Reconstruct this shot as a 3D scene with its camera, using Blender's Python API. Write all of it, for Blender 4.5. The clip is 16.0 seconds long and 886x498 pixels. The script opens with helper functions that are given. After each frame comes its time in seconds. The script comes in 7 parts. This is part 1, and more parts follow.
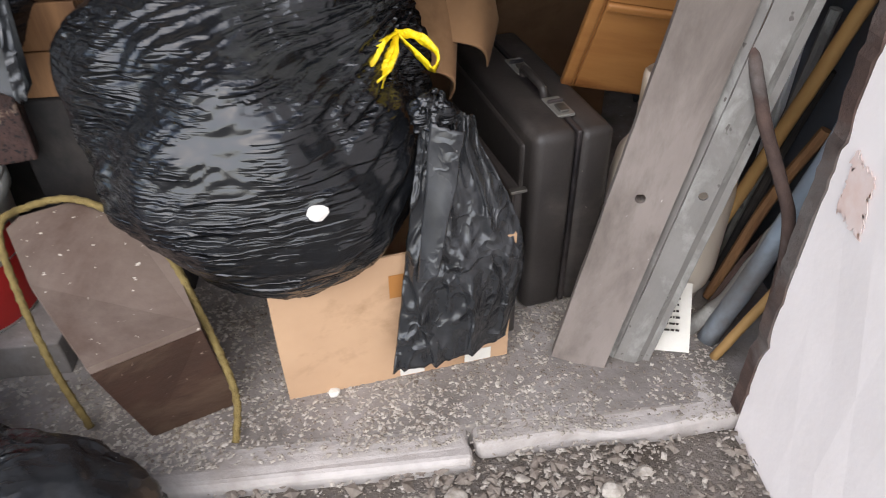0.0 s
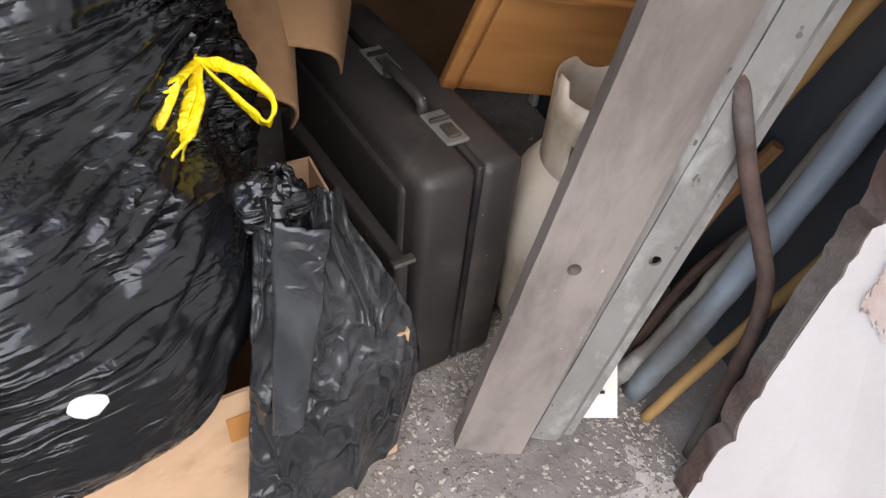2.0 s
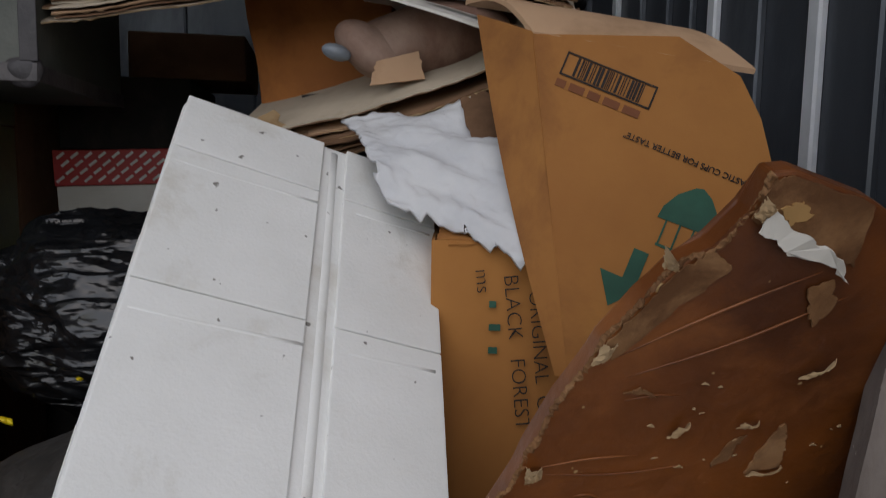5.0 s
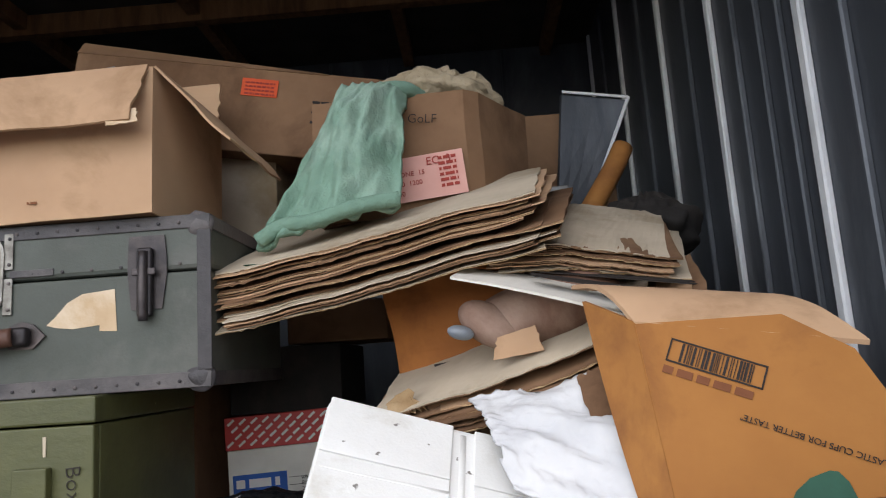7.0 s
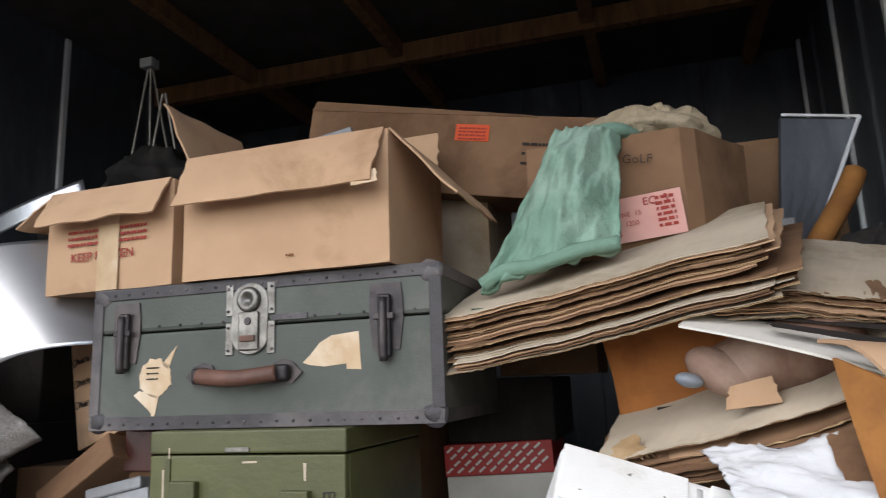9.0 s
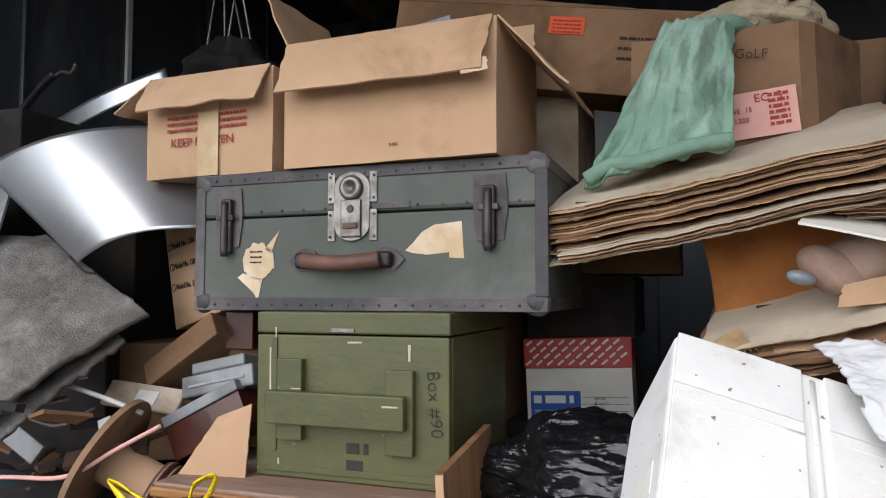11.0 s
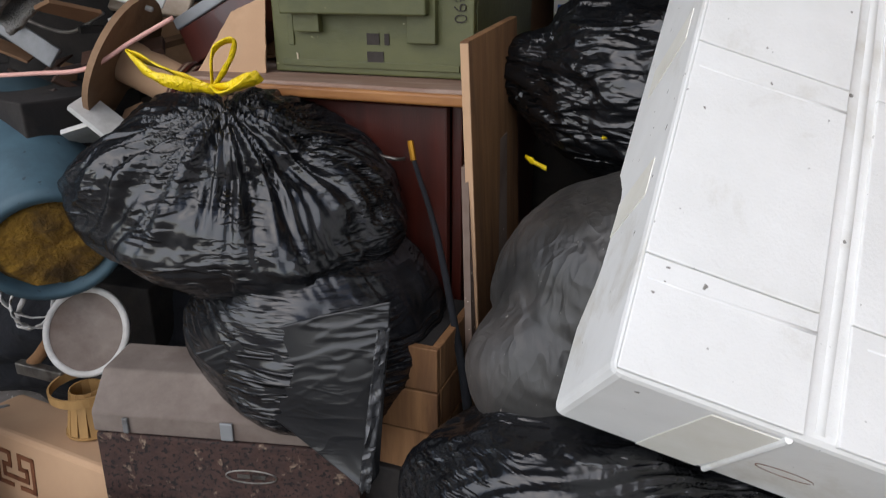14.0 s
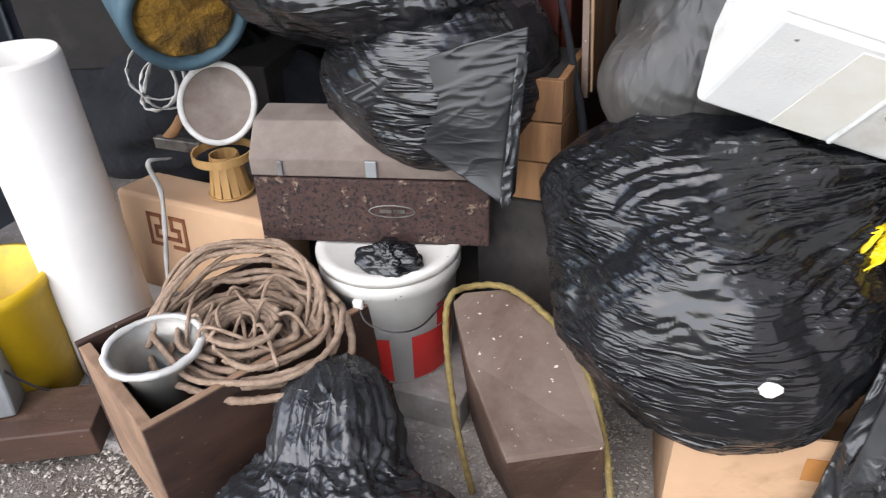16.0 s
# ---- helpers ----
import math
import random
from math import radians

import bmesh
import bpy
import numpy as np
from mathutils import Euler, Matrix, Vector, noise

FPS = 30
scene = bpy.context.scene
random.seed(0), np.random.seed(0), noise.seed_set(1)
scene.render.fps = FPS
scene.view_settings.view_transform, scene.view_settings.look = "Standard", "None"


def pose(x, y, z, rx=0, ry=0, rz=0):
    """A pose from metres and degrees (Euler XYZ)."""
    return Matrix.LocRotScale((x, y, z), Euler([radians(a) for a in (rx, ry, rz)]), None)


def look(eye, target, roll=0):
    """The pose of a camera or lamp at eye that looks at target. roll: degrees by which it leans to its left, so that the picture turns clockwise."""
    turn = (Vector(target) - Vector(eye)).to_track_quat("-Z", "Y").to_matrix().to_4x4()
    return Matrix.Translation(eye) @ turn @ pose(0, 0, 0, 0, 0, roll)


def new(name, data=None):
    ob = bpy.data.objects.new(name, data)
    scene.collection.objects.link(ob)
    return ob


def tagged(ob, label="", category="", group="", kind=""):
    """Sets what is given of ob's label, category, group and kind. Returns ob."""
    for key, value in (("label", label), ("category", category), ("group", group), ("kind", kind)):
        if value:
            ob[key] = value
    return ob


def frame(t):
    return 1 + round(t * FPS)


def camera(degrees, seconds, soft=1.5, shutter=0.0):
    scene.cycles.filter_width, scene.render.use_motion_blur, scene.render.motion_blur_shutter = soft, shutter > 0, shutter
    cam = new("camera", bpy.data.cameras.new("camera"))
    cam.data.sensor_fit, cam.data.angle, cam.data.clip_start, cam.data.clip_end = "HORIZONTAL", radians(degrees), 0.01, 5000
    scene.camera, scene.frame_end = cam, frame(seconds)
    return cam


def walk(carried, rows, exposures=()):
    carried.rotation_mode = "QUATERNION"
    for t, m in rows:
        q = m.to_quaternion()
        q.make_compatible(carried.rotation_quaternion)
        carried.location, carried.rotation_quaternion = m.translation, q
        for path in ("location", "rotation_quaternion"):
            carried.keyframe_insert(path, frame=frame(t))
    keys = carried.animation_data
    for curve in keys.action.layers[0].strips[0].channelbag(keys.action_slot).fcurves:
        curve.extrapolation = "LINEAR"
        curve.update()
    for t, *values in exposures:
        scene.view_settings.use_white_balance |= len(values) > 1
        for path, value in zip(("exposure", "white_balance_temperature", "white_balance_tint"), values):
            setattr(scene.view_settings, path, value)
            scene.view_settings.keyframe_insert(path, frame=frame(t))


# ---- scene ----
cam = camera(64.2, 16.0, soft=1.0, shutter=0.2)
PATH = [
    (0, (0.675, 0.446, 0.99), (0.823, 2.004, -0.255), -1.0),
    (0.5, (0.741, 0.627, 0.953), (0.975, 2.078, -0.403), 3.7),
    (1, (0.805, 0.739, 0.949), (1.055, 2.131, -0.465), 3.6),
    (1.5, (0.791, 0.798, 0.943), (1.195, 2.117, -0.505), 2.5),
    (2, (0.708, 0.863, 0.929), (1.268, 2.172, -0.476), 6.1),
    (2.5, (0.665, 0.902, 0.94), (1.377, 2.261, -0.343), 7.4),
    (3, (0.656, 0.909, 0.981), (1.485, 2.387, -0.082), 5.9),
    (3.5, (0.676, 0.901, 1.06), (1.35, 2.59, 0.227), 3.8),
    (4, (0.684, 0.901, 1.155), (1.098, 2.748, 0.51), 2.1),
    (4.5, (0.699, 0.891, 1.252), (1.138, 2.807, 0.883), 2.6),
    (5, (0.725, 0.875, 1.28), (1.055, 2.835, 1.063), 1.0),
    (5.2, (0.728, 0.865, 1.29), (1.05, 2.836, 1.182), -0.5),
    (7.3, (0.77, 0.793, 1.42), (0.608, 2.76, 1.742), -4.1),
    (7.5, (0.771, 0.784, 1.427), (0.55, 2.749, 1.724), -4.3),
    (8, (0.767, 0.77, 1.447), (0.427, 2.717, 1.747), -3.9),
    (8.5, (0.75, 0.761, 1.461), (0.349, 2.69, 1.808), -4.0),
    (9, (0.709, 0.743, 1.461), (0.137, 2.622, 1.836), -2.2),
    (9.2, (0.693, 0.733, 1.463), (0.04, 2.585, 1.837), -1.4),
    (11.3, (0.58, 0.694, 1.412), (-0.097, 2.573, 1.506), -0.0),
    (11.5, (0.579, 0.693, 1.398), (-0.107, 2.57, 1.476), 0.0),
    (12, (0.571, 0.692, 1.368), (-0.132, 2.564, 1.311), -0.2),
    (12.5, (0.57, 0.694, 1.341), (-0.173, 2.54, 1.134), -0.5),
    (13, (0.57, 0.693, 1.31), (-0.169, 2.52, 0.97), 0.4),
    (13.5, (0.567, 0.702, 1.275), (-0.113, 2.5, 0.722), 0.3),
    (14, (0.566, 0.706, 1.244), (-0.103, 2.448, 0.522), -0.1),
    (14.5, (0.549, 0.695, 1.214), (-0.176, 2.326, 0.312), -2.4),
    (15, (0.515, 0.641, 1.16), (-0.126, 2.256, 0.17), -2.3),
    (15.5, (0.536, 0.521, 1.162), (-0.101, 2.077, 0.079), -4.7),
    (16, (0.467, 0.452, 1.119), (-0.204, 1.993, 0.036), -3.4),
]
EXPOSURES = [(0, 0.78), (2.0, 0.95), (3.0, 0.9), (3.5, 0.35), (4.0, -0.3), (4.5, -0.7), (5.2, -0.75), (7.4, 0.55), (9.0, 0.55), (11.5, 0.48), (13.0, 0.28), (14.0, 0.08), (14.5, 0.2), (15.0, 0.75), (16, 1.08)]
walk(cam, [(t, look(eye, target, roll)) for t, eye, target, roll in PATH], EXPOSURES)

# ---- light: overcast day outside the open door ----
world = bpy.data.worlds.new("world")
scene.world = world
world.use_nodes = True
wt = world.node_tree
sky = wt.nodes.new("ShaderNodeTexSky")
sky.sky_type = "NISHITA"
sky.sun_disc = False
sky.sun_elevation, sky.sun_rotation = radians(52), radians(200)
sky.air_density, sky.dust_density, sky.ozone_density = 1.0, 1.2, 1.5
wt.links.new(sky.outputs[0], wt.nodes["Background"].inputs[0])
wt.nodes["Background"].inputs[1].default_value = 0.15
sun = new("sun", bpy.data.lights.new("sun", "SUN"))
sun.data.energy, sun.data.angle, sun.data.color = 2.9, radians(95), (1.0, 0.968, 0.955)
sun.matrix_world = look((-1.0, -3.4, 3.4), (0.35, 1.6, 0.9))


# ---- materials ----
def rgb(h, k=1.0):
    """Linear colour from an sRGB hex string."""
    c = [int(h[i:i + 2], 16) / 255 for i in (0, 2, 4)]
    return tuple(min(1, k * (v / 12.92 if v <= 0.04045 else ((v + 0.055) / 1.055) ** 2.4)) for v in c) + (1,)


def mat(name, a, b=None, rough=0.7, metal=0.0, scale=12.0, stretch=(1, 1, 1), stain=None, stain_amount=0.3, stain_scale=3.0,
        bump=0.15, bump_scale=60.0, bump_dist=0.004, wrinkle=0.0, wrinkle_scale=9.0, coat=0.0, spread=0.12, specks=None, speck_scale=70.0, speck_at=0.7, film=0.0, grain_dir=(4, 4, 60), gloss=0.5):
    m = bpy.data.materials.new(name)
    m.use_nodes = True
    nt = m.node_tree
    n, l = nt.nodes, nt.links
    bs = n["Principled BSDF"]
    tc = n.new("ShaderNodeTexCoord")
    mp = n.new("ShaderNodeMapping")
    mp.inputs["Scale"].default_value = stretch
    oi = n.new("ShaderNodeObjectInfo")
    off = n.new("ShaderNodeVectorMath")
    off.operation = "MULTIPLY_ADD"
    off.inputs[1].default_value = (7.3, 5.1, 3.7)
    l.new(oi.outputs["Random"], off.inputs[0])
    l.new(tc.outputs["Object"], off.inputs[2])
    l.new(off.outputs[0], mp.inputs["Vector"])

    def noisy(sc, detail=5.0, rgh=0.6, dist=0.0, kind="FBM"):
        t = n.new("ShaderNodeTexNoise")
        t.noise_type = kind
        t.inputs["Scale"].default_value, t.inputs["Detail"].default_value = sc, detail
        t.inputs["Roughness"].default_value, t.inputs["Distortion"].default_value = rgh, dist
        l.new(mp.outputs[0], t.inputs["Vector"])
        return t

    def ramp(src, p0, p1):
        r = n.new("ShaderNodeMapRange")
        r.inputs["From Min"].default_value, r.inputs["From Max"].default_value = p0, p1
        l.new(src, r.inputs["Value"])
        return r.outputs[0]

    def mix(f, c0, c1):
        x = n.new("ShaderNodeMix")
        x.data_type = "RGBA"
        l.new(f, x.inputs[0])
        for k, c in ((6, c0), (7, c1)):
            if isinstance(c, tuple):
                x.inputs[k].default_value = c
            else:
                l.new(c, x.inputs[k])
        return x.outputs[2]

    b = b or tuple(v * (1 - spread * 2) for v in a[:3]) + (1,)
    grain = noisy(scale)
    col = mix(ramp(grain.outputs["Fac"], 0.3, 0.7), a, b)
    if stain:
        st = noisy(stain_scale, 8.0, 0.65, 0.4)
        col = mix(ramp(st.outputs["Fac"], 0.62 - stain_amount * 0.5, 0.78 - stain_amount * 0.4), col, stain)
    if specks:
        sp = noisy(speck_scale, 2.0)
        col = mix(ramp(sp.outputs["Fac"], speck_at, speck_at + 0.03), col, specks)
    l.new(col, bs.inputs["Base Color"])
    bs.inputs["Metallic"].default_value = metal
    rr = n.new("ShaderNodeMapRange")
    rr.inputs["To Min"].default_value, rr.inputs["To Max"].default_value = max(0.05, rough - 0.1), min(1, rough + 0.12)
    l.new(noisy(scale * 0.6).outputs["Fac"], rr.inputs["Value"])
    l.new(rr.outputs[0], bs.inputs["Roughness"])
    bs.inputs["Specular IOR Level"].default_value = gloss
    bs.inputs["Coat Weight"].default_value = coat
    bp = n.new("ShaderNodeBump")
    bp.inputs["Strength"].default_value, bp.inputs["Distance"].default_value = bump, bump_dist
    l.new(noisy(bump_scale).outputs["Fac"], bp.inputs["Height"])
    last = bp
    if wrinkle:
        for sc, w in ((wrinkle_scale, wrinkle), (wrinkle_scale * 3.1, wrinkle * 0.9), (wrinkle_scale * 8, wrinkle * 0.5)):
            wr = noisy(sc, 3.0, 0.6, 0.5, "RIDGED_MULTIFRACTAL")
            b2 = n.new("ShaderNodeBump")
            b2.inputs["Strength"].default_value, b2.inputs["Distance"].default_value = w, 0.02
            l.new(wr.outputs["Fac"], b2.inputs["Height"])
            l.new(last.outputs[0], b2.inputs["Normal"])
            last = b2
    if film:
        # thin plastic: soft dents, then long sharp creases in three directions that come and go in patches
        dent = n.new("ShaderNodeBump")
        dent.inputs["Strength"].default_value, dent.inputs["Distance"].default_value = 0.5 * film, 0.02
        l.new(noisy(7.0, 2.0, 0.5, 0.3).outputs["Fac"], dent.inputs["Height"])
        l.new(last.outputs[0], dent.inputs["Normal"])
        last = dent
        for sc, tilt, w, at in ((1.0, 14, film, 0.50), (1.7, -38, film * 0.7, 0.54), (2.6, 62, film * 0.5, 0.55)):
            m2 = n.new("ShaderNodeMapping")
            m2.inputs["Rotation"].default_value = (radians(tilt * 0.4), radians(tilt), 0)
            m2.inputs["Scale"].default_value = tuple(v * sc for v in grain_dir)
            l.new(off.outputs[0], m2.inputs["Vector"])
            nz = n.new("ShaderNodeTexNoise")
            nz.inputs["Scale"].default_value, nz.inputs["Detail"].default_value, nz.inputs["Distortion"].default_value = 1.0, 1.5, 0.5
            l.new(m2.outputs[0], nz.inputs["Vector"])
            away = n.new("ShaderNodeMath")
            away.operation = "SUBTRACT"
            away.inputs[1].default_value = 0.5
            l.new(nz.outputs["Fac"], away.inputs[0])
            fold = n.new("ShaderNodeMath")
            fold.operation = "ABSOLUTE"
            l.new(away.outputs[0], fold.inputs[0])
            mk = n.new("ShaderNodeMath")
            mk.operation = "MULTIPLY"
            l.new(ramp(fold.outputs[0], 0.10, 0.0), mk.inputs[0])
            l.new(ramp(noisy(3.5 * sc + 2, 1.0).outputs["Fac"], at - 0.06, at + 0.12), mk.inputs[1])
            b2 = n.new("ShaderNodeBump")
            b2.inputs["Strength"].default_value, b2.inputs["Distance"].default_value = w, 0.0055 / sc
            l.new(mk.outputs[0], b2.inputs["Height"])
            l.new(last.outputs[0], b2.inputs["Normal"])
            last = b2
    l.new(last.outputs[0], bs.inputs["Normal"])
    return m


M = {}
M["sill"] = mat("sill", rgb("bdb6b1"), rgb("a59d97"), 0.95, scale=18, stain=rgb("867e77"), stain_amount=0.3, bump=0.5, bump_scale=90)
M["grey_webbing"] = mat("grey_webbing", rgb("8f8c88"), rgb("77736e"), 0.85, scale=40)
M["limp_film"] = mat("limp_film", rgb("2c2d2f"), rgb("1d1e1f"), 0.25, scale=5, stain=rgb("47484a"), stain_amount=0.25, bump=0.05, bump_scale=30, film=1.0, grain_dir=(13, 13, 13), specks=rgb("8d8a86"), speck_scale=110, speck_at=0.75, gloss=0.6)
M["concrete"] = mat("concrete", rgb("a19a96"), rgb("878079"), 0.95, scale=18, stain=rgb("6b645e"), stain_amount=0.35, bump=0.5, bump_scale=90, specks=rgb("c8c0b6"), speck_at=0.68)
M["dirt"] = mat("dirt", rgb("938b84"), rgb("776e66"), 1.0, scale=40, stain=rgb("5f564d"), stain_amount=0.45, bump=0.9, bump_scale=120, bump_dist=0.01, specks=rgb("c9bfb0"), speck_scale=140, speck_at=0.66)
M["chip"] = mat("chip", rgb("bdb5aa"), rgb("7f766b"), 0.95, scale=60)
M["leaf"] = mat("leaf", rgb("6b6057"), rgb("8d8378"), 0.95, scale=50)
M["black_bag"] = mat("black_bag", rgb("17181a"), rgb("0e0f11"), 0.22, scale=5, stain=rgb("222327"), stain_amount=0.2, bump=0.04, bump_scale=30, film=1.0, grain_dir=(5, 5, 48), specks=rgb("77747a"), speck_scale=120, speck_at=0.775, gloss=0.62)
M["black_film"] = mat("black_film", rgb("161719"), rgb("0d0e10"), 0.22, scale=5, stain=rgb("222326"), stain_amount=0.2, bump=0.04, bump_scale=30, film=0.9, grain_dir=(8, 8, 30), specks=rgb("6d6a68"), speck_scale=120, speck_at=0.775, gloss=0.6)
M["dusty_bag"] = mat("dusty_bag", rgb("31302e"), rgb("252423"), 0.42, scale=5, stain=rgb("4b4744"), stain_amount=0.3, bump=0.06, bump_scale=40, film=0.3, grain_dir=(20, 20, 6), specks=rgb("8d8882"), speck_scale=110, speck_at=0.73)
M["sheen_film"] = mat("sheen_film", rgb("1a1b1d"), rgb("131416"), 0.3, scale=4, bump=0.03, bump_scale=30, film=0.22, grain_dir=(5, 5, 26), specks=rgb("77747a"), speck_scale=120, speck_at=0.775)
M["yellow_tie"] = mat("yellow_tie", rgb("f2d516"), rgb("d9b90d"), 0.4, scale=20, bump=0.3, wrinkle=0.4, wrinkle_scale=40)
M["foam"] = mat("foam", rgb("e9e9e6"), rgb("dcdcd8"), 0.75, scale=6, stain=rgb("c9c5bb"), stain_amount=0.12, stain_scale=6, bump=0.3, bump_scale=200, bump_dist=0.002, specks=rgb("7d7a73"), speck_scale=52, speck_at=0.71)
M["old_tape"] = mat("old_tape", rgb("eae8df"), rgb("dfdccf"), 0.6, scale=14)
M["cardboard"] = mat("cardboard", rgb("bc9a79"), rgb("ae8c6d"), 0.88, scale=5, stain=rgb("8f6f50"), stain_amount=0.14, bump=0.12, bump_scale=45)
M["cardboard_orange"] = mat("cardboard_orange", rgb("a97338"), rgb("94602d"), 0.85, scale=4, stain=rgb("744722"), stain_amount=0.2, bump=0.12, bump_scale=45)
M["cardboard_brown"] = mat("cardboard_brown", rgb("8c6c50"), rgb("73553c"), 0.88, scale=5, stain=rgb("5a3f29"), stain_amount=0.25, bump=0.15, bump_scale=45)
M["cardboard_pale"] = mat("cardboard_pale", rgb("c4b6a0"), rgb("a89a86"), 0.9, scale=6, stain=rgb("8c7a5e"), stain_amount=0.2, bump=0.15, bump_scale=50)
M["cardboard_edge"] = mat("cardboard_edge", rgb("8f7153"), rgb("58412b"), 0.95, scale=40, stretch=(1, 1, 4), bump=0.5, bump_scale=120)
M["plank"] = mat("plank", rgb("857b74"), rgb("6f655e"), 0.9, scale=5, stretch=(1.5, 1.5, 0.6), stain=rgb("5c534c"), stain_amount=0.32, stain_scale=5, bump=0.4, bump_scale=60, specks=rgb("b0a8a0"), speck_scale=90, speck_at=0.72)
M["galvanised"] = mat("galvanised", rgb("7f7b76"), rgb("6a6661"), 0.8, 0.0, scale=9, stretch=(1.5, 1.5, 0.9), stain=rgb("9a9993"), stain_amount=0.22, stain_scale=9, bump=0.35, bump_scale=50, specks=rgb("57524d"), speck_scale=40, speck_at=0.68)
M["rust"] = mat("rust", rgb("5d4a42"), rgb("3f312c"), 0.85, 0.2, scale=25, stain=rgb("74706c"), stain_amount=0.3, bump=0.6, bump_scale=80)
M["pipe_blue"] = mat("pipe_blue", rgb("8f99a3"), rgb("79818a"), 0.5, 0.2, scale=10, stain=rgb("5f5b58"), stain_amount=0.3)
M["bamboo"] = mat("bamboo", rgb("b08a55"), rgb("8b6a3d"), 0.7, scale=10, stretch=(1, 1, 0.3))
M["suitcase"] = mat("suitcase", rgb("3b3633"), rgb("2d2927"), 0.5, scale=10, stain=rgb("5a534e"), stain_amount=0.18, bump=0.35, bump_scale=160, bump_dist=0.002, specks=rgb("9a928a"), speck_scale=90, speck_at=0.75)
M["chrome"] = mat("chrome", rgb("918e88"), rgb("6b6862"), 0.42, 0.85, scale=30, stain=rgb("55504b"), stain_amount=0.3, stain_scale=20)
M["white_paint"] = mat("white_paint", rgb("f3ebe7"), rgb("ebe2dd"), 0.7, scale=4, stain=rgb("a5796c"), stain_amount=-0.1, bump=0.2, bump_scale=40)
M["tank_white"] = mat("tank_white", rgb("cfc3b4"), rgb("b7a896"), 0.5, scale=6, stain=rgb("8b7a66"), stain_amount=0.2, bump=0.15)
M["brass"] = mat("brass", rgb("c08a2a"), rgb("8d621c"), 0.4, 0.7, scale=30)
M["oak"] = mat("oak", rgb("a47340"), rgb("89592c"), 0.5, scale=5, stretch=(0.7, 4, 4), stain=rgb("6b3d18"), stain_amount=0.15, bump=0.15, bump_scale=30, coat=0.1)
M["leatherette"] = mat("leatherette", rgb("7c4519"), rgb("4c260c"), 0.42, scale=6, stain=rgb("8c5428"), stain_amount=0.22, stain_scale=4, bump=0.5, bump_scale=30, wrinkle=0.14, wrinkle_scale=6, specks=rgb("a98c60"), speck_scale=60, speck_at=0.735)
M["torn_paper"] = mat("torn_paper", rgb("b79d78"), rgb("8f7350"), 0.95, scale=25, bump=0.6)
M["branch"] = mat("branch", rgb("7b6a5e"), rgb("5e4e44"), 0.95, scale=20, bump=0.8, bump_scale=60)
M["trunk_green"] = mat("trunk_green", rgb("4d524b"), rgb("42463f"), 0.6, scale=8, stain=rgb("5e5e58"), stain_amount=0.25, bump=0.3, bump_scale=180, bump_dist=0.002, specks=rgb("7d7a70"), speck_scale=60, speck_at=0.76)
M["trunk_edge"] = mat("trunk_edge", rgb("3e3a3c"), rgb("2c2a2b"), 0.55, scale=20, stain=rgb("645e5c"), stain_amount=0.35, bump=0.5, bump_scale=70)
M["dark_iron"] = mat("dark_iron", rgb("3a3638"), rgb("262425"), 0.45, 0.6, scale=30, stain=rgb("5e5654"), stain_amount=0.3, bump=0.3)
M["leather"] = mat("leather", rgb("6b4a3c"), rgb("4e3429"), 0.6, scale=20, bump=0.4)
M["army_green"] = mat("army_green", rgb("565732"), rgb("47492a"), 0.5, scale=7, stretch=(1, 1.6, 1.6), stain=rgb("3f4226"), stain_amount=0.25, bump=0.25, bump_scale=45, specks=rgb("8c8a68"), speck_scale=34, speck_at=0.755)
M["mahogany"] = mat("mahogany", rgb("4a1d14"), rgb("33120c"), 0.35, scale=5, stretch=(6, 6, 0.5), coat=0.2)
M["desk_top"] = mat("desk_top", rgb("8b6f5e"), rgb("74594a"), 0.6, scale=6, stretch=(0.6, 5, 5), stain=rgb("a8978a"), stain_amount=0.35)
M["raw_wood"] = mat("raw_wood", rgb("8d6743"), rgb("6c4a2c"), 0.75, scale=6, stretch=(5, 5, 0.6), stain=rgb("5a3d25"), stain_amount=0.2, bump=0.3)
M["brown_wood"] = mat("brown_wood", rgb("4a3226"), rgb("38261c"), 0.6, scale=6, stretch=(0.9, 2.0, 2.0), stain=rgb("64503f"), stain_amount=0.2, bump=0.3, specks=rgb("8d7d6d"), speck_scale=60, speck_at=0.72)
M["dusty_brown"] = mat("dusty_brown", rgb("665348"), rgb("544237"), 0.8, scale=8, stain=rgb("7b6b60"), stain_amount=0.35, bump=0.2, specks=rgb("cfc4b4"), speck_scale=75, speck_at=0.7)
M["drawer_wood"] = mat("drawer_wood", rgb("4a3226"), rgb("33221a"), 0.6, scale=7, stretch=(0.8, 2.5, 2.5), stain=rgb("201611"), stain_amount=0.35, bump=0.3, specks=rgb("9d8f80"), speck_scale=60, speck_at=0.715)
M["worn_wood"] = mat("worn_wood", rgb("93765f"), rgb("745a45"), 0.9, scale=15, stain=rgb("5a4434"), stain_amount=0.3, bump=0.5)
M["toolbox_rust"] = mat("toolbox_rust", rgb("452f28"), rgb("2c1e1b"), 0.8, 0.1, scale=60, stain=rgb("a8947e"), stain_amount=0.06, stain_scale=34, bump=0.7, bump_scale=110, specks=rgb("18110f"), speck_scale=120, speck_at=0.57)
M["toolbox_lid"] = mat("toolbox_lid", rgb("7b7068"), rgb("675c54"), 0.85, scale=14, stain=rgb("584a42"), stain_amount=0.3, bump=0.3)
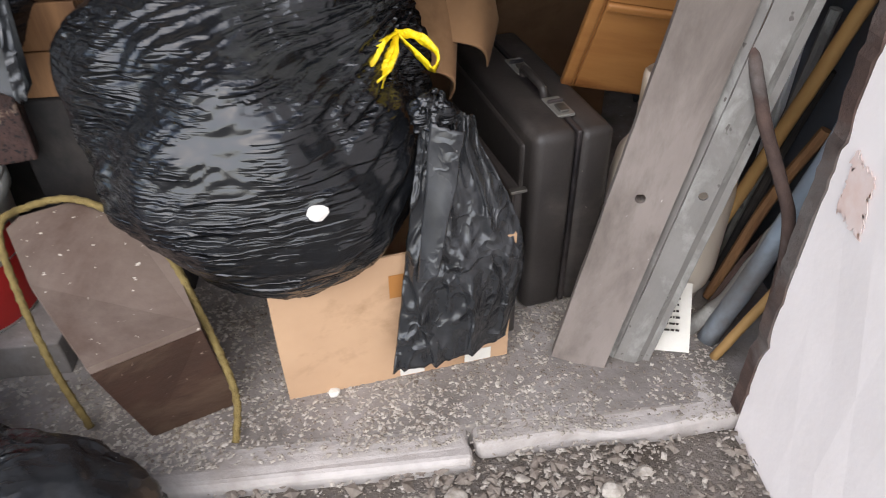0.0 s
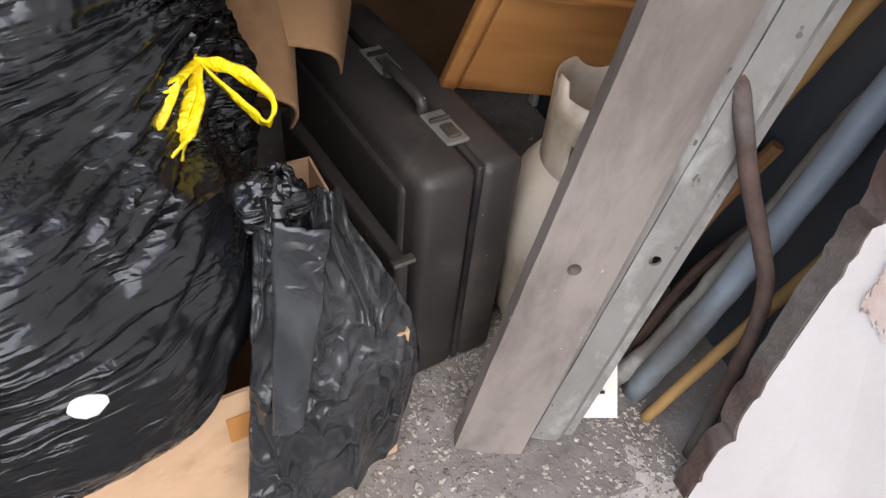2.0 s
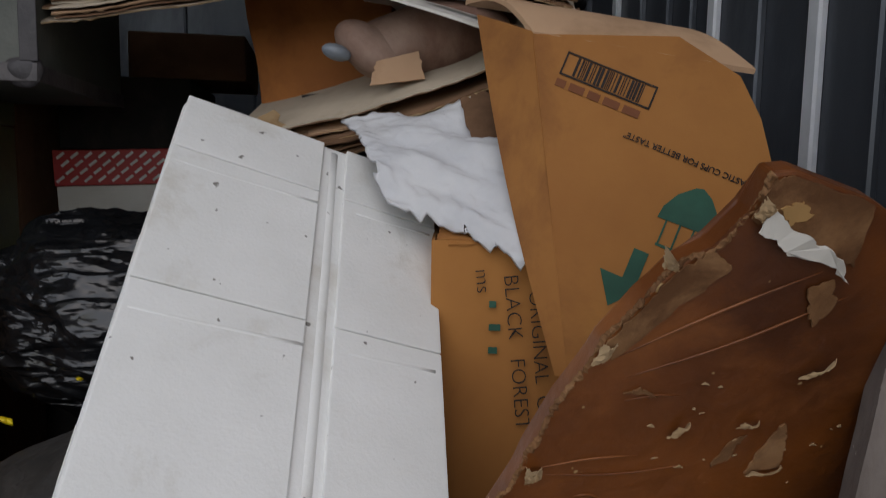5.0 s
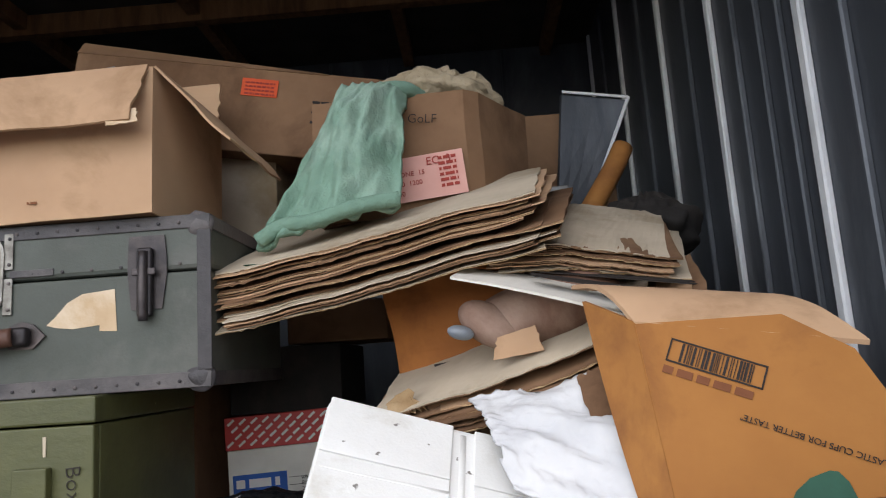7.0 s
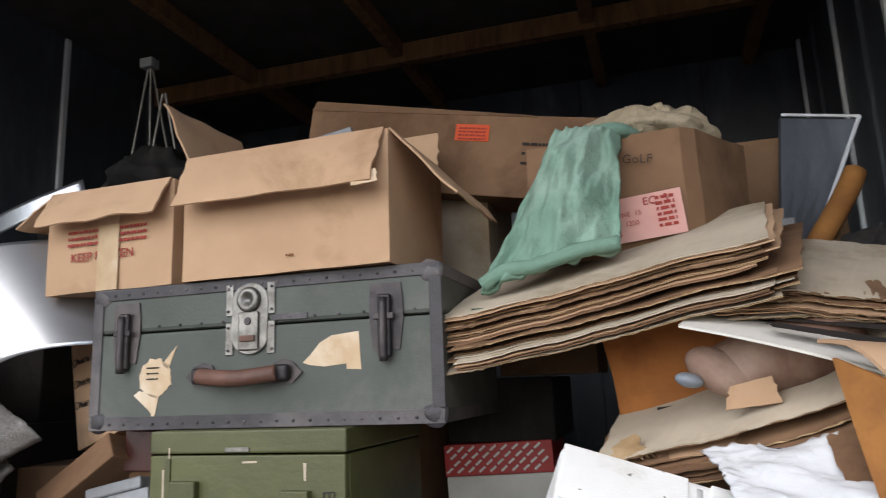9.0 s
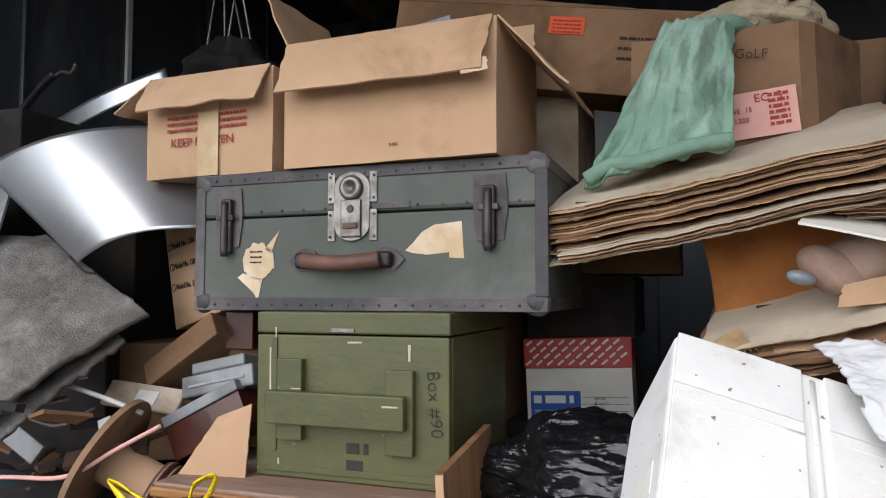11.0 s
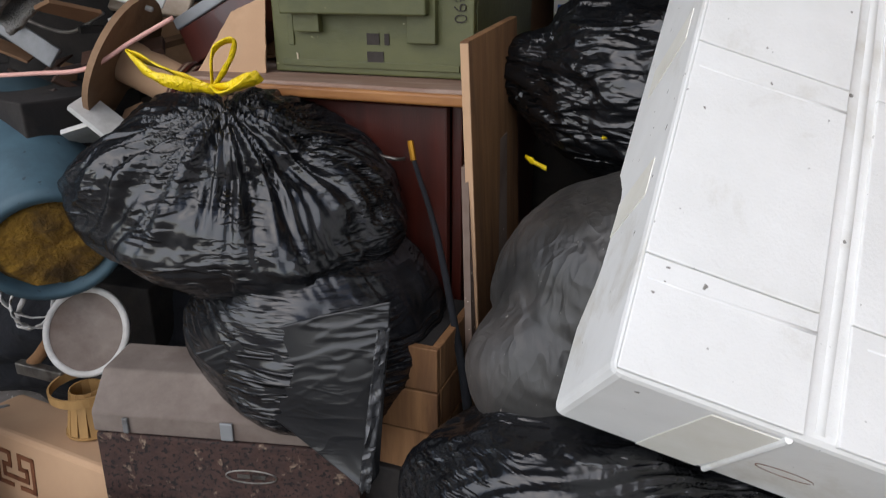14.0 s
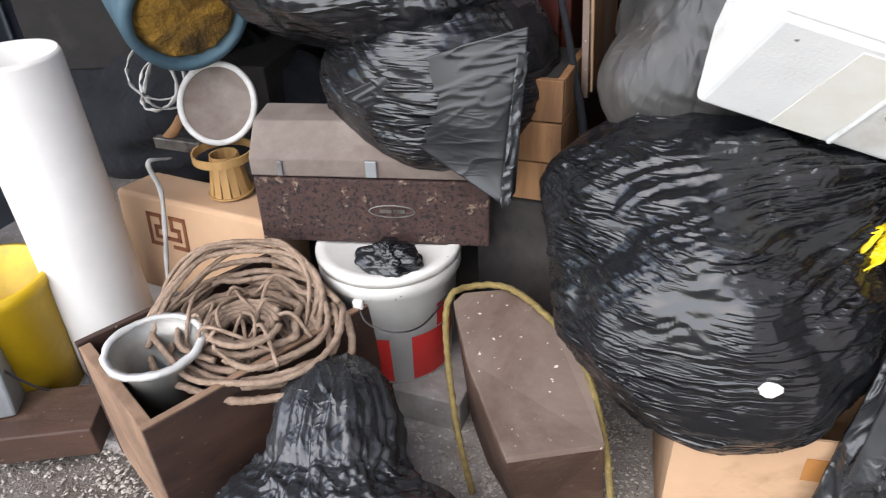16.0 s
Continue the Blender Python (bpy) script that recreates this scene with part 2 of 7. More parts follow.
M["bucket_white"] = mat("bucket_white", rgb("d9d6d0"), rgb("c8c4bc"), 0.45, scale=6, stain=rgb("a09a90"), stain_amount=0.1, specks=rgb("8b847a"), speck_scale=60, speck_at=0.75)
M["red_print"] = mat("red_print", rgb("b52a25"), rgb("a0231f"), 0.5, scale=10)
M["rope"] = mat("rope", rgb("a08a76"), rgb("7a6453"), 0.95, scale=60, bump=0.9, bump_scale=260, bump_dist=0.004)
M["rope_yellow"] = mat("rope_yellow", rgb("8d7a48"), rgb("6b5a32"), 0.9, scale=60, bump=0.9, bump_scale=260, bump_dist=0.004)
M["tin"] = mat("tin", rgb("a8a69f"), rgb("86827a"), 0.45, 0.55, scale=14, stain=rgb("8f8d86"), stain_amount=0.35, stain_scale=9, bump=0.3)
M["tube_white"] = mat("tube_white", rgb("dcd8d2"), rgb("cdc8c0"), 0.7, scale=4, stain=rgb("8c8076"), stain_amount=0.05, bump=0.15, specks=rgb("5f5851"), speck_scale=30, speck_at=0.77)
M["yellow_plastic"] = mat("yellow_plastic", rgb("d8b21c"), rgb("c29c14"), 0.45, scale=8, stain=rgb("96803a"), stain_amount=0.15)
M["grey_metal"] = mat("grey_metal", rgb("8d8f90"), rgb("757778"), 0.5, 0.3, scale=8, stain=rgb("5c5a58"), stain_amount=0.25)
M["aluminium"] = mat("aluminium", rgb("c4c6c8"), rgb("b2b4b6"), 0.32, 0.9, scale=3, stain=rgb("8d8d8d"), stain_amount=0.1, bump=0.05)
M["carpet"] = mat("carpet", rgb("75706a"), rgb("59544e"), 1.0, scale=16, stain=rgb("94908a"), stain_amount=0.35, stain_scale=8, bump=1.0, bump_scale=200, bump_dist=0.008)
M["blue_vinyl"] = mat("blue_vinyl", rgb("46626e"), rgb("384f5a"), 0.6, scale=8, stain=rgb("33454e"), stain_amount=0.25, specks=rgb("2c3b43"), speck_scale=50, speck_at=0.7)
M["old_foam"] = mat("old_foam", rgb("9a7424"), rgb("6d4f17"), 1.0, scale=30, stain=rgb("4a3512"), stain_amount=0.35, stain_scale=10, bump=1.0, bump_scale=90, bump_dist=0.01)
M["navy"] = mat("navy", rgb("0d1018"), rgb("090b10"), 0.95, scale=12, bump=0.5, wrinkle=0.4, wrinkle_scale=5)
# near-black: on the filler boxes this colour carries the pile's deep shade
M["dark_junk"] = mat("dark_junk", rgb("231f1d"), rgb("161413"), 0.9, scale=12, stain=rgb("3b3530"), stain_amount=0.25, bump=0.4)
M["white_strap"] = mat("white_strap", rgb("c8c6c2"), rgb("a5a29c"), 0.7, scale=20)
M["steel_wall"] = mat("steel_wall", rgb("565a60"), rgb("484c52"), 0.4, 0.3, scale=6, stretch=(1, 1, 0.3), stain=rgb("70747a"), stain_amount=0.2)
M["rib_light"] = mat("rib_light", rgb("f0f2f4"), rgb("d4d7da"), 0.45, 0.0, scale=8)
M["tan_scuff"] = mat("tan_scuff", rgb("96704a"), rgb("744e2a"), 0.85, scale=22, stain=rgb("5f3d1e"), stain_amount=0.4, stain_scale=14, bump=0.6, bump_scale=60)
M["rust_stain"] = mat("rust_stain", rgb("e6d6cf"), rgb("dcc0b4"), 0.85, scale=30)
M["ceiling"] = mat("ceiling", rgb("4a4642"), rgb("36332f"), 0.9, scale=6)
M["white_cloth"] = mat("white_cloth", rgb("d4d4d4"), rgb("c2c3c6"), 0.6, scale=8, wrinkle=0.25, wrinkle_scale=7, bump=0.2)
M["green_cloth"] = mat("green_cloth", rgb("7d9c8a"), rgb("6b8a78"), 1.0, scale=9, stain=rgb("98b0a0"), stain_amount=0.25, bump=0.6, bump_scale=220, wrinkle=0.3, wrinkle_scale=9)
M["beige_cloth"] = mat("beige_cloth", rgb("b3a48a"), rgb("96876d"), 1.0, scale=14, bump=0.5, wrinkle=0.4, wrinkle_scale=16)
M["pink_paper"] = mat("pink_paper", rgb("d7a79c"), rgb("cc998e"), 0.85, scale=10)
M["orange_paper"] = mat("orange_paper", rgb("d85a30"), rgb("c84e28"), 0.8, scale=10)
M["white_paper"] = mat("white_paper", rgb("dbd7ce"), rgb("cac5ba"), 0.9, scale=10)
M["tan_paper"] = mat("tan_paper", rgb("c9b090"), rgb("b59a78"), 0.9, scale=14, stain=rgb("e0d4bf"), stain_amount=0.2)
M["ink"] = mat("ink", rgb("2b2420"), rgb("201a17"), 0.8, scale=20)
M["ink_brown"] = mat("ink_brown", rgb("7a4a2c"), rgb("6b3e24"), 0.85, scale=20)
M["ink_red"] = mat("ink_red", rgb("9c3a30"), rgb("8b322a"), 0.8, scale=20)
M["ink_green"] = mat("ink_green", rgb("2f5a48"), rgb("264a3b"), 0.8, scale=20)
M["ink_blue"] = mat("ink_blue", rgb("2b5fae"), rgb("244f94"), 0.7, scale=20)
M["ink_white"] = mat("ink_white", rgb("e5e0da"), rgb("d8d2cb"), 0.8, scale=20)
M["paper_bag"] = mat("paper_bag", rgb("a8692f"), rgb("8d5424"), 0.8, scale=5, stain=rgb("744219"), stain_amount=0.2, wrinkle=0.15, wrinkle_scale=6)
M["duck"] = mat("duck", rgb("8b6c5c"), rgb("6b4d3f"), 0.8, scale=12, stain=rgb("a58c7c"), stain_amount=0.3, bump=0.4, bump_scale=50)
M["wire"] = mat("wire", rgb("9a948c"), rgb("6f6962"), 0.5, 0.4, scale=20)
M["spool"] = mat("spool", rgb("94765a"), rgb("7c5f45"), 0.85, scale=10, stain=rgb("5d4430"), stain_amount=0.2)
M["tan_suede"] = mat("tan_suede", rgb("8f6d4c"), rgb("7a5a3c"), 0.95, scale=8, stain=rgb("66482e"), stain_amount=0.25, bump=0.3)


# ---- mesh helpers ----
def grp(name, label, category, at=None, group="", kind=""):
    """A thing: an Empty at its base."""
    ob = new(name)
    ob.empty_display_size = 0.05
    if at is not None:
        ob.matrix_world = at
    return tagged(ob, label, category, group, kind)


def part(name, bm, material, parent=None, label="", smooth=False):
    me = bpy.data.meshes.new(name)
    bmesh.ops.recalc_face_normals(bm, faces=bm.faces)
    bm.to_mesh(me)
    bm.free()
    me.materials.append(M[material])
    if smooth:
        me.polygons.foreach_set("use_smooth", [True] * len(me.polygons))
    ob = new(name, me)
    if parent is not None:
        ob.parent = parent
    return tagged(ob, label)


def solo(name, bm, material, label, category, at=None, group="", kind="", smooth=False):
    ob = part(name, bm, material, None, "", smooth)
    if at is not None:
        ob.matrix_world = at
    return tagged(ob, label, category, group, kind)


def frame_of(o, xp, up):
    """A pose at o: x towards xp, z towards up, y away."""
    o, xp, up = Vector(o), Vector(xp), Vector(up)
    x = (xp - o).normalized()
    z = up - o
    z = (z - x * z.dot(x)).normalized()
    y = z.cross(x)
    m = Matrix((x, y, z)).transposed().to_4x4()
    m.translation = o
    return m


def box(sx, sy, sz, at=(0, 0, 0), bevel=0.0, bm=None, seg=2, m=None):
    """A bevelled block with its low corner at 'at'."""
    own = bmesh.new()
    r = bmesh.ops.create_cube(own, size=1)
    bmesh.ops.scale(own, vec=(sx, sy, sz), verts=r["verts"])
    bmesh.ops.translate(own, vec=(at[0] + sx / 2, at[1] + sy / 2, at[2] + sz / 2), verts=r["verts"])
    if bevel:
        bmesh.ops.bevel(own, geom=list(own.edges), offset=bevel, segments=seg, profile=0.5, affect="EDGES")
    if m is not None:
        bmesh.ops.transform(own, matrix=m, verts=own.verts)
    if bm is None:
        return own
    return merge(bm, own)


def merge(bm, other):
    me = bpy.data.meshes.new("tmp")
    other.to_mesh(me)
    other.free()
    bm.from_mesh(me)
    bpy.data.meshes.remove(me)
    return bm


def roughen(bm, amount, scale, seed=0.0):
    for v in bm.verts:
        p = v.co * scale + Vector((seed, seed * 2.1, seed * 3.3))
        v.co += noise.noise_vector(p) * amount
    return bm


def lathe(profile, seg=32, bm=None, m=None, loop=False):
    """A turned shape from (radius, height) pairs."""
    own = bmesh.new()
    rings = []
    profile = list(profile) + ([profile[0]] if loop else [])
    for r, z in profile:
        rings.append([own.verts.new((r * math.cos(2 * math.pi * i / seg), r * math.sin(2 * math.pi * i / seg), z)) for i in range(seg)])
    for a, b in zip(rings, rings[1:]):
        for i in range(seg):
            own.faces.new((a[i], a[(i + 1) % seg], b[(i + 1) % seg], b[i]))
    for ring in () if loop else (rings[0], rings[-1]):
        if profile[rings.index(ring)][0] > 1e-5:
            own.faces.new(ring)
    bmesh.ops.remove_doubles(own, verts=own.verts, dist=1e-5)
    if m is not None:
        bmesh.ops.transform(own, matrix=m, verts=own.verts)
    return own if bm is None else merge(bm, own)


def smooth_line(pts, n=8):
    """A Catmull-Rom line through the points."""
    pts = [Vector(p) for p in pts]
    q = [pts[0] * 2 - pts[1]] + pts + [pts[-1] * 2 - pts[-2]]
    out = []
    for i in range(1, len(q) - 2):
        for k in range(n):
            t = k / n
            a, b, c, d = q[i - 1], q[i], q[i + 1], q[i + 2]
            out.append(0.5 * (2 * b + (c - a) * t + (2 * a - 5 * b + 4 * c - d) * t * t + (3 * b - a - 3 * c + d) * t ** 3))
    return out + [pts[-1]]


def tube(pts, r, seg=10, n=8, bm=None, twist=0.0, lobes=0, flat=1.0, taper=None):
    """A tube along a smooth line; lobes and twist make it a laid rope."""
    line = smooth_line(pts, n) if n > 1 else [Vector(p) for p in pts]
    own = bmesh.new()
    rings, length, up = [], 0.0, Vector((0.13, 0.2, 1)).normalized()
    for i, p in enumerate(line):
        d = (line[min(i + 1, len(line) - 1)] - line[max(i - 1, 0)]).normalized()
        if i:
            length += (p - line[i - 1]).length
        s = d.cross(up)
        s = s.normalized() if s.length > 1e-4 else Vector((1, 0, 0))
        up = s.cross(d).normalized()
        rr = r * (taper(i / max(1, len(line) - 1)) if taper else 1)
        ring = []
        for k in range(seg):
            a = 2 * math.pi * k / seg
            w = rr * (1 + (0.22 * math.cos(lobes * (a + twist * length)) if lobes else 0))
            ring.append(own.verts.new(p + s * (w * math.cos(a)) + up * (w * math.sin(a) * flat)))
        rings.append(ring)
    for a, b in zip(rings, rings[1:]):
        for k in range(seg):
            own.faces.new((a[k], a[(k + 1) % seg], b[(k + 1) % seg], b[k]))
    own.faces.new(rings[0])
    own.faces.new(rings[-1])
    return own if bm is None else merge(bm, own)


def rope(pts, r, n=14, bm=None):
    return tube(pts, r, seg=9, n=n, bm=bm, twist=2.2 / r * 0.25, lobes=3)


def sheet(corners, nx=24, ny=24, thick=0.004, bend=None, rag=0.0, bm=None, seed=0.0):
    """A sheet between four corners (low left, low right, top right, top left), bent by bend(u, v), with ragged edges."""
    a, b, c, d = (Vector(p) for p in corners)
    nrm = (b - a).cross(d - a).normalized()
    own = bmesh.new()
    grids = []
    for side in (0, 1):
        g = []
        for j in range(ny + 1):
            row = []
            for i in range(nx + 1):
                u, v = i / nx, j / ny
                edge = max(0, 1 - min(u, 1 - u, v, 1 - v) * 14)
                if rag and edge:
                    w = noise.noise(Vector((u * 9 + seed, v * 9, seed))) + 0.6 * noise.noise(Vector((u * 31, v * 31, seed)))
                    u += rag * w * edge * (1 if u < 0.5 else -1)
                    v += rag * noise.noise(Vector((u * 17, seed, v * 17))) * edge
                p = (a * (1 - u) + b * u) * (1 - v) + (d * (1 - u) + c * u) * v
                if bend:
                    k = bend(u, v)
                    p = p + (k if isinstance(k, Vector) else nrm * k)
                row.append(own.verts.new(p - nrm * thick * side))
            g.append(row)
        grids.append(g)
    for s, g in enumerate(grids):
        for j in range(ny):
            for i in range(nx):
                own.faces.new((g[j][i], g[j][i + 1], g[j + 1][i + 1], g[j + 1][i]))
    f, k = grids
    for i in range(nx):
        own.faces.new((f[0][i], f[0][i + 1], k[0][i + 1], k[0][i]))
        own.faces.new((f[ny][i], f[ny][i + 1], k[ny][i + 1], k[ny][i]))
    for j in range(ny):
        own.faces.new((f[j][0], f[j + 1][0], k[j + 1][0], k[j][0]))
        own.faces.new((f[j][nx], f[j + 1][nx], k[j + 1][nx], k[j][nx]))
    return own if bm is None else merge(bm, own)


def slab(points, depth, bm=None, bevel=0.0):
    """A flat polygon in x and z, made 'depth' thick along y."""
    own = bmesh.new()
    fr = [own.verts.new((x, 0, z)) for x, z in points]
    bk = [own.verts.new((x, depth, z)) for x, z in points]
    own.faces.new(fr)
    own.faces.new(bk)
    for i in range(len(fr)):
        j = (i + 1) % len(fr)
        own.faces.new((fr[i], fr[j], bk[j], bk[i]))
    if bevel:
        bmesh.ops.bevel(own, geom=list(own.edges), offset=bevel, segments=2, profile=0.5, affect="EDGES")
    return own if bm is None else merge(bm, own)


def letters(text, size, m, material, parent, name="lettering", spread=1.0, thin=0.0):
    """Words in the built-in font, as a thin mesh; m: the pose, x along the words and z up, y into the surface."""
    cu = bpy.data.curves.new("words", "FONT")
    cu.body, cu.size, cu.extrude, cu.space_character, cu.resolution_u = text, size, 0.0006, spread, 3
    cu.offset = -thin
    ob = bpy.data.objects.new("words", cu)
    scene.collection.objects.link(ob)
    me = bpy.data.meshes.new_from_object(ob.evaluated_get(bpy.context.evaluated_depsgraph_get()))
    bpy.data.objects.remove(ob)
    me.transform(m @ pose(0, 0, 0, 90))
    me.name = name
    me.materials.clear()
    me.materials.append(M[material])
    o = new(name, me)
    o.parent = parent
    return o


def bars(rows, x0, z0, w, h, gap, y=-0.0012, bm=None, seed=1):
    """Unreadable print: rows of short bars."""
    rnd = random.Random(seed)
    own = bm or bmesh.new()
    for r in range(rows):
        x = x0
        while x < x0 + w:
            k = rnd.uniform(0.25, 1.0) * h * 3
            k = min(k, x0 + w - x)
            if k < h * 0.3:
                break
            box(k, 0.001, h, (x, y, z0 - r * (h + gap)), bm=own)
            x += k + h * 0.5
    return own


def bag(centre, radii, turn=(0, 0, 0), knot=None, seed=0, lump=0.10, crease=0.05, nu=150, nv=90, tail=None, sag=0.0, taut=0.0, level=0.0, crumple=0.0, under=0.0):
    """A stuffed bag: folds run towards its knot (a direction), taut sharp creases beside them, level creases across, crumple: facets every way, under: the belly draws back below;
    tail pulls out corners: (direction, length, width)."""
    own = bmesh.new()
    bmesh.ops.create_uvsphere(own, u_segments=nu, v_segments=nv, radius=1)
    k = Vector(knot or (0, 0, 1)).normalized()
    e1 = k.orthogonal().normalized()
    e2 = k.cross(e1)
    s = Vector((seed * 3.1, seed * 1.7, seed * 5.3))
    s2 = Vector((seed * 1.3 + 40, seed * 2.9, seed * 0.7))
    nz = noise.noise
    for v in own.verts:
        p = v.co.normalized()
        r = 1 + lump * nz(p * 1.6 + s) + lump * 0.5 * nz(p * 3.7 + s)
        c = p.dot(k)
        ang = math.atan2(p.dot(e2), p.dot(e1)) + 0.14 * nz(p * 1.8 + s2)
        ca, sa = math.cos(ang), math.sin(ang)
        fold = abs(nz(Vector((ca * 6, sa * 6, c * 0.6)) + s))
        fold2 = abs(nz(Vector((ca * 19, sa * 19, c * 1.2)) + s))
        near = max(0.0, (c + 0.2) / 1.2)
        r -= crease * (1 - min(1, fold * 3.0)) * (0.03 + 1.4 * near ** 2.2)
        r -= crease * 0.45 * (1 - min(1, fold2 * 3.0)) * (0.03 + near ** 1.5)
        if taut:
            for f, w, q in ((11, 1.0, 2.3), (20, 0.7, 3.4), (33, 0.4, 4.5)):
                patch = min(1.0, max(0.0, nz(p * q + s2) * 2.6 + 0.35))
                if patch:
                    r += taut * w * patch * max(0.0, 1 - 3.4 * abs(nz(Vector((ca * f, sa * f, c * 1.7)) + s2)))
        if level:
            for f, w, q in ((9, 1.0, 1.9), (17, 0.6, 3.1)):
                patch = min(1.0, max(0.0, nz(p * q + s) * 2.6 + 0.25)) * max(0.0, 1 - 1.3 * near)
                if patch:
                    r += level * w * patch * max(0.0, 1 - 3.4 * abs(nz(Vector((p.x * 1.6, p.y * 1.6, p.z * f + p.x * 0.9)) + s2)))
        if crumple:
            r += crumple * (max(0.0, 1 - 3 * abs(nz(p * 2.6 + s2))) + 0.5 * max(0.0, 1 - 3 * abs(nz(p * 6.1 + s))) + 0.25 * max(0.0, 1 - 3 * abs(nz(p * 13 + s2))))
        if knot:
            r += 0.12 * max(0, (c - 0.9) / 0.1)
        for d, ln, w in tail or ():
            a = p.dot(Vector(d).normalized())
            r += ln * max(0, (a - w) / (1 - w)) ** 1.4
        v.co = p * r
        if under and v.co.z < 0:
            v.co.y += under * (-v.co.z) ** 1.4
        if sag and v.co.z < -0.5:
            v.co.z = -0.5 + (v.co.z + 0.5) * (1 - sag)
    m = pose(*centre, *turn) @ Matrix.Diagonal((*radii, 1))
    bmesh.ops.transform(own, matrix=m, verts=own.verts)
    return own


def ribbon(pts, width, side, bm=None, n=10):
    """A flat plastic strip along a line."""
    line = smooth_line(pts, n)
    own = bmesh.new()
    sd = Vector(side).normalized()
    rows = []
    for i, p in enumerate(line):
        w = width * (0.75 + 0.35 * noise.noise(Vector((i * 0.31, width * 90, 0.4))))
        t = 0.9 * noise.noise(Vector((i * 0.17, 2.2, width * 50)))
        d = (line[min(i + 1, len(line) - 1)] - line[max(i - 1, 0)]).normalized()
        q = Matrix.Rotation(t, 3, d) @ sd
        nn = d.cross(q).normalized() * 0.0012
        rows.append([own.verts.new(p + q * w / 2 + nn), own.verts.new(p + nn * 2.5), own.verts.new(p - q * w / 2 + nn),
                     own.verts.new(p - q * w / 2 - nn), own.verts.new(p - nn * 0.2), own.verts.new(p + q * w / 2 - nn)])
    for a, b in zip(rows, rows[1:]):
        for k in range(6):
            own.faces.new((a[k], a[(k + 1) % 6], b[(k + 1) % 6], b[k]))
    own.faces.new(rows[0])
    own.faces.new(rows[-1])
    return own if bm is None else merge(bm, own)


def flake_heap(name, count, area, size, material, label, category, z=0.0, seed=1, at=None):
    """Small chips and crumbs strewn over a floor."""
    rnd = random.Random(seed)
    verts, faces = [], []
    for _ in range(count):
        x, y = rnd.uniform(area[0], area[1]), rnd.uniform(area[2], area[3])
        dens = noise.noise(Vector((x * 5, y * 5, seed))) + 0.5 * noise.noise(Vector((x * 13, y * 13, seed)))
        if dens < rnd.uniform(-0.7, 0.4):
            continue
        s = size * rnd.uniform(0.4, 1.6) ** 1.5
        a = rnd.uniform(0, 6.28)
        dx, dy = Vector((math.cos(a), math.sin(a), rnd.uniform(-.4, .4))) * s, Vector((-math.sin(a), math.cos(a), rnd.uniform(-.4, .4))) * s * rnd.uniform(0.35, 0.9)
        c = Vector((x, y, z + s * 0.25))
        h = Vector((0, 0, s * 0.45))
        i = len(verts)
        verts += [c - dx - dy, c + dx - dy, c + dx * 0.8 + dy, c - dx * 0.9 + dy * 0.8, c + h]
        faces += [(i, i + 1, i + 4), (i + 1, i + 2, i + 4), (i + 2, i + 3, i + 4), (i + 3, i, i + 4), (i, i + 3, i + 2, i + 1)]
    me = bpy.data.meshes.new(name)
    me.from_pydata([tuple(v) for v in verts], [], faces)
    me.materials.append(M[material])
    return tagged(new(name, me), label, category, kind="stuff")


# ---- the storage unit ----
WX, LX, BACK, ROOF = 1.45, -1.65, 4.3, 3.0
solo("floor", roughen(box(3.3, 3.3, 0.1, (LX - 0.1, 1.2, -0.1)), 0.0, 1), "concrete", "dusty grey concrete floor of the storage unit", "floor", kind="structure")
sill = bmesh.new()
for i, (x0, x1, dy) in enumerate(((-1.7, 0.78, 0.0), (0.79, 1.30, 0.03))):
    box(x1 - x0, 0.12, 0.05, (x0, 1.135 + dy, -0.045), 0.012, sill, 3)
bmesh.ops.translate(sill, vec=(0, 0, -0.012), verts=sill.verts)
bmesh.ops.subdivide_edges(sill, edges=list(sill.edges), cuts=5, use_grid_fill=True)
solo("threshold", roughen(roughen(sill, 0.014, 7, 3), 0.005, 30, 1), "sill", "worn and broken concrete sill along the doorway", "threshold", kind="structure")
g = bmesh.new()
bmesh.ops.create_grid(g, x_segments=120, y_segments=120, size=1)
for v in g.verts:
    v.co.x, v.co.y = math.copysign(abs(v.co.x) ** 3, v.co.x) * 60, math.copysign(abs(v.co.y) ** 3, v.co.y) * 60 + 0.6
    v.co.z = -0.035 + 0.012 * noise.noise(v.co * 4) if v.co.y < 1.18 else -0.06
solo("ground", g, "dirt", "grey dusty ground with dry crumbs and grit", "ground", kind="structure", smooth=True)


def ribbed_wall(name, along, a, b, at, inward, ribs, label):
    """A dark sheet-steel wall with standing seams."""
    w = bmesh.new()
    if along == "y":
        box(0.05, b - a, ROOF, (at if inward < 0 else at - 0.05, a, 0), bm=w)
    else:
        box(b - a, 0.05, ROOF, (a, at, 0), bm=w)
    ob = solo(name, w, "steel_wall", label, "wall", kind="structure")
    # flagged seams are wider and near-white, the others keep the wall's material
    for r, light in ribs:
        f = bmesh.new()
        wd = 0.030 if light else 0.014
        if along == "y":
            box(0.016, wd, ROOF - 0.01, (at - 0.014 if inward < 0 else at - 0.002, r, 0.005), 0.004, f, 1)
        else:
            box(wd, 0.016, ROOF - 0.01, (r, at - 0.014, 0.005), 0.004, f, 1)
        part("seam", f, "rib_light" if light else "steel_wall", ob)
    return ob


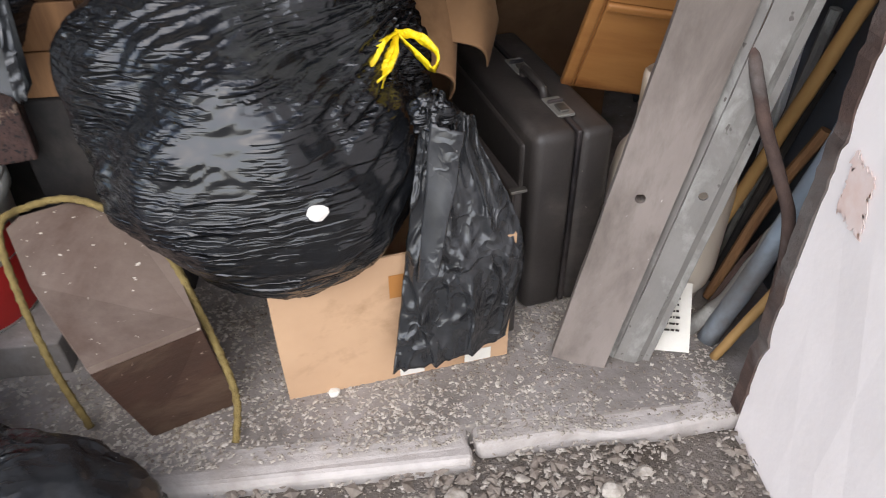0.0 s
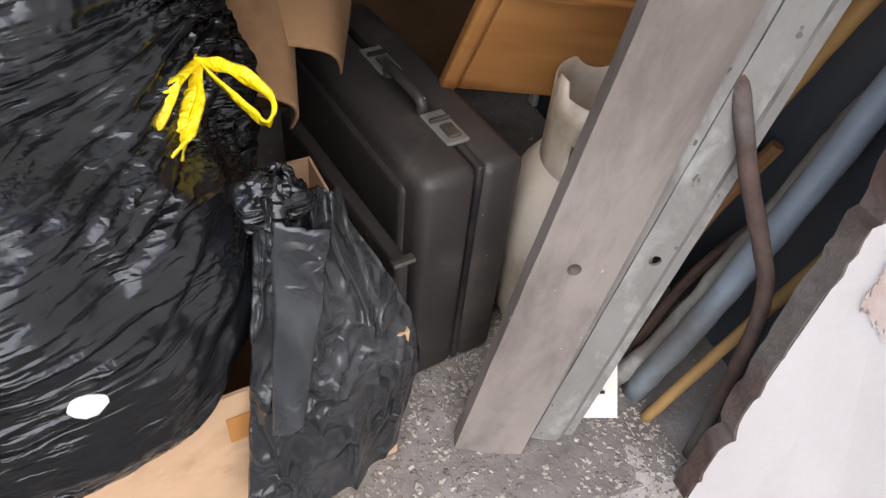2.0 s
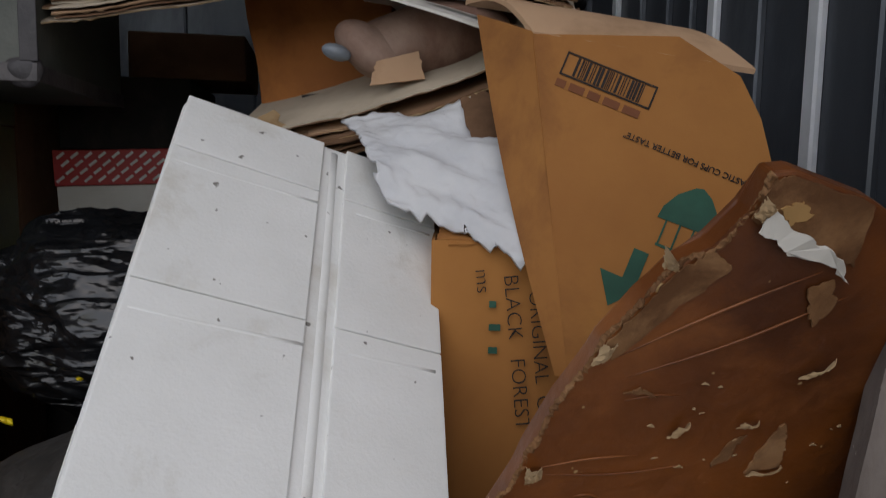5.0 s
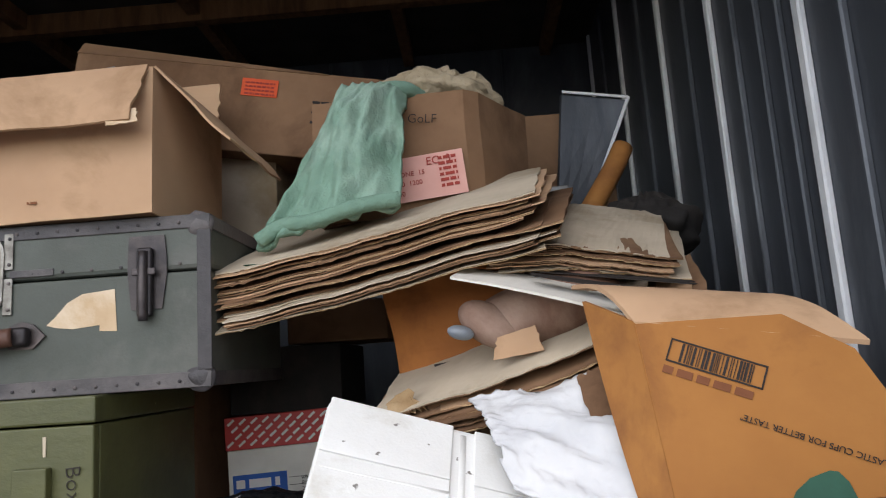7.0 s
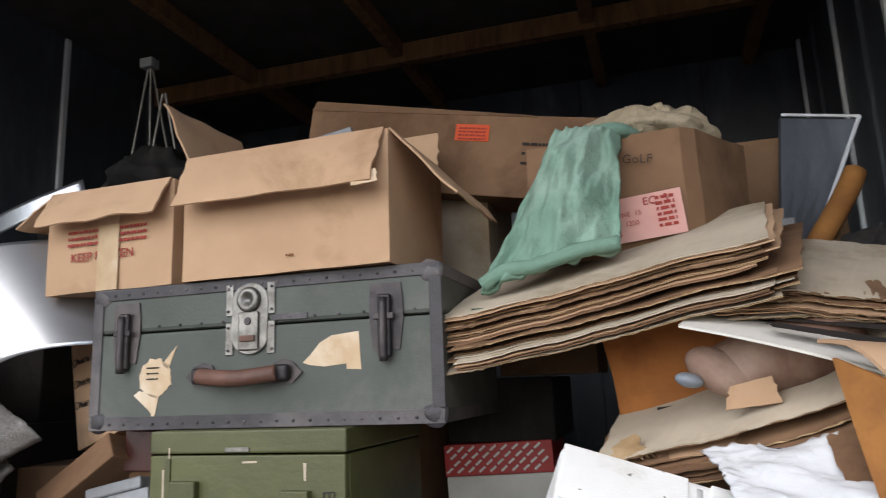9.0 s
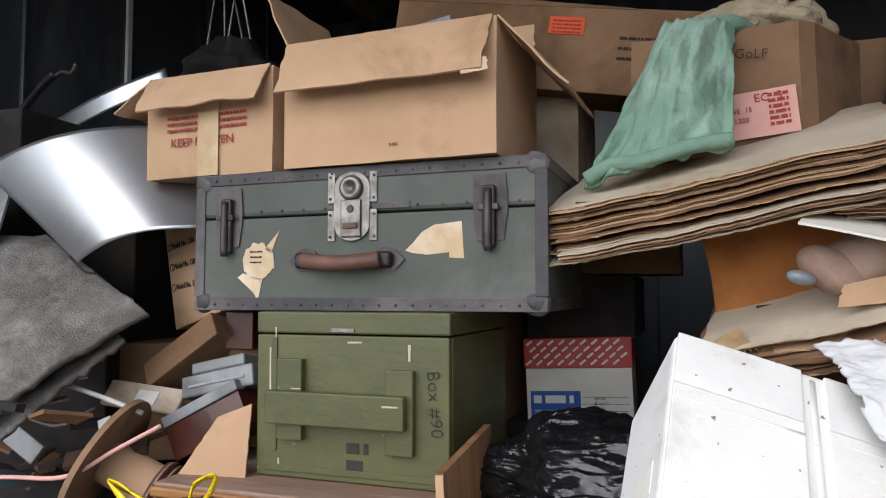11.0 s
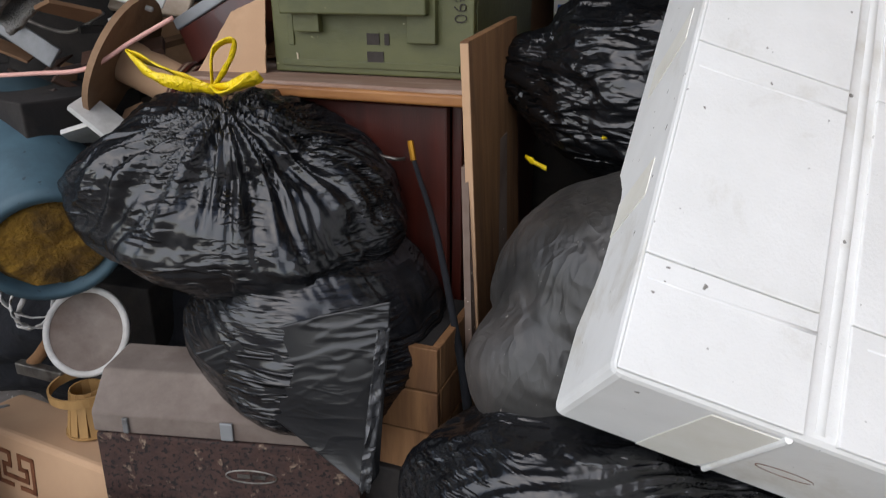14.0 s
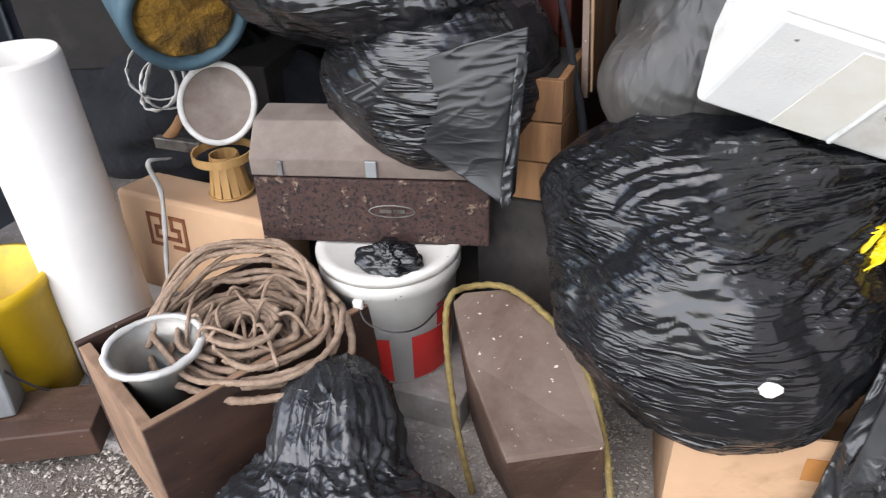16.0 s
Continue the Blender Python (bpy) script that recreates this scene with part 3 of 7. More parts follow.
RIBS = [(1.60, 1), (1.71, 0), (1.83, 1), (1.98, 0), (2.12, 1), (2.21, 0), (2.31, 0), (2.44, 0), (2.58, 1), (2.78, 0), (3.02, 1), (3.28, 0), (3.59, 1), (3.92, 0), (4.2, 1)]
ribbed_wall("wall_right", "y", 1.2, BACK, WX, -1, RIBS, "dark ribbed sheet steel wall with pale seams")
ribbed_wall("wall_left", "y", 1.2, BACK, LX, 1, [(2.0, 0), (2.5, 0), (2.98, 1), (3.5, 0), (4.0, 0)], "dark sheet steel wall with a pale seam")
ribbed_wall("wall_back", "x", LX, WX, BACK, -1, [(-1.1, 0), (-0.5, 0), (0.1, 0), (0.4, 0), (0.7, 0), (1.0, 0)], "dark ribbed steel back wall")
solo("ceiling", box(3.3, 3.3, 0.06, (LX - 0.1, 1.15, ROOF)), "ceiling", "dark unlit roof deck", "ceiling", kind="structure")
raft = bmesh.new()
box(3.1, 0.05, 0.09, (LX, 3.55, ROOF - 0.1), bm=raft)
for x in (-1.1, -0.35, 0.5, 1.2):
    box(0.05, 3.0, 0.07, (x, 1.25, ROOF - 0.075), bm=raft)
solo("trim_rafters", raft, "raw_wood", "dusty wooden roof rafters", "rafter", kind="structure")
solo("wall_front_left", box(0.9, 0.12, ROOF, (LX - 0.9, 1.1, -0.03)), "white_paint", "plain white painted front wall", "wall", kind="structure")
solo("wall_front_top", box(3.4, 0.12, 0.4, (LX - 0.1, 1.08, 2.72)), "white_paint", "plain white wall over the doorway", "wall", kind="structure")
pier = grp("wall_front_right", "pink-white painted wall pier with a dark ragged rusty steel edge", "wall", kind="structure")
pb = box(0.5, 0.95, 2.4, (1.252, 0.215, -0.05))
bmesh.ops.subdivide_edges(pb, edges=list(pb.edges), cuts=14, use_grid_fill=True)
part("pier", roughen(pb, 0.004, 9, 2), "white_paint", pier)
sb = box(0.045, 0.028, 2.35, (1.248, 1.166, 0))
bmesh.ops.subdivide_edges(sb, edges=[e for e in sb.edges if abs(e.verts[0].co.z - e.verts[1].co.z) > 0.5], cuts=160)
for v in sb.verts:
    if v.co.x < 1.26 or v.co.y < 1.17:
        v.co.y -= 0.016 * max(0, noise.noise(Vector((0, 3, v.co.z * 14))) + 0.5 * noise.noise(Vector((0, 3, v.co.z * 43))))
        v.co.x += 0.004 * noise.noise(Vector((5, 3, v.co.z * 60)))
part("door_track", sb, "rust", pier, "dark rusty steel door track with a ragged edge")
blot = sheet([(1.249, 1.075, 0.45), (1.249, 1.13, 0.46), (1.249, 1.135, 0.54), (1.249, 1.09, 0.53)], 24, 24, 0.001, rag=0.22, seed=2)
part("rust_stain", blot, "rust_stain", pier, "rust-red stain on the paint")

flake_heap("floor_grit", 16000, (0.1, 1.28, 1.16, 1.62), 0.0026, "chip", "pale grit and crumbs on the concrete floor", "grit", 0.0, 3)
flake_heap("floor_dust_chips", 8000, (0.05, 1.28, 1.18, 1.6), 0.002, "leaf", "dark small crumbs on the concrete floor", "grit", 0.0, 8)
flake_heap("ground_grit", 14000, (-1.0, 1.26, 0.7, 1.17), 0.0032, "chip", "pale grit and wood chips on the ground", "grit", -0.032, 5)
flake_heap("ground_leaves", 1800, (-0.2, 1.26, 0.85, 1.15), 0.006, "leaf", "dry brown leaf scraps on the ground", "leaf litter", -0.03, 6)
flake_heap("left_grit", 7000, (-1.1, 0.1, 1.1, 1.5), 0.0032, "chip", "pale grit and wood chips on the floor", "grit", 0.0, 11)
for i, (x, y, s) in enumerate(((0.556, 1.293, 0.012), (1.0, 1.06, 0.02), (0.86, 1.10, 0.012), (1.06, 1.09, 0.014), (0.75, 1.08, 0.018))):
    b = bmesh.new()
    bmesh.ops.create_icosphere(b, subdivisions=2, radius=s)
    bmesh.ops.scale(b, vec=(1, 0.8, 0.55), verts=b.verts)
    solo("pebble", roughen(b, s * 0.4, 60, i), "chip" if i else "white_paper", "small pale pebble on the dusty floor", "pebble",
         pose(x, y, s * 0.4 + (0 if y > 1.2 else -0.03)), group="pebbles")

# ---- bags ----
big = grp("rubbish_bag", "glossy black plastic rubbish bag tied with a yellow ribbon, stuffed full", "rubbish bag", group="rubbish bags")
big_sack = bag((0.50, 1.51, 0.475), (0.25, 0.25, 0.235), (0, 0, 20), (0.75, -0.2, 0.5), 1, 0.10, 0.06, nu=340, nv=210, sag=0.1, taut=0.018, level=0.010, crumple=0.014,
               tail=(((-0.15, -0.83, -0.52), 0.27, 0.25), ((-0.75, 0.1, 0.55), 0.22, 0.75), ((-0.8, -0.3, -0.4), 0.12, 0.5)))
view = Vector((0.12, -0.75, 0.65)).normalized()
scrap_at = min((v.co for v in big_sack.verts if v.co.y < 1.4), key=lambda q: (q - Vector((0.578, 1.262, 0.412))).cross(view).length).copy()
part("sack", big_sack, "black_bag", big, smooth=True)
K = Vector((0.706, 1.44, 0.60))
part("tie", ribbon([K, K + Vector((-0.025, -0.04, 0.0)), K + Vector((-0.05, -0.07, -0.035)), K + Vector((-0.04, -0.08, -0.045)), K + Vector((-0.01, -0.05, -0.02)), K], 0.026, (0.7, -0.3, 0.3)), "yellow_tie", big, "bright yellow plastic drawstring bow", True)
part("tie", ribbon([K, K + Vector((-0.02, -0.05, -0.025)), K + Vector((-0.03, -0.065, -0.055))], 0.022, (0.6, -0.4, 0.4)), "yellow_tie", big, "bright yellow plastic drawstring bow", True)
part("tie", ribbon([K, K + Vector((0.028, -0.028, 0.006)), K + Vector((0.056, -0.05, -0.012)), K + Vector((0.050, -0.055, -0.034)), K + Vector((0.034, -0.045, -0.022)), K], 0.020, (0, -0.4, 1)), "yellow_tie", big, "bright yellow plastic drawstring bow", True)
sp = bmesh.new()
bmesh.ops.create_icosphere(sp, subdivisions=2, radius=0.016)
bmesh.ops.scale(sp, vec=(1, 0.35, 0.85), verts=sp.verts)
bmesh.ops.transform(sp, matrix=Matrix.Translation(scrap_at), verts=sp.verts)
part("white_scrap", roughen(sp, 0.003, 80), "ink_white", big, "small white scrap stuck to the plastic")

dusty = grp("rubbish_bag", "dusty grey-black plastic rubbish bag slumped under a foam box", "rubbish bag", group="rubbish bags")
part("sack", bag((0.55, 1.70, 0.80), (0.27, 0.20, 0.20), (0, 0, 10), (0.55, -0.55, -0.75), 4, 0.05, 0.05, nu=240, nv=150, taut=0.008, crumple=0.006,
                 tail=(((-0.75, -0.55, -0.55), 0.38, 0.8),)), "dusty_bag", dusty, smooth=True)
back_bag = grp("rubbish_bag", "crumpled black plastic rubbish bag behind a plywood board", "rubbish bag", group="rubbish bags")
part("sack", bag((0.44, 2.02, 1.045), (0.21, 0.19, 0.16), (0, 15, 0), (-1, -0.1, -0.1), 6, 0.12, 0.07, nu=240, nv=150, tail=(((-1, -0.1, -0.1), 0.15, 0.85),), taut=0.014, crumple=0.03), "black_film", back_bag, smooth=True)
part("tie", ribbon([(0.40, 1.855, 0.995), (0.415, 1.845, 1.01), (0.43, 1.845, 1.015)], 0.014, (0, -0.3, 1)), "yellow_tie", back_bag, "yellow plastic drawstring end", True)
part("tie", ribbon([(0.265, 1.90, 0.945), (0.285, 1.885, 0.94), (0.305, 1.89, 0.93)], 0.012, (0, -0.3, 1)), "yellow_tie", back_bag, "yellow plastic drawstring end", True)

tied = grp("rubbish_bag", "black plastic rubbish bag gathered at the top with a yellow bow", "rubbish bag", group="rubbish bags")
part("sack", bag((-0.225, 1.73, 0.845), (0.315, 0.26, 0.215), (0, 4, 0), (0.2, -0.42, 0.88), 9, 0.10, 0.06, nu=300, nv=190, taut=0.007, level=0.014, crumple=0.010, under=0.75), "black_film", tied, smooth=True)
K = Vector((-0.154, 1.60, 1.083))
part("tie", ribbon([K, K + Vector((-0.06, -0.015, 0.025)), K + Vector((-0.13, -0.02, 0.05)), K + Vector((-0.075, -0.03, 0.018)), K], 0.026, (0, -0.6, 0.8)), "yellow_tie", tied, "bright yellow plastic drawstring bow", True)
part("tie", ribbon([K, K + Vector((0.045, -0.01, 0.045)), K + Vector((0.06, -0.015, 0.075)), K + Vector((0.03, -0.025, 0.06)), K], 0.017, (0.3, -0.7, 0.5)), "yellow_tie", tied, "bright yellow plastic drawstring bow", True)
part("tie", ribbon([K, K + Vector((0.06, -0.03, 0.012)), K + Vector((0.11, -0.03, 0.03)), K + Vector((0.06, -0.045, 0.005)), K], 0.026, (0, -0.7, 0.7)), "yellow_tie", tied, "bright yellow plastic drawstring bow", True)

lower = grp("rubbish_bag", "black plastic rubbish bag with a hanging corner flap", "rubbish bag", group="rubbish bags")
part("sack", bag((-0.06, 1.70, 0.66), (0.23, 0.22, 0.20), (0, 0, 0), (-0.8, 0.1, 0.5), 12, 0.05, 0.04, nu=240, nv=150, taut=0.012, level=0.014), "black_bag", lower, smooth=True)
cor = sheet([(0.145, 1.475, 0.512), (0.155, 1.50, 0.53), (0.16, 1.55, 0.80), (-0.16, 1.49, 0.68)], 90, 90, 0.003,
            bend=lambda u, v: 0.03 * math.sin(u * 3.1) * v + 0.006 * noise.noise(Vector((u * 2.5, v * 2.5, 1))) + 0.0035 * max(0, 1 - 5 * abs(noise.noise(Vector((u * 3, v * 15, 4))))) * max(0, v * 1.6 - 0.6))
part("corner_flap", cor, "sheen_film", lower, "hanging flap of black plastic", True)
seam_ = sheet([(0.136, 1.468, 0.518), (0.152, 1.474, 0.514), (0.166, 1.535, 0.765), (0.150, 1.520, 0.765)], 6, 60, 0.002, bend=lambda u, v: 0.006 * noise.noise(Vector((u * 2, v * 22, 3))), rag=0.05, seed=3)
part("seam_edge", seam_, "limp_film", lower, "crimped edge of the plastic catching light", True)

near = grp("rubbish_bag", "crumpled thin grey-black plastic bag lying on the floor by the doorway", "rubbish bag", group="rubbish bags")
part("sack", bag((-0.045, 1.05, 0.105), (0.175, 0.15, 0.125), (0, 0, 25), (0.1, 0.65, 0.7), 15, 0.14, 0.05, nu=240, nv=150, tail=(((0.22, 0.85, 0.85), 0.85, 0.74), ((0.71, -0.70, -0.15), 1.35, 0.5)), taut=0.008, crumple=0.07), "limp_film", near, smooth=True)

limp = sheet([(0.668, 1.256, 0.095), (0.868, 1.325, 0.085), (0.815, 1.375, 0.50), (0.733, 1.325, 0.545)], 70, 70, 0.004,
             bend=lambda u, v: Vector((0.05 * u * max(0.0, math.sin(math.pi * max(0.0, min(1, v * 1.1)))) ** 1.2, 0.0, 0)) + Vector((-0.2, -0.95, 0.2)) * (
                 0.03 * math.sin(u * math.pi) * (1 - v * 0.5) + 0.014 * noise.noise(Vector((u * 3, v * 2.5, 3))) + 0.013 * max(0, 1 - 4 * abs(noise.noise(Vector((u * 2.5 + v * 2, v * 3 - u, 9)))))
                 + 0.006 * max(0, 1 - 4 * abs(noise.noise(Vector((u * 6 - v * 3, v * 6 + u * 2, 2)))))), rag=0.012, seed=4)
lb = grp("empty_plastic_bag", "limp empty black plastic bag draped over a cardboard carton", "plastic bag")
part("sheet", limp, "limp_film", lb, smooth=True)
fold = sheet([(0.712, 1.258, 0.28), (0.742, 1.245, 0.30), (0.79, 1.30, 0.51), (0.742, 1.305, 0.525)], 14, 40, 0.003,
             bend=lambda u, v: Vector((0.0, -0.005 * math.sin(u * 3.1), 0.0)) + Vector((0.004 * noise.noise(Vector((0, v * 4, 1))), 0, 0)), rag=0.02, seed=3)
part("folded_edge", fold, "limp_film", lb, "folded edge catching the light", True)
part("gathered_end", bag((0.745, 1.335, 0.525), (0.032, 0.025, 0.035), (0, 20, 0), (0, 0, 1), 21, 0.3, 0.25, 60, 40), "black_bag", lb, "bunched plastic end", True)

# ---- foam box ----
FM = frame_of((0.447, 1.441, 0.738), (0.722, 1.495, 0.649), (0.538, 1.293, 0.897)) @ pose(-0.022, 0, 0)
fw, ft, fl = 0.345, 0.235, 0.705
foam = grp("foam_box", "dirty white polystyrene foam box with old tape, propped aslant", "foam box", FM)
fb = box(fw, fl, ft, (0, 0, 0), 0.012, seg=3)
for v in fb.verts:
    v.co.x += (v.co.z - ft) * 0.12 * (1 if v.co.x < fw / 2 else -1) * -1 * (0.0 if v.co.x < fw / 2 else 1)
part("shell", fb, "foam", foam)
for x0, x1 in ((0.0, 0.184), (0.21, fw)):
    for y0, y1 in ((0.004, 0.1255), (0.127, 0.4055), (0.407, 0.605), (0.6065, 0.701)):
        pn = box(x1 - x0 - 0.006, y1 - y0, 0.006, (x0 + 0.003, y0, ft - 0.002), 0.0015, seg=2)
        part("rib_panel", pn, "foam", foam)
part("ridge", tube([(0.197, 0.01, ft - 0.0075), (0.199, 0.3, ft - 0.007), (0.197, 0.69, ft - 0.0075)], 0.009, 12, 6), "foam", foam, smooth=True)
for y in (0.10, 0.37, 0.58):
    part("ridge", tube([(0.01, y, ft + 0.0015), (0.18, y + 0.004, ft + 0.0025)], 0.0028, 8, 4), "foam", foam, smooth=True)
    part("ridge", tube([(0.23, y + 0.006, ft + 0.0015), (fw - 0.012, y + 0.01, ft + 0.0025)], 0.0028, 8, 4), "foam", foam, smooth=True)
part("tape", box(0.075, 0.0015, ft - 0.03, (0.105, -0.0012, 0.01)), "old_tape", foam, "yellowed clear packing tape")
part("ridge", tube([(0.19, -0.001, 0.012), (0.175, -0.001, ft - 0.01)], 0.004, 8, 2), "foam", foam)
for y in (0.22, 0.45):
    part("tape", box(0.0015, 0.05, 0.13, (-0.0012, y, 0.06)), "old_tape", foam, "yellowed clear packing tape")
ring = [(0.235 + 0.032 * math.cos(a * 0.55), -0.001, 0.11 + 0.012 * math.sin(a * 0.55)) for a in range(12)]
part("pencil_mark", tube(ring, 0.0004, 5, 4), "ink_brown", foam, "pencilled loop")

# ---- carton in front, suitcase, planks ----
def carton(name, m, sx, sy, sz, material, label, flaps=(), inner="cardboard_brown", th=0.004, top_open=True, bottom=True):
    """An open carton: four walls, a bottom and flaps; flaps: (side, length, degrees out from upright)."""
    c = grp(name, label, "carton", m)
    for nm, b in (("front_wall", box(sx, th, sz, (0, 0, 0))), ("back_wall", box(sx, th, sz, (0, sy - th, 0))),
                  ("side_wall", box(th, sy - 2 * th - 0.001, sz, (0, th + 0.0005, 0))), ("side_wall", box(th, sy - 2 * th - 0.001, sz, (sx - th, th + 0.0005, 0)))):
        bmesh.ops.subdivide_edges(b, edges=list(b.edges), cuts=4, use_grid_fill=True)
        part(nm, roughen(b, 0.0025, 6, sx * 10), material, c)
    if bottom:
        part("bottom", box(sx - 0.012, sy - 0.012, th, (0.006, 0.006, 0.001)), inner, c)
    for side, ln, deg in flaps:
        w = sx if side in "fb" else sy
        s = sheet([(0.006, 0, 0), (w - 0.006, 0, 0), (w - 0.012, 0, ln), (0.01, 0, ln)], 16, 10, th,
                  bend=lambda u, v: 0.012 * v * noise.noise(Vector((u * 3, v * 2, sx * 20))), rag=0.012, seed=deg)
        base = {"f": pose(0, 0, sz + 0.001), "b": pose(sx, sy, sz + 0.001, 0, 0, 180), "l": pose(0, sy, sz + 0.001, 0, 0, -90), "r": pose(sx, 0, sz + 0.001, 0, 0, 90)}[side]
        bmesh.ops.transform(s, matrix=base @ pose(0, 0, 0, deg), verts=s.verts)
        part("flap", s, material, c)
    return c


CB = frame_of((0.478, 1.288, 0.0), (0.88, 1.352, 0.0), (0.478, 1.268, 0.33))
cb = carton("carton", CB, 0.405, 0.32, 0.30, "cardboard", "open brown corrugated carton with paper tape, holding a black bag", (("l", 0.05, 20),))
for x, z, w, h, mt in ((0.225, 0.20, 0.09, 0.09, "white_paper"), (0.19, 0.205, 0.04, 0.05, "cardboard_orange"), (0.245, 0.025, 0.075, 0.03, "white_paper"), (0.322, 0.0, 0.05, 0.03, "white_paper"), (0.20, 0.0, 0.045, 0.022, "white_paper")):
    part("tape_scrap", box(w, 0.001, h, (x, -0.002, z + 0.005)), mt, cb, "torn strip of paper tape")
part("print", bars(2, 0.245, 0.12, 0.04, 0.008, 0.03, -0.003), "ink_brown", cb, "faded brown print")

SM = frame_of((0.930, 1.462, 0.0), (1.110, 1.500, 0.0), (0.906, 1.452, 1.0))
case = grp("suitcase", "dusty dark grey hard-shell suitcase standing on edge, with metal latches", "suitcase", SM)
part("shell", box(0.083, 0.46, 0.400, (0, 0, 0), 0.020, seg=4), "suitcase", case, smooth=True)
part("shell", box(0.066, 0.46, 0.395, (0.088, 0, 0.0), 0.018, seg=4), "suitcase", case, smooth=True)
part("rim", box(0.010, 0.452, 0.392, (0.081, 0.004, 0.004), 0.003), "dark_iron", case, "metal seam between the shells")
part("raised_band", box(0.02, 0.38, 0.33, (-0.007, 0.04, 0.035), 0.008, seg=3), "suitcase", case)
for y in (0.055, 0.235):
    lt = part("latch", box(0.034, 0.072, 0.006, (0.066, y, 0.396), 0.002), "tin", case, "scratched metal latch")
    part("catch", box(0.018, 0.028, 0.005, (0.074, y + 0.008, 0.402), 0.002), "chrome", lt)
    part("hinge_pin", box(0.030, 0.006, 0.007, (0.068, y + 0.046, 0.401), 0.002), "dark_iron", lt)
hd = tube([(0.075, 0.135, 0.398), (0.073, 0.14, 0.415), (0.071, 0.185, 0.42), (0.073, 0.225, 0.415), (0.075, 0.23, 0.398)], 0.008, 10, 8)
part("handle", hd, "suitcase", case, "black plastic handle", True)
part("handle_plate", box(0.03, 0.11, 0.005, (0.060, 0.128, 0.395), 0.001), "dark_iron", case)
fold = grp("black_folder", "thin black case with a silver corner leaning on the suitcase", "folder", frame_of((0.885, 1.405, 0.0), (0.945, 1.418, 0.0), (0.892, 1.415, 0.5)))
part("cover", box(0.02, 0.36, 0.33, (0, 0, 0), 0.006), "suitcase", fold)
part("metal_corner", box(0.03, 0.012, 0.006, (-0.003, -0.003, 0.325), 0.001), "chrome", fold, "bright silver corner edge")
for i, (c, m2) in enumerate((([(0.79, 1.60, 0.52), (0.875, 1.63, 0.455), (0.905, 1.70, 0.51), (0.79, 1.74, 0.68)], "tan_suede"), ([(0.745, 1.54, 0.50), (0.80, 1.57, 0.425), (0.82, 1.66, 0.46), (0.75, 1.66, 0.62)], "tan_suede"))):
    solo("cardboard_sleeve", sheet(c, 24, 24, 0.005, bend=lambda u, v: 0.035 * math.sin(u * math.pi), rag=0.01, seed=i), m2,
         "soft brown curved cardboard sleeve tucked behind the bag", "cardboard", group="cardboard sleeves", smooth=True)


def leaning(foot, head, facing):
    """A long piece leaning from foot to head; its broad side turned towards facing."""
    f, h = Vector(foot), Vector(head)
    z = (h - f).normalized()
    y = -(Vector(facing) - z * Vector(facing).dot(z)).normalized()
    x = y.cross(z)
    m = Matrix((x, y, z)).transposed().to_4x4()
    m.translation = f
    return m, (h - f).length


pm, pl = leaning((1.004, 1.313, 0.0), (1.290, 1.366, 1.47), (-0.35, -1, 0.1))
pk = grp("plank", "weathered grey wooden plank with bolt holes, leaning on the wall", "plank", pm)


def drilled(w, d, ln, holes, r):
    """A board with round holes right through it, its edges a little uneven."""
    own = bmesh.new()
    rows = 40
    rim = [(-w / 2 + 0.0012 * noise.noise(Vector((i * 0.7, 1, w * 30))), ln * i / rows) for i in range(rows + 1)]
    rim += [(w / 2 + 0.0012 * noise.noise(Vector((i * 0.7, 5, w * 30))), ln * i / rows) for i in range(rows, -1, -1)]
    loops = [rim] + [[(hx + r * math.cos(i * math.pi / 9), hz + r * math.sin(i * math.pi / 9)) for i in range(18)] for hx, hz in holes]
    for pts in loops:
        vs = [own.verts.new((x, 0, z)) for x, z in pts]
        for a, b2 in zip(vs, vs[1:] + vs[:1]):
            own.edges.new((a, b2))
    bmesh.ops.triangle_fill(own, edges=list(own.edges), use_beauty=True)
    ext = bmesh.ops.extrude_face_region(own, geom=list(own.faces))
    bmesh.ops.translate(own, vec=(0, d, 0), verts=[e for e in ext["geom"] if isinstance(e, bmesh.types.BMVert)])
    return own


part("board", drilled(0.098, 0.03, pl, [(-0.002, 0.363), (0.004, 0.745)], 0.0085), "plank", pk)
gm, gl = leaning((1.097, 1.318, 0.0), (1.352, 1.318, 1.40), (-0.35, -1, 0.1))
gp = grp("steel_channel", "galvanised steel U-channel post with bolt holes, leaning beside a plank", "steel post", gm)
web_ = drilled(0.040, 0.004, gl, [(0.004, 0.372), (-0.004, 0.770)], 0.0075)
bmesh.ops.translate(web_, vec=(0, -0.010, 0), verts=web_.verts)
part("web", web_, "galvanised", gp)
for sg in (-1, 1):
    part("sloping_side", slab([(0, 0), (0.0155, 0), (0.0155, gl), (0, gl)], 0.003), "galvanised", gp).matrix_basis = pose(sg * 0.0205, -0.0085, 0, 0, 0, 40 if sg > 0 else 140)
    part("lip", box(0.012, 0.004, gl, (sg * 0.038 - 0.006, 0.001, 0), 0.001), "galvanised", gp)
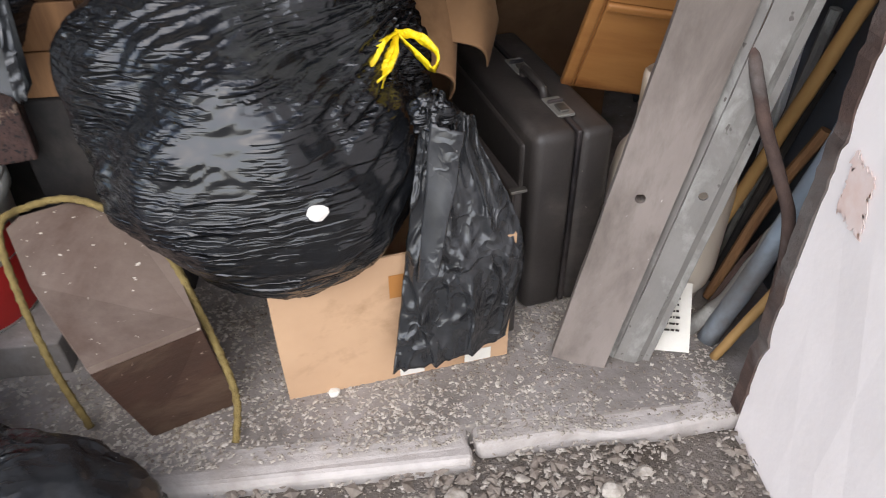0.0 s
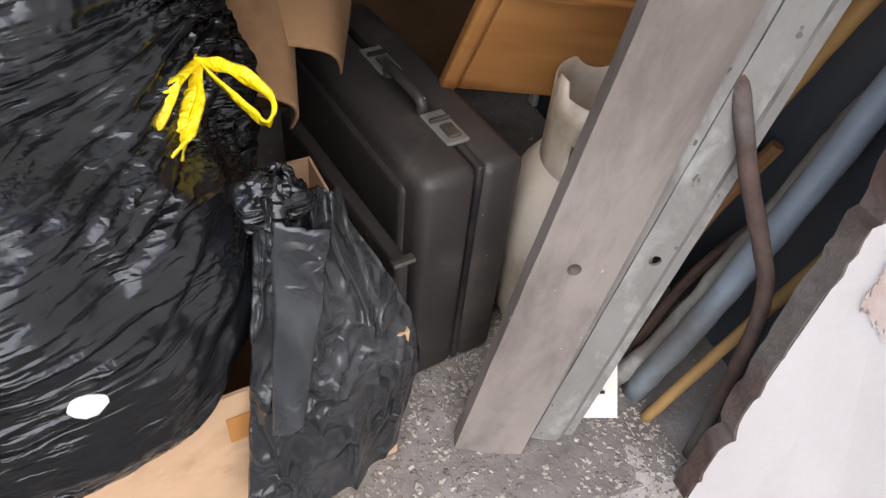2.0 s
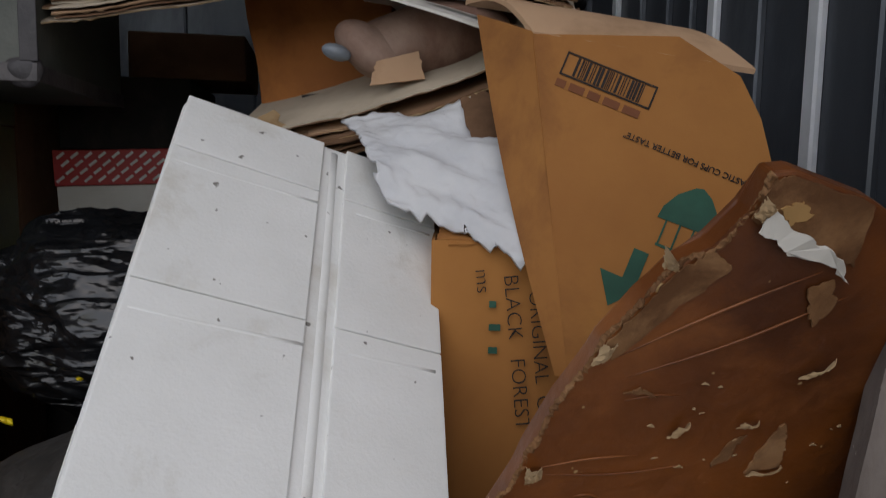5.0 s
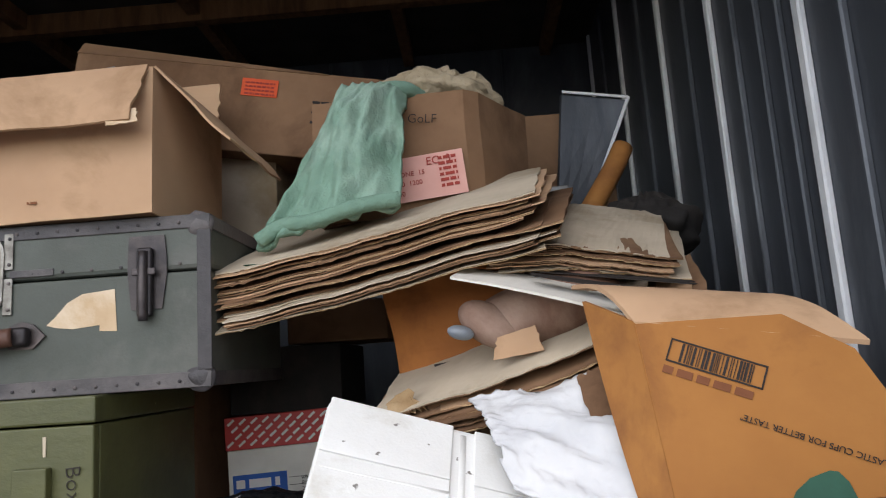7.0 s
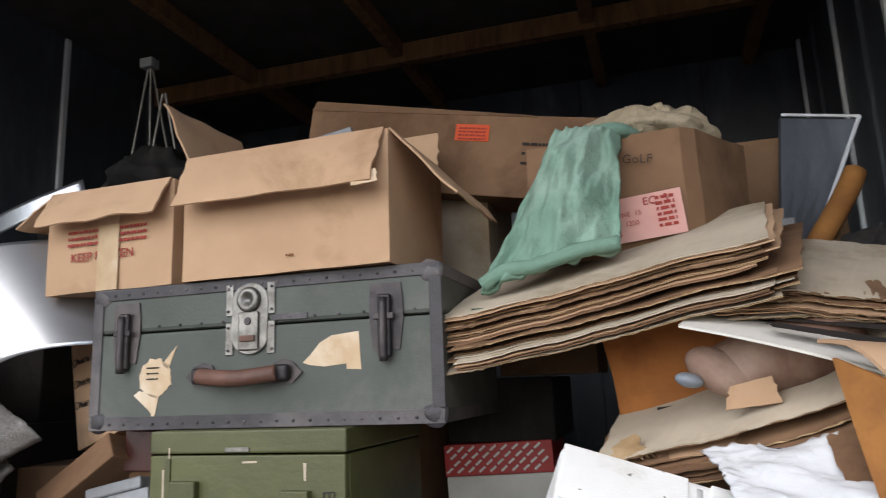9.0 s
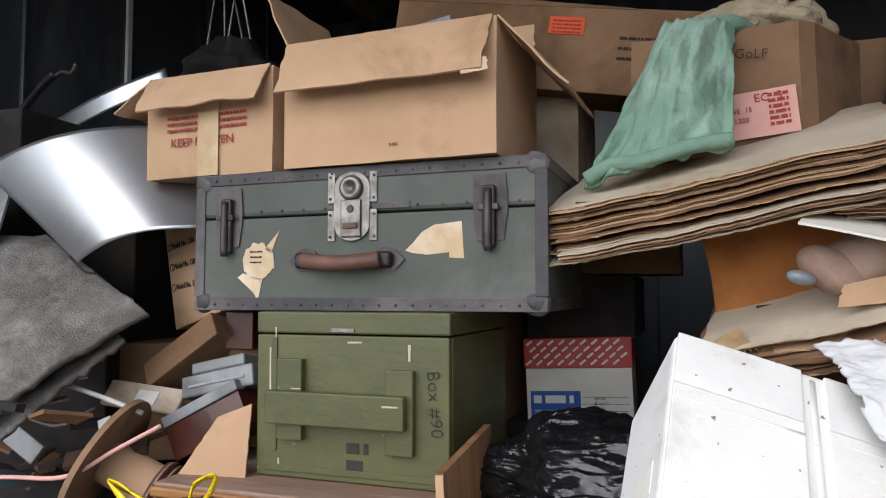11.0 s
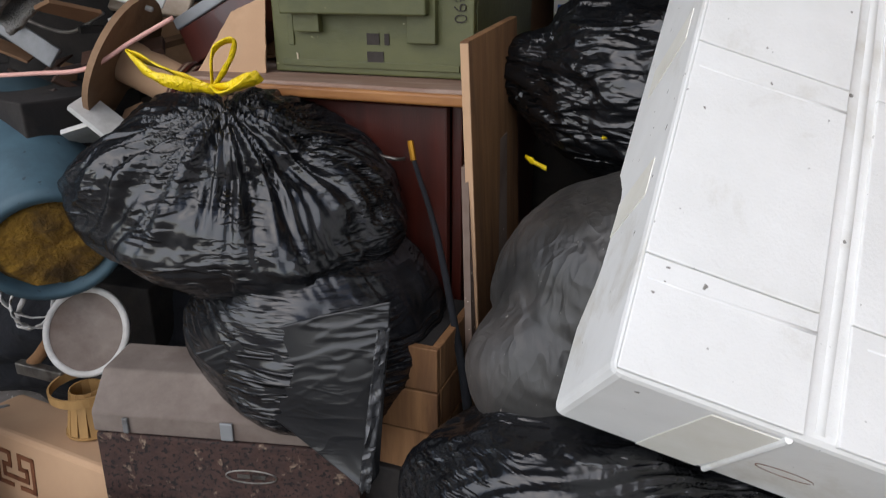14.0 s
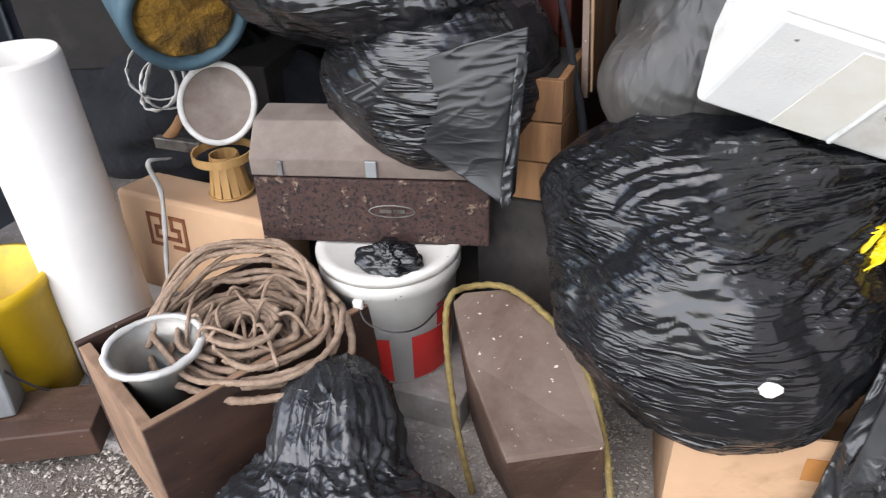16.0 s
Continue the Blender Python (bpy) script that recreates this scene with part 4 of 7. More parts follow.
for n_, p_, r_, m_, lb_, ct_ in (
        ("bent_bar", [(1.187, 1.335, 0.612), (1.19, 1.318, 0.59), (1.210, 1.282, 0.509), (1.25, 1.247, 0.41), (1.268, 1.236, 0.36), (1.278, 1.228, 0.28), (1.29, 1.225, 0.12), (1.295, 1.225, 0.0)], 0.0095, "rust", "rusty bent iron bar leaning in the corner", "iron bar"),
        ("pipe", [(1.268, 1.345, 0.0), (1.325, 1.325, 0.25), (1.40, 1.31, 0.62), (1.43, 1.30, 0.76)], 0.019, "pipe_blue", "blue-grey painted steel pipe leaning on the wall", "pipe"),
        ("pipe", [(1.235, 1.375, 0.0), (1.31, 1.368, 0.10), (1.40, 1.355, 0.41), (1.43, 1.35, 0.52)], 0.018, "galvanised", "rough scaly grey pipe leaning on the wall", "pipe"),
        ("bamboo_cane", [(1.262, 1.298, 0.0), (1.33, 1.285, 0.18), (1.43, 1.262, 0.45)], 0.009, "bamboo", "thin tan bamboo cane leaning on the wall", "cane"),
        ("bamboo_cane", [(1.29, 1.52, 0.0), (1.35, 1.42, 0.45), (1.375, 1.355, 0.70)], 0.012, "bamboo", "orange wooden stick leaning on the wall", "cane"),
        ("branch", [(1.205, 1.475, 0.62), (1.20, 1.485, 0.70), (1.187, 1.497, 0.765), (1.17, 1.45, 0.86), (1.165, 1.40, 0.945), (1.21, 1.36, 1.02), (1.27, 1.35, 1.07)], 0.0135, "branch", "grey knotty driftwood branch caught behind a plank", "branch")):
    t_ = tube(p_, r_, 12, 10)
    solo(n_, roughen(t_, r_ * (0.35 if n_ in ("branch", "pipe") and m_ != "pipe_blue" else 0.12), 35, len(p_)), m_, lb_, ct_, smooth=True)
for k in range(4):
    solo("cane_stub", tube([(1.28 + k * 0.03, 1.40 + 0.05 * k, 0.01), (1.36 + k * 0.02, 1.42 + 0.04 * k, 0.16 + 0.07 * k), (1.43, 1.40 + 0.04 * k, 0.30 + 0.09 * k)], 0.009 + 0.002 * (k % 2), 8, 6),
         ("rust", "raw_wood", "dark_junk", "galvanised")[k], "old stick among the pipes in the corner", "stick", group="sticks in the corner")
card = grp("printed_card", "white printed leaflet with a barcode lying by the pipes", "leaflet", frame_of((1.13, 1.335, 0.002), (1.225, 1.31, 0.004), (1.16, 1.42, 0.10)))
part("leaf", sheet([(0, 0, 0), (0.09, 0, 0), (0.09, 0, 0.13), (0, 0, 0.13)], 10, 10, 0.001, bend=lambda u, v: 0.008 * u * u), "white_paper", card)
part("print", bars(7, 0.01, 0.11, 0.06, 0.004, 0.008, -0.009), "ink", card, "small black print")

tank = grp("gas_cylinder", "off-white steel gas cylinder with collar and brass valve", "gas cylinder", pose(1.218, 1.530, 0) @ Matrix.Diagonal((0.93, 0.93, 0.97, 1)))
part("body", lathe([(0, 0.02), (0.10, 0.02), (0.122, 0.05), (0.127, 0.08), (0.127, 0.26), (0.119, 0.31), (0.095, 0.345), (0.05, 0.36), (0, 0.362)], 40), "tank_white", tank, smooth=True)
part("foot_ring", lathe([(0.10, 0.0), (0.105, 0.0), (0.105, 0.035), (0.10, 0.035)], 32, loop=True), "tank_white", tank)
col = bmesh.new()
ring_ = []
for j, z in enumerate((0.335, 0.36, 0.385, 0.41, 0.435, 0.47)):
    ring_.append([col.verts.new((0.092 * math.cos(2 * math.pi * i / 72), 0.092 * math.sin(2 * math.pi * i / 72), z + (0.02 if j == 5 and 168 <= i * 5 <= 186 else 0))) for i in range(72)])
for j in range(5):
    for i in range(72):
        grip = (j in (2, 3) and 208 <= i * 5 < 238) or (j == 2 and 202 <= i * 5 < 244)
        gap = j >= 3 and 246 <= i * 5 < 290
        if not grip and not gap:
            col.faces.new((ring_[j][i], ring_[j][(i + 1) % 72], ring_[j + 1][(i + 1) % 72], ring_[j + 1][i]))
bmesh.ops.delete(col, geom=[v for v in col.verts if not v.link_faces], context="VERTS")
bmesh.ops.solidify(col, geom=list(col.faces), thickness=0.004)
part("collar", col, "tank_white", tank, "white steel collar with cut-out grips", True)
part("valve", lathe([(0, 0.36), (0.018, 0.36), (0.018, 0.40), (0.025, 0.40), (0.025, 0.425), (0.01, 0.43), (0.01, 0.44), (0.028, 0.445), (0.028, 0.455), (0, 0.456)], 12), "brass", tank, "brass valve with an orange handle")

DM = frame_of((1.04, 1.665, 0.385), (1.36, 1.60, 0.40), (1.046, 1.505, 0.765)) @ pose(-0.02, 0, 0, 0, 12, 0)
dr = grp("cabinet_door", "honey-coloured wooden cabinet door with a raised panel, leaning loose", "cabinet door", DM)
dw, dh = 0.33, 0.41
for nm, b in (("backing", box(dw - 0.02, 0.012, dh - 0.004, (0.018, 0.008, 0.002), 0.002)), ("stile", box(0.022, 0.022, dh, (0, -0.001, 0), 0.006, seg=3)), ("stile", box(0.022, 0.022, dh, (dw - 0.022, -0.001, 0), 0.006, seg=3)),
              ("rail", box(dw - 0.046, 0.014, 0.092, (0.023, -0.002, 0.316), 0.003)), ("moulding", box(dw - 0.05, 0.016, 0.016, (0.025, -0.007, 0.298), 0.005, seg=3)),
              ("raised_panel", box(dw - 0.052, 0.010, 0.078, (0.026, -0.001, 0.219), 0.002)), ("moulding", box(dw - 0.05, 0.016, 0.016, (0.025, -0.007, 0.201), 0.005, seg=3)),
              ("raised_panel", box(dw - 0.052, 0.010, 0.188, (0.026, 0.001, 0.012), 0.002))):
    part(nm, b, "oak", dr)
kn = lathe([(0.009, 0), (0.012, 0.001), (0.012, 0.003), (0.009, 0.003)], 16, m=pose(0.165, 0.001, 0.075, 90))
part("keyhole_ring", kn, "dark_iron", dr)

# ---- brown board with torn covering, cardboard behind the foam box ----
BM = frame_of((0.842, 1.510, 0.842), (1.30, 1.505, 0.842), (0.85, 1.325, 1.286))
bd = grp("board", "brown leatherette-covered board with torn paper edges, standing at a slant", "board", BM)


def torn(points, thick, y, jag=0.002, seed=0, cuts=5):
    """A flat scrap with a ragged outline in x and z, standing at depth y."""
    out = []
    for i, (x0, z0) in enumerate(points):
        x1, z1 = points[(i + 1) % len(points)]
        for c in range(cuts):
            t = c / cuts
            d = noise.noise_vector(Vector((i * 1.7 + t * 3, seed * 2.3, t * 5))) * jag
            out.append((x0 + (x1 - x0) * t + d.x, z0 + (z1 - z0) * t + d.y))
    b = slab(out, thick)
    bmesh.ops.translate(b, vec=(0, y, 0), verts=b.verts)
    return b


EDGE = [(0.0, 0.0), (0.008, 0.068), (0.022, 0.137), (0.046, 0.196), (0.052, 0.222), (0.07, 0.274), (0.088, 0.312), (0.095, 0.335), (0.12, 0.373), (0.141, 0.404), (0.166, 0.419), (0.186, 0.448), (0.193, 0.478)]
part("panel", slab(EDGE + [(0.211, 0.480), (0.28, 0.458), (0.33, 0.43), (0.47, 0.37), (0.47, -0.12), (0.02, -0.12)], 0.022, bevel=0.003), "leatherette", bd)
eg = tube([(x, 0.001, z) for x, z in EDGE], 0.0026, 8, 30, flat=0.7)
part("torn_edge", roughen(roughen(eg, 0.0022, 300, 2), 0.0025, 60, 5), "tan_scuff", bd, "torn fibrous paper edge")
for pts, mt, y, lb_ in (
        ([(0.097, 0.332), (0.12, 0.368), (0.141, 0.400), (0.164, 0.416), (0.183, 0.402), (0.150, 0.368), (0.106, 0.318)], "tan_scuff", -0.0022, "scuffed pale spine of the board"),
        ([(0.186, 0.444), (0.194, 0.474), (0.211, 0.477), (0.28, 0.455), (0.284, 0.402), (0.259, 0.412), (0.219, 0.422)], "tan_scuff", -0.0025, "scuffed pale top corner"),
        ([(0.251, 0.384), (0.258, 0.364), (0.268, 0.350), (0.279, 0.366), (0.272, 0.392)], "tan_scuff", -0.0032, "hanging scrap of brown paper"),
        ([(0.256, 0.187), (0.29, 0.193), (0.286, 0.226), (0.278, 0.246), (0.268, 0.226)], "tan_scuff", -0.0022, "bare patch where the covering has torn"),
        ([(0.221, 0.197), (0.236, 0.205), (0.246, 0.232), (0.232, 0.226)], "tan_scuff", -0.0022, "bare patch where the covering has torn"),
        ([(0.124, 0.286), (0.140, 0.283), (0.152, 0.279), (0.136, 0.290)], "tan_scuff", -0.0022, "bare patch where the covering has torn"),
        ([(0.205, 0.452), (0.222, 0.458), (0.232, 0.446), (0.216, 0.438)], "bamboo", -0.004, "yellowed glue stain")):
    part("bare_patch", torn(pts, 0.0018, y, 0.004, pts[0][0] * 50, 7), mt, bd, lb_)
flap_ = torn([(0.190, 0.438), (0.206, 0.428), (0.219, 0.418), (0.259, 0.407), (0.278, 0.391), (0.272, 0.405), (0.245, 0.425), (0.215, 0.438), (0.2, 0.452)], 0.0014, 0, 0.003, 3, 6)
bmesh.ops.subdivide_edges(flap_, edges=list(flap_.edges), cuts=1)
bmesh.ops.transform(flap_, matrix=pose(0, -0.009, 0), verts=flap_.verts)
part("paper_flap", roughen(flap_, 0.004, 60, 2), "white_paper", bd, "torn white paper flap")
for i, (c4, up) in enumerate((([(0.126, 0.405), (0.14, 0.401), (0.137, 0.408), (0.123, 0.424)], 0.008),
                              ([(0.088, 0.316), (0.102, 0.322), (0.105, 0.338), (0.094, 0.338)], 0.006), ([(0.186, 0.446), (0.196, 0.440), (0.200, 0.452), (0.190, 0.462)], 0.006), ([(0.258, 0.186), (0.290, 0.190), (0.288, 0.198), (0.262, 0.194)], 0.007),
                              ([(0.272, 0.296), (0.292, 0.302), (0.298, 0.318), (0.280, 0.306)], 0.007), ([(0.232, 0.244), (0.252, 0.246), (0.250, 0.252), (0.236, 0.252)], 0.006), ([(0.170, 0.236), (0.182, 0.240), (0.186, 0.256), (0.178, 0.250)], 0.006),
                              ([(0.140, 0.002), (0.158, 0.004), (0.162, 0.018), (0.146, 0.014)], 0.006), ([(0.160, 0.012), (0.178, 0.018), (0.184, 0.026), (0.166, 0.022)], 0.005), ([(0.250, 0.020), (0.266, 0.026), (0.270, 0.044), (0.258, 0.034)], 0.007),
                              ([(0.208, -0.016), (0.224, -0.012), (0.218, -0.006), (0.212, -0.008)], 0.004), ([(0.306, 0.102), (0.330, 0.104), (0.326, 0.112), (0.312, 0.110)], 0.005), ([(0.052, 0.190), (0.066, 0.196), (0.064, 0.212), (0.050, 0.212)], 0.006))):
    cs = [(x, -0.004, z) for x, z in c4]
    s = sheet(cs, 14, 10, 0.0009, bend=lambda u, v: up * (0.3 + v) * math.sin(u * 2.6 + 0.3) + 0.002 * noise.noise(Vector((u * 5, v * 5, i))), rag=0.10, seed=i * 1.7)
    part("paper_scrap", s, "torn_paper", bd, "peeling scrap of pale paper")
for i, (a, b) in enumerate((((0.066, 0.205), (0.15, 0.214)), ((0.07, 0.196), (0.20, 0.200)), ((0.125, 0.276), (0.175, 0.279)), ((0.236, 0.095), (0.315, 0.106)), ((0.105, 0.318), (0.26, 0.398)), ((0.122, 0.300), (0.29, 0.375)), ((0.15, 0.036), (0.175, 0.044)), ((0.118, -0.004), (0.14, 0.0)), ((0.10, 0.168), (0.125, 0.164)))):
    mid = Vector(((a[0] + b[0]) / 2, -0.001, (a[1] + b[1]) / 2 + 0.004 * (-1) ** i))
    part("crease", tube([(a[0], 0.0, a[1]), mid, (b[0], 0.0, b[1])], 0.0011 if i in (4, 5) else 0.0009, 6, 10, taper=lambda t: 0.3 + 0.9 * math.sin(t * 3.1)), "tan_scuff" if i in (3, 6, 7) else "leatherette", bd, smooth=True)
rnd = random.Random(17)
for i in range(70):
    x, z, w = rnd.uniform(0.03, 0.42), rnd.uniform(-0.08, 0.30), rnd.uniform(0.0012, 0.0042)
    if x < 0.03 + max(0, z) * 0.4:
        continue
    part("paper_scrap", torn([(x, z), (x + w * rnd.uniform(1, 3), z + rnd.uniform(-0.002, 0.002)), (x + w, z + w * 0.7)], 0.001, -0.0016, 0.001, i, 3), "torn_paper", bd, "tiny peeling scrap of pale paper")
fl2 = sheet([(0.848, 1.44, 0.728), (1.01, 1.482, 0.745), (1.05, 1.565, 0.80), (0.86, 1.56, 0.84)], 30, 20, 0.006, bend=lambda u, v: -0.012 * math.sin(u * 5) * (1 - v), rag=0.015, seed=3)
cf = grp("cardboard_sheet", "sagging brown cardboard flap with a ragged folded edge", "cardboard")
part("flap", fl2, "cardboard_brown", cf)
part("edge", sheet([(0.85, 1.444, 0.716), (1.01, 1.486, 0.735), (1.01, 1.492, 0.741), (0.852, 1.455, 0.724)], 30, 2, 0.008, rag=0.02), "torn_paper", cf, "pale torn corrugated edge")
part("label", box(0.018, 0.001, 0.022, (0.958, 1.502, 0.772), m=None), "ink_white", cf, "small white sticker")
solo("wood_block", box(0.14, 0.05, 0.06, (0.93, 1.60, 0.63), 0.004), "oak", "orange-brown wooden block under the cardboard", "wood block")

bx = grp("barcode_carton", "large tan carton printed with a barcode and green balloon", "carton")
n0 = Vector((0.0042, 0.0211, -0.0041)).normalized()
P0 = Vector((0.959, 1.668, 1.437))


def onp(x, z, lift=0.0):
    """A point on the carton's slanted front."""
    y = P0.y - (n0.x * (x - P0.x) + n0.z * (z - P0.z)) / n0.y
    return Vector((x, y, z)) - n0 * lift


fr = bmesh.new()
pts = [(0.985, 1.06), (1.225, 1.06), (1.222, 1.20), (1.213, 1.29), (1.203, 1.345), (1.183, 1.392), (1.118, 1.436), (0.958, 1.437)]
for off in (0, -0.006):
    fr.faces.new([fr.verts.new(onp(x, z, off)) for x, z in pts])
fr.verts.ensure_lookup_table()
nn_ = len(pts)
for i in range(nn_):
    j = (i + 1) % nn_
    fr.faces.new((fr.verts[i], fr.verts[j], fr.verts[nn_ + j], fr.verts[nn_ + i]))
part("front_wall", fr, "cardboard_orange", bx)
part("side_wall", sheet([onp(0.974, 1.06, -0.02), onp(0.985, 1.06), onp(0.956, 1.44), Vector((0.912, 1.76, 1.475))], 8, 30, 0.006, bend=lambda u, v: 0.01 * math.sin(v * 3.1) * (1 - u)), "cardboard_orange", bx)
part("top_flap", sheet([onp(0.957, 1.44), onp(1.20, 1.40), (1.13, 1.77, 1.47), (0.905, 1.80, 1.50)], 20, 20, 0.006, bend=lambda u, v: 0.02 * math.sin(v * 3.1), rag=0.01), "cardboard", bx)
bc = bmesh.new()
xd = (onp(1.087, 1.377) - onp(0.987, 1.418)).normalized()
zd = n0.cross(xd) * -1
if zd.z < 0:
    zd = -zd
BCM = Matrix((xd, n0, zd)).transposed().to_4x4()
BCM.translation = onp(0.985, 1.392, 0.0015)
for a in ((0, 0, 0.108, 0.002), (0, 0.026, 0.108, 0.002), (0, 0, 0.002, 0.028), (0.106, 0, 0.002, 0.028)):
    box(a[2], 0.001, a[3], (a[0], 0, a[1]), bm=bc)
rnd = random.Random(9)
x = 0.014
while x < 0.096:
    w = rnd.choice((0.001, 0.001, 0.002, 0.003))
    box(w, 0.001, 0.022, (x, 0, 0.003), bm=bc)
    x += w + rnd.choice((0.001, 0.0015, 0.0025))
bmesh.ops.transform(bc, matrix=BCM, verts=bc.verts)
part("barcode", bc, "ink", bx, "printed barcode in a frame")
nb = bars(1, 0.0, -0.014, 0.1, 0.009, 0.003, 0.0, seed=3)
bmesh.ops.transform(nb, matrix=BCM, verts=nb.verts)
part("print", nb, "ink_brown", bx, "row of dark print")
for wd, sz_, x_, z_ in (("PLASTIC CUPS FOR BETTER TASTE\"", 0.0098, 1.192, 1.272),):
    mm = Matrix((-xd, n0, -zd)).transposed().to_4x4()
    mm.translation = onp(x_, z_, 0.0015)
    letters(wd, sz_, mm, "ink", bx)
bal = bmesh.new()
dome = [(-0.052, 0.012), (-0.050, 0.026), (-0.040, 0.044), (-0.024, 0.058), (-0.016, 0.060), (-0.004, 0.053), (0.012, 0.034), (0.020, 0.014)]
slab(dome, 0.001, bal)
for k in (-0.042, -0.026, -0.010, 0.006):
    box(0.002, 0.001, 0.03, (k, 0, -0.015), bm=bal)
box(0.05, 0.001, 0.003, (-0.043, 0, -0.018), bm=bal)
slab([(-0.065, -0.10), (-0.035, -0.065), (-0.045, -0.065), (-0.045, -0.03), (-0.062, -0.03), (-0.062, -0.065), (-0.088, -0.065)], 0.001, bal)
BLM = Matrix((xd, n0, zd)).transposed().to_4x4()
BLM.translation = onp(1.128, 1.205, 0.0015)
bmesh.ops.transform(bal, matrix=BLM, verts=bal.verts)
part("printed_balloon", bal, "ink_green", bx, "dark green printed balloon and arrow")

MB = frame_of((0.85, 1.70, 0.80), (1.10, 1.655, 0.80), (0.85, 1.70, 1.3))
mb = carton("marked_carton", MB, 0.24, 0.30, 0.40, "cardboard_orange", "orange-brown carton with handwritten words on its side", (("f", 0.03, -70),))
for wd, sz_, x_, z_ in (("ms", 0.026, 0.052, 0.366), ("BLACK   FOREST  T", 0.026, 0.086, 0.36), ("ORIGINAL  GE", 0.025, 0.116, 0.342)):
    letters(wd, sz_, pose(x_, -0.0045, z_, 0, 84, 0), "ink", mb, thin=0.0005)
part("green_marks", bars(3, 0.07, 0.32, 0.014, 0.008, 0.02, -0.004), "ink_green", mb, "smeared green marks")
part("dog_ear", sheet([(0.02, -0.002, 0.395), (0.10, -0.002, 0.398), (0.10, 0.03, 0.42), (0.02, 0.03, 0.415)], 8, 8, 0.003, rag=0.08), "cardboard_orange", mb)

sh = grp("white_plastic_sheet", "crumpled white plastic wrapping with torn edges draped over cartons", "plastic sheet")
part("sheet", sheet([(0.80, 1.745, 1.245), (0.985, 1.635, 1.165), (0.955, 1.80, 1.375), (0.75, 1.90, 1.35)], 50, 50, 0.004,
                    bend=lambda u, v: 0.02 * math.sin(v * 3.1) + 0.014 * noise.noise(Vector((u * 3, v * 6, 2))) + 0.006 * abs(noise.noise(Vector((u * 8, v * 16, 5)))), rag=0.05, seed=8), "white_cloth", sh, smooth=True)
part("torn_paper", sheet([(0.93, 1.68, 1.20), (0.985, 1.655, 1.19), (0.965, 1.79, 1.40), (0.90, 1.80, 1.375)], 20, 20, 0.003, rag=0.08, seed=5), "cardboard_brown", sh, "torn brown kraft paper")

# ---- trunk, crate, desk ----
TM = frame_of((-0.426, 1.947, 1.395), (0.335, 1.948, 1.395), (-0.426, 1.947, 2.0))
tw, td, th_ = 0.76, 0.42, 0.282
tk = grp("steamer_trunk", "old dark green steamer trunk with worn edges and leather handle", "trunk", TM)
part("body", box(tw, td, 0.190, (0, 0, 0), 0.006), "trunk_green", tk)
part("lid", box(tw, td, 0.089, (0, 0, 0.193), 0.008), "trunk_green", tk)
for nm, b in (("edge_strip", box(tw + 0.004, 0.004, 0.026, (-0.002, -0.003, -0.002), 0.0015)), ("edge_strip", box(tw + 0.004, 0.004, 0.022, (-0.002, -0.003, th_ - 0.02), 0.0015)),
              ("edge_strip", box(0.024, 0.004, th_ - 0.05, (-0.003, -0.0035, 0.026), 0.0015)), ("edge_strip", box(0.024, 0.004, th_ - 0.05, (tw - 0.021, -0.0035, 0.026), 0.0015)),
              ("edge_strip", box(tw + 0.004, 0.03, 0.004, (-0.002, -0.003, th_ - 0.0005), 0.0015)),
              ("seam_strip", box(0.075, 0.003, 0.012, (0.42, -0.003, 0.198), 0.001)), ("edge_strip", box(0.004, td, 0.024, (tw - 0.001, 0.002, -0.001), 0.001)), ("edge_strip", box(0.004, td, 0.024, (tw - 0.001, 0.002, th_ - 0.022), 0.001))):
    part(nm, roughen(b, 0.0012, 60), "trunk_edge", tk)
for x in (0, tw):
    for z in (0.004, th_ - 0.004):
        b = bmesh.new()
        bmesh.ops.create_uvsphere(b, u_segments=16, v_segments=10, radius=0.026)
        bmesh.ops.scale(b, vec=(1, 0.45, 0.9), verts=b.verts)
        bmesh.ops.transform(b, matrix=pose(min(max(x, 0.018), tw - 0.018), 0.006, min(max(z, 0.014), th_ - 0.014)), verts=b.verts)
        part("corner_cap", roughen(b, 0.004, 50, x + z), "trunk_edge", tk, "dented worn metal corner", True)
rv = lathe([(0.0032, 0), (0.0028, 0.0014), (0, 0.002)], 8, m=pose(0, 0, 0, 90))
rvm = bpy.data.meshes.new("rivet")
rv.to_mesh(rvm)
rv.free()
rvm.materials.append(M["dark_iron"])
for i in range(20):
    for z in (0.010, th_ - 0.010):
        o = new("rivet", rvm)
        o.parent, o.location = tk, (0.05 + i * 0.0347, -0.0035, z)
for i in range(14):
    o = new("rivet", rvm)
    o.parent, o.location = tk, (0.06 + i * 0.05, -0.001, 0.203)
lk = part("lock", slab([(0.040 * math.sin(a), 0.036 + 0.034 * math.cos(a)) if math.cos(a) > 0 else (0.040 * math.sin(a), -0.036 + 0.034 * math.cos(a)) for a in [2 * math.pi * i / 28 for i in range(28)]], 0.006, bevel=0.002), "chrome", tk, "scratched bright metal lock plate")
lk.location = (0.372, -0.006, 0.205)
for sx in (-1, 1):
    for z in (0.038, -0.038):
        part("lock_ear", box(0.016, 0.003, 0.062, (sx * 0.046 - 0.008, 0.002, z - 0.031), 0.001), "chrome", lk)
        for dz in (-0.022, 0.022):
            o = new("rivet", rvm)
            o.parent, o.location = lk, (sx * 0.048, 0.0015, z + dz)
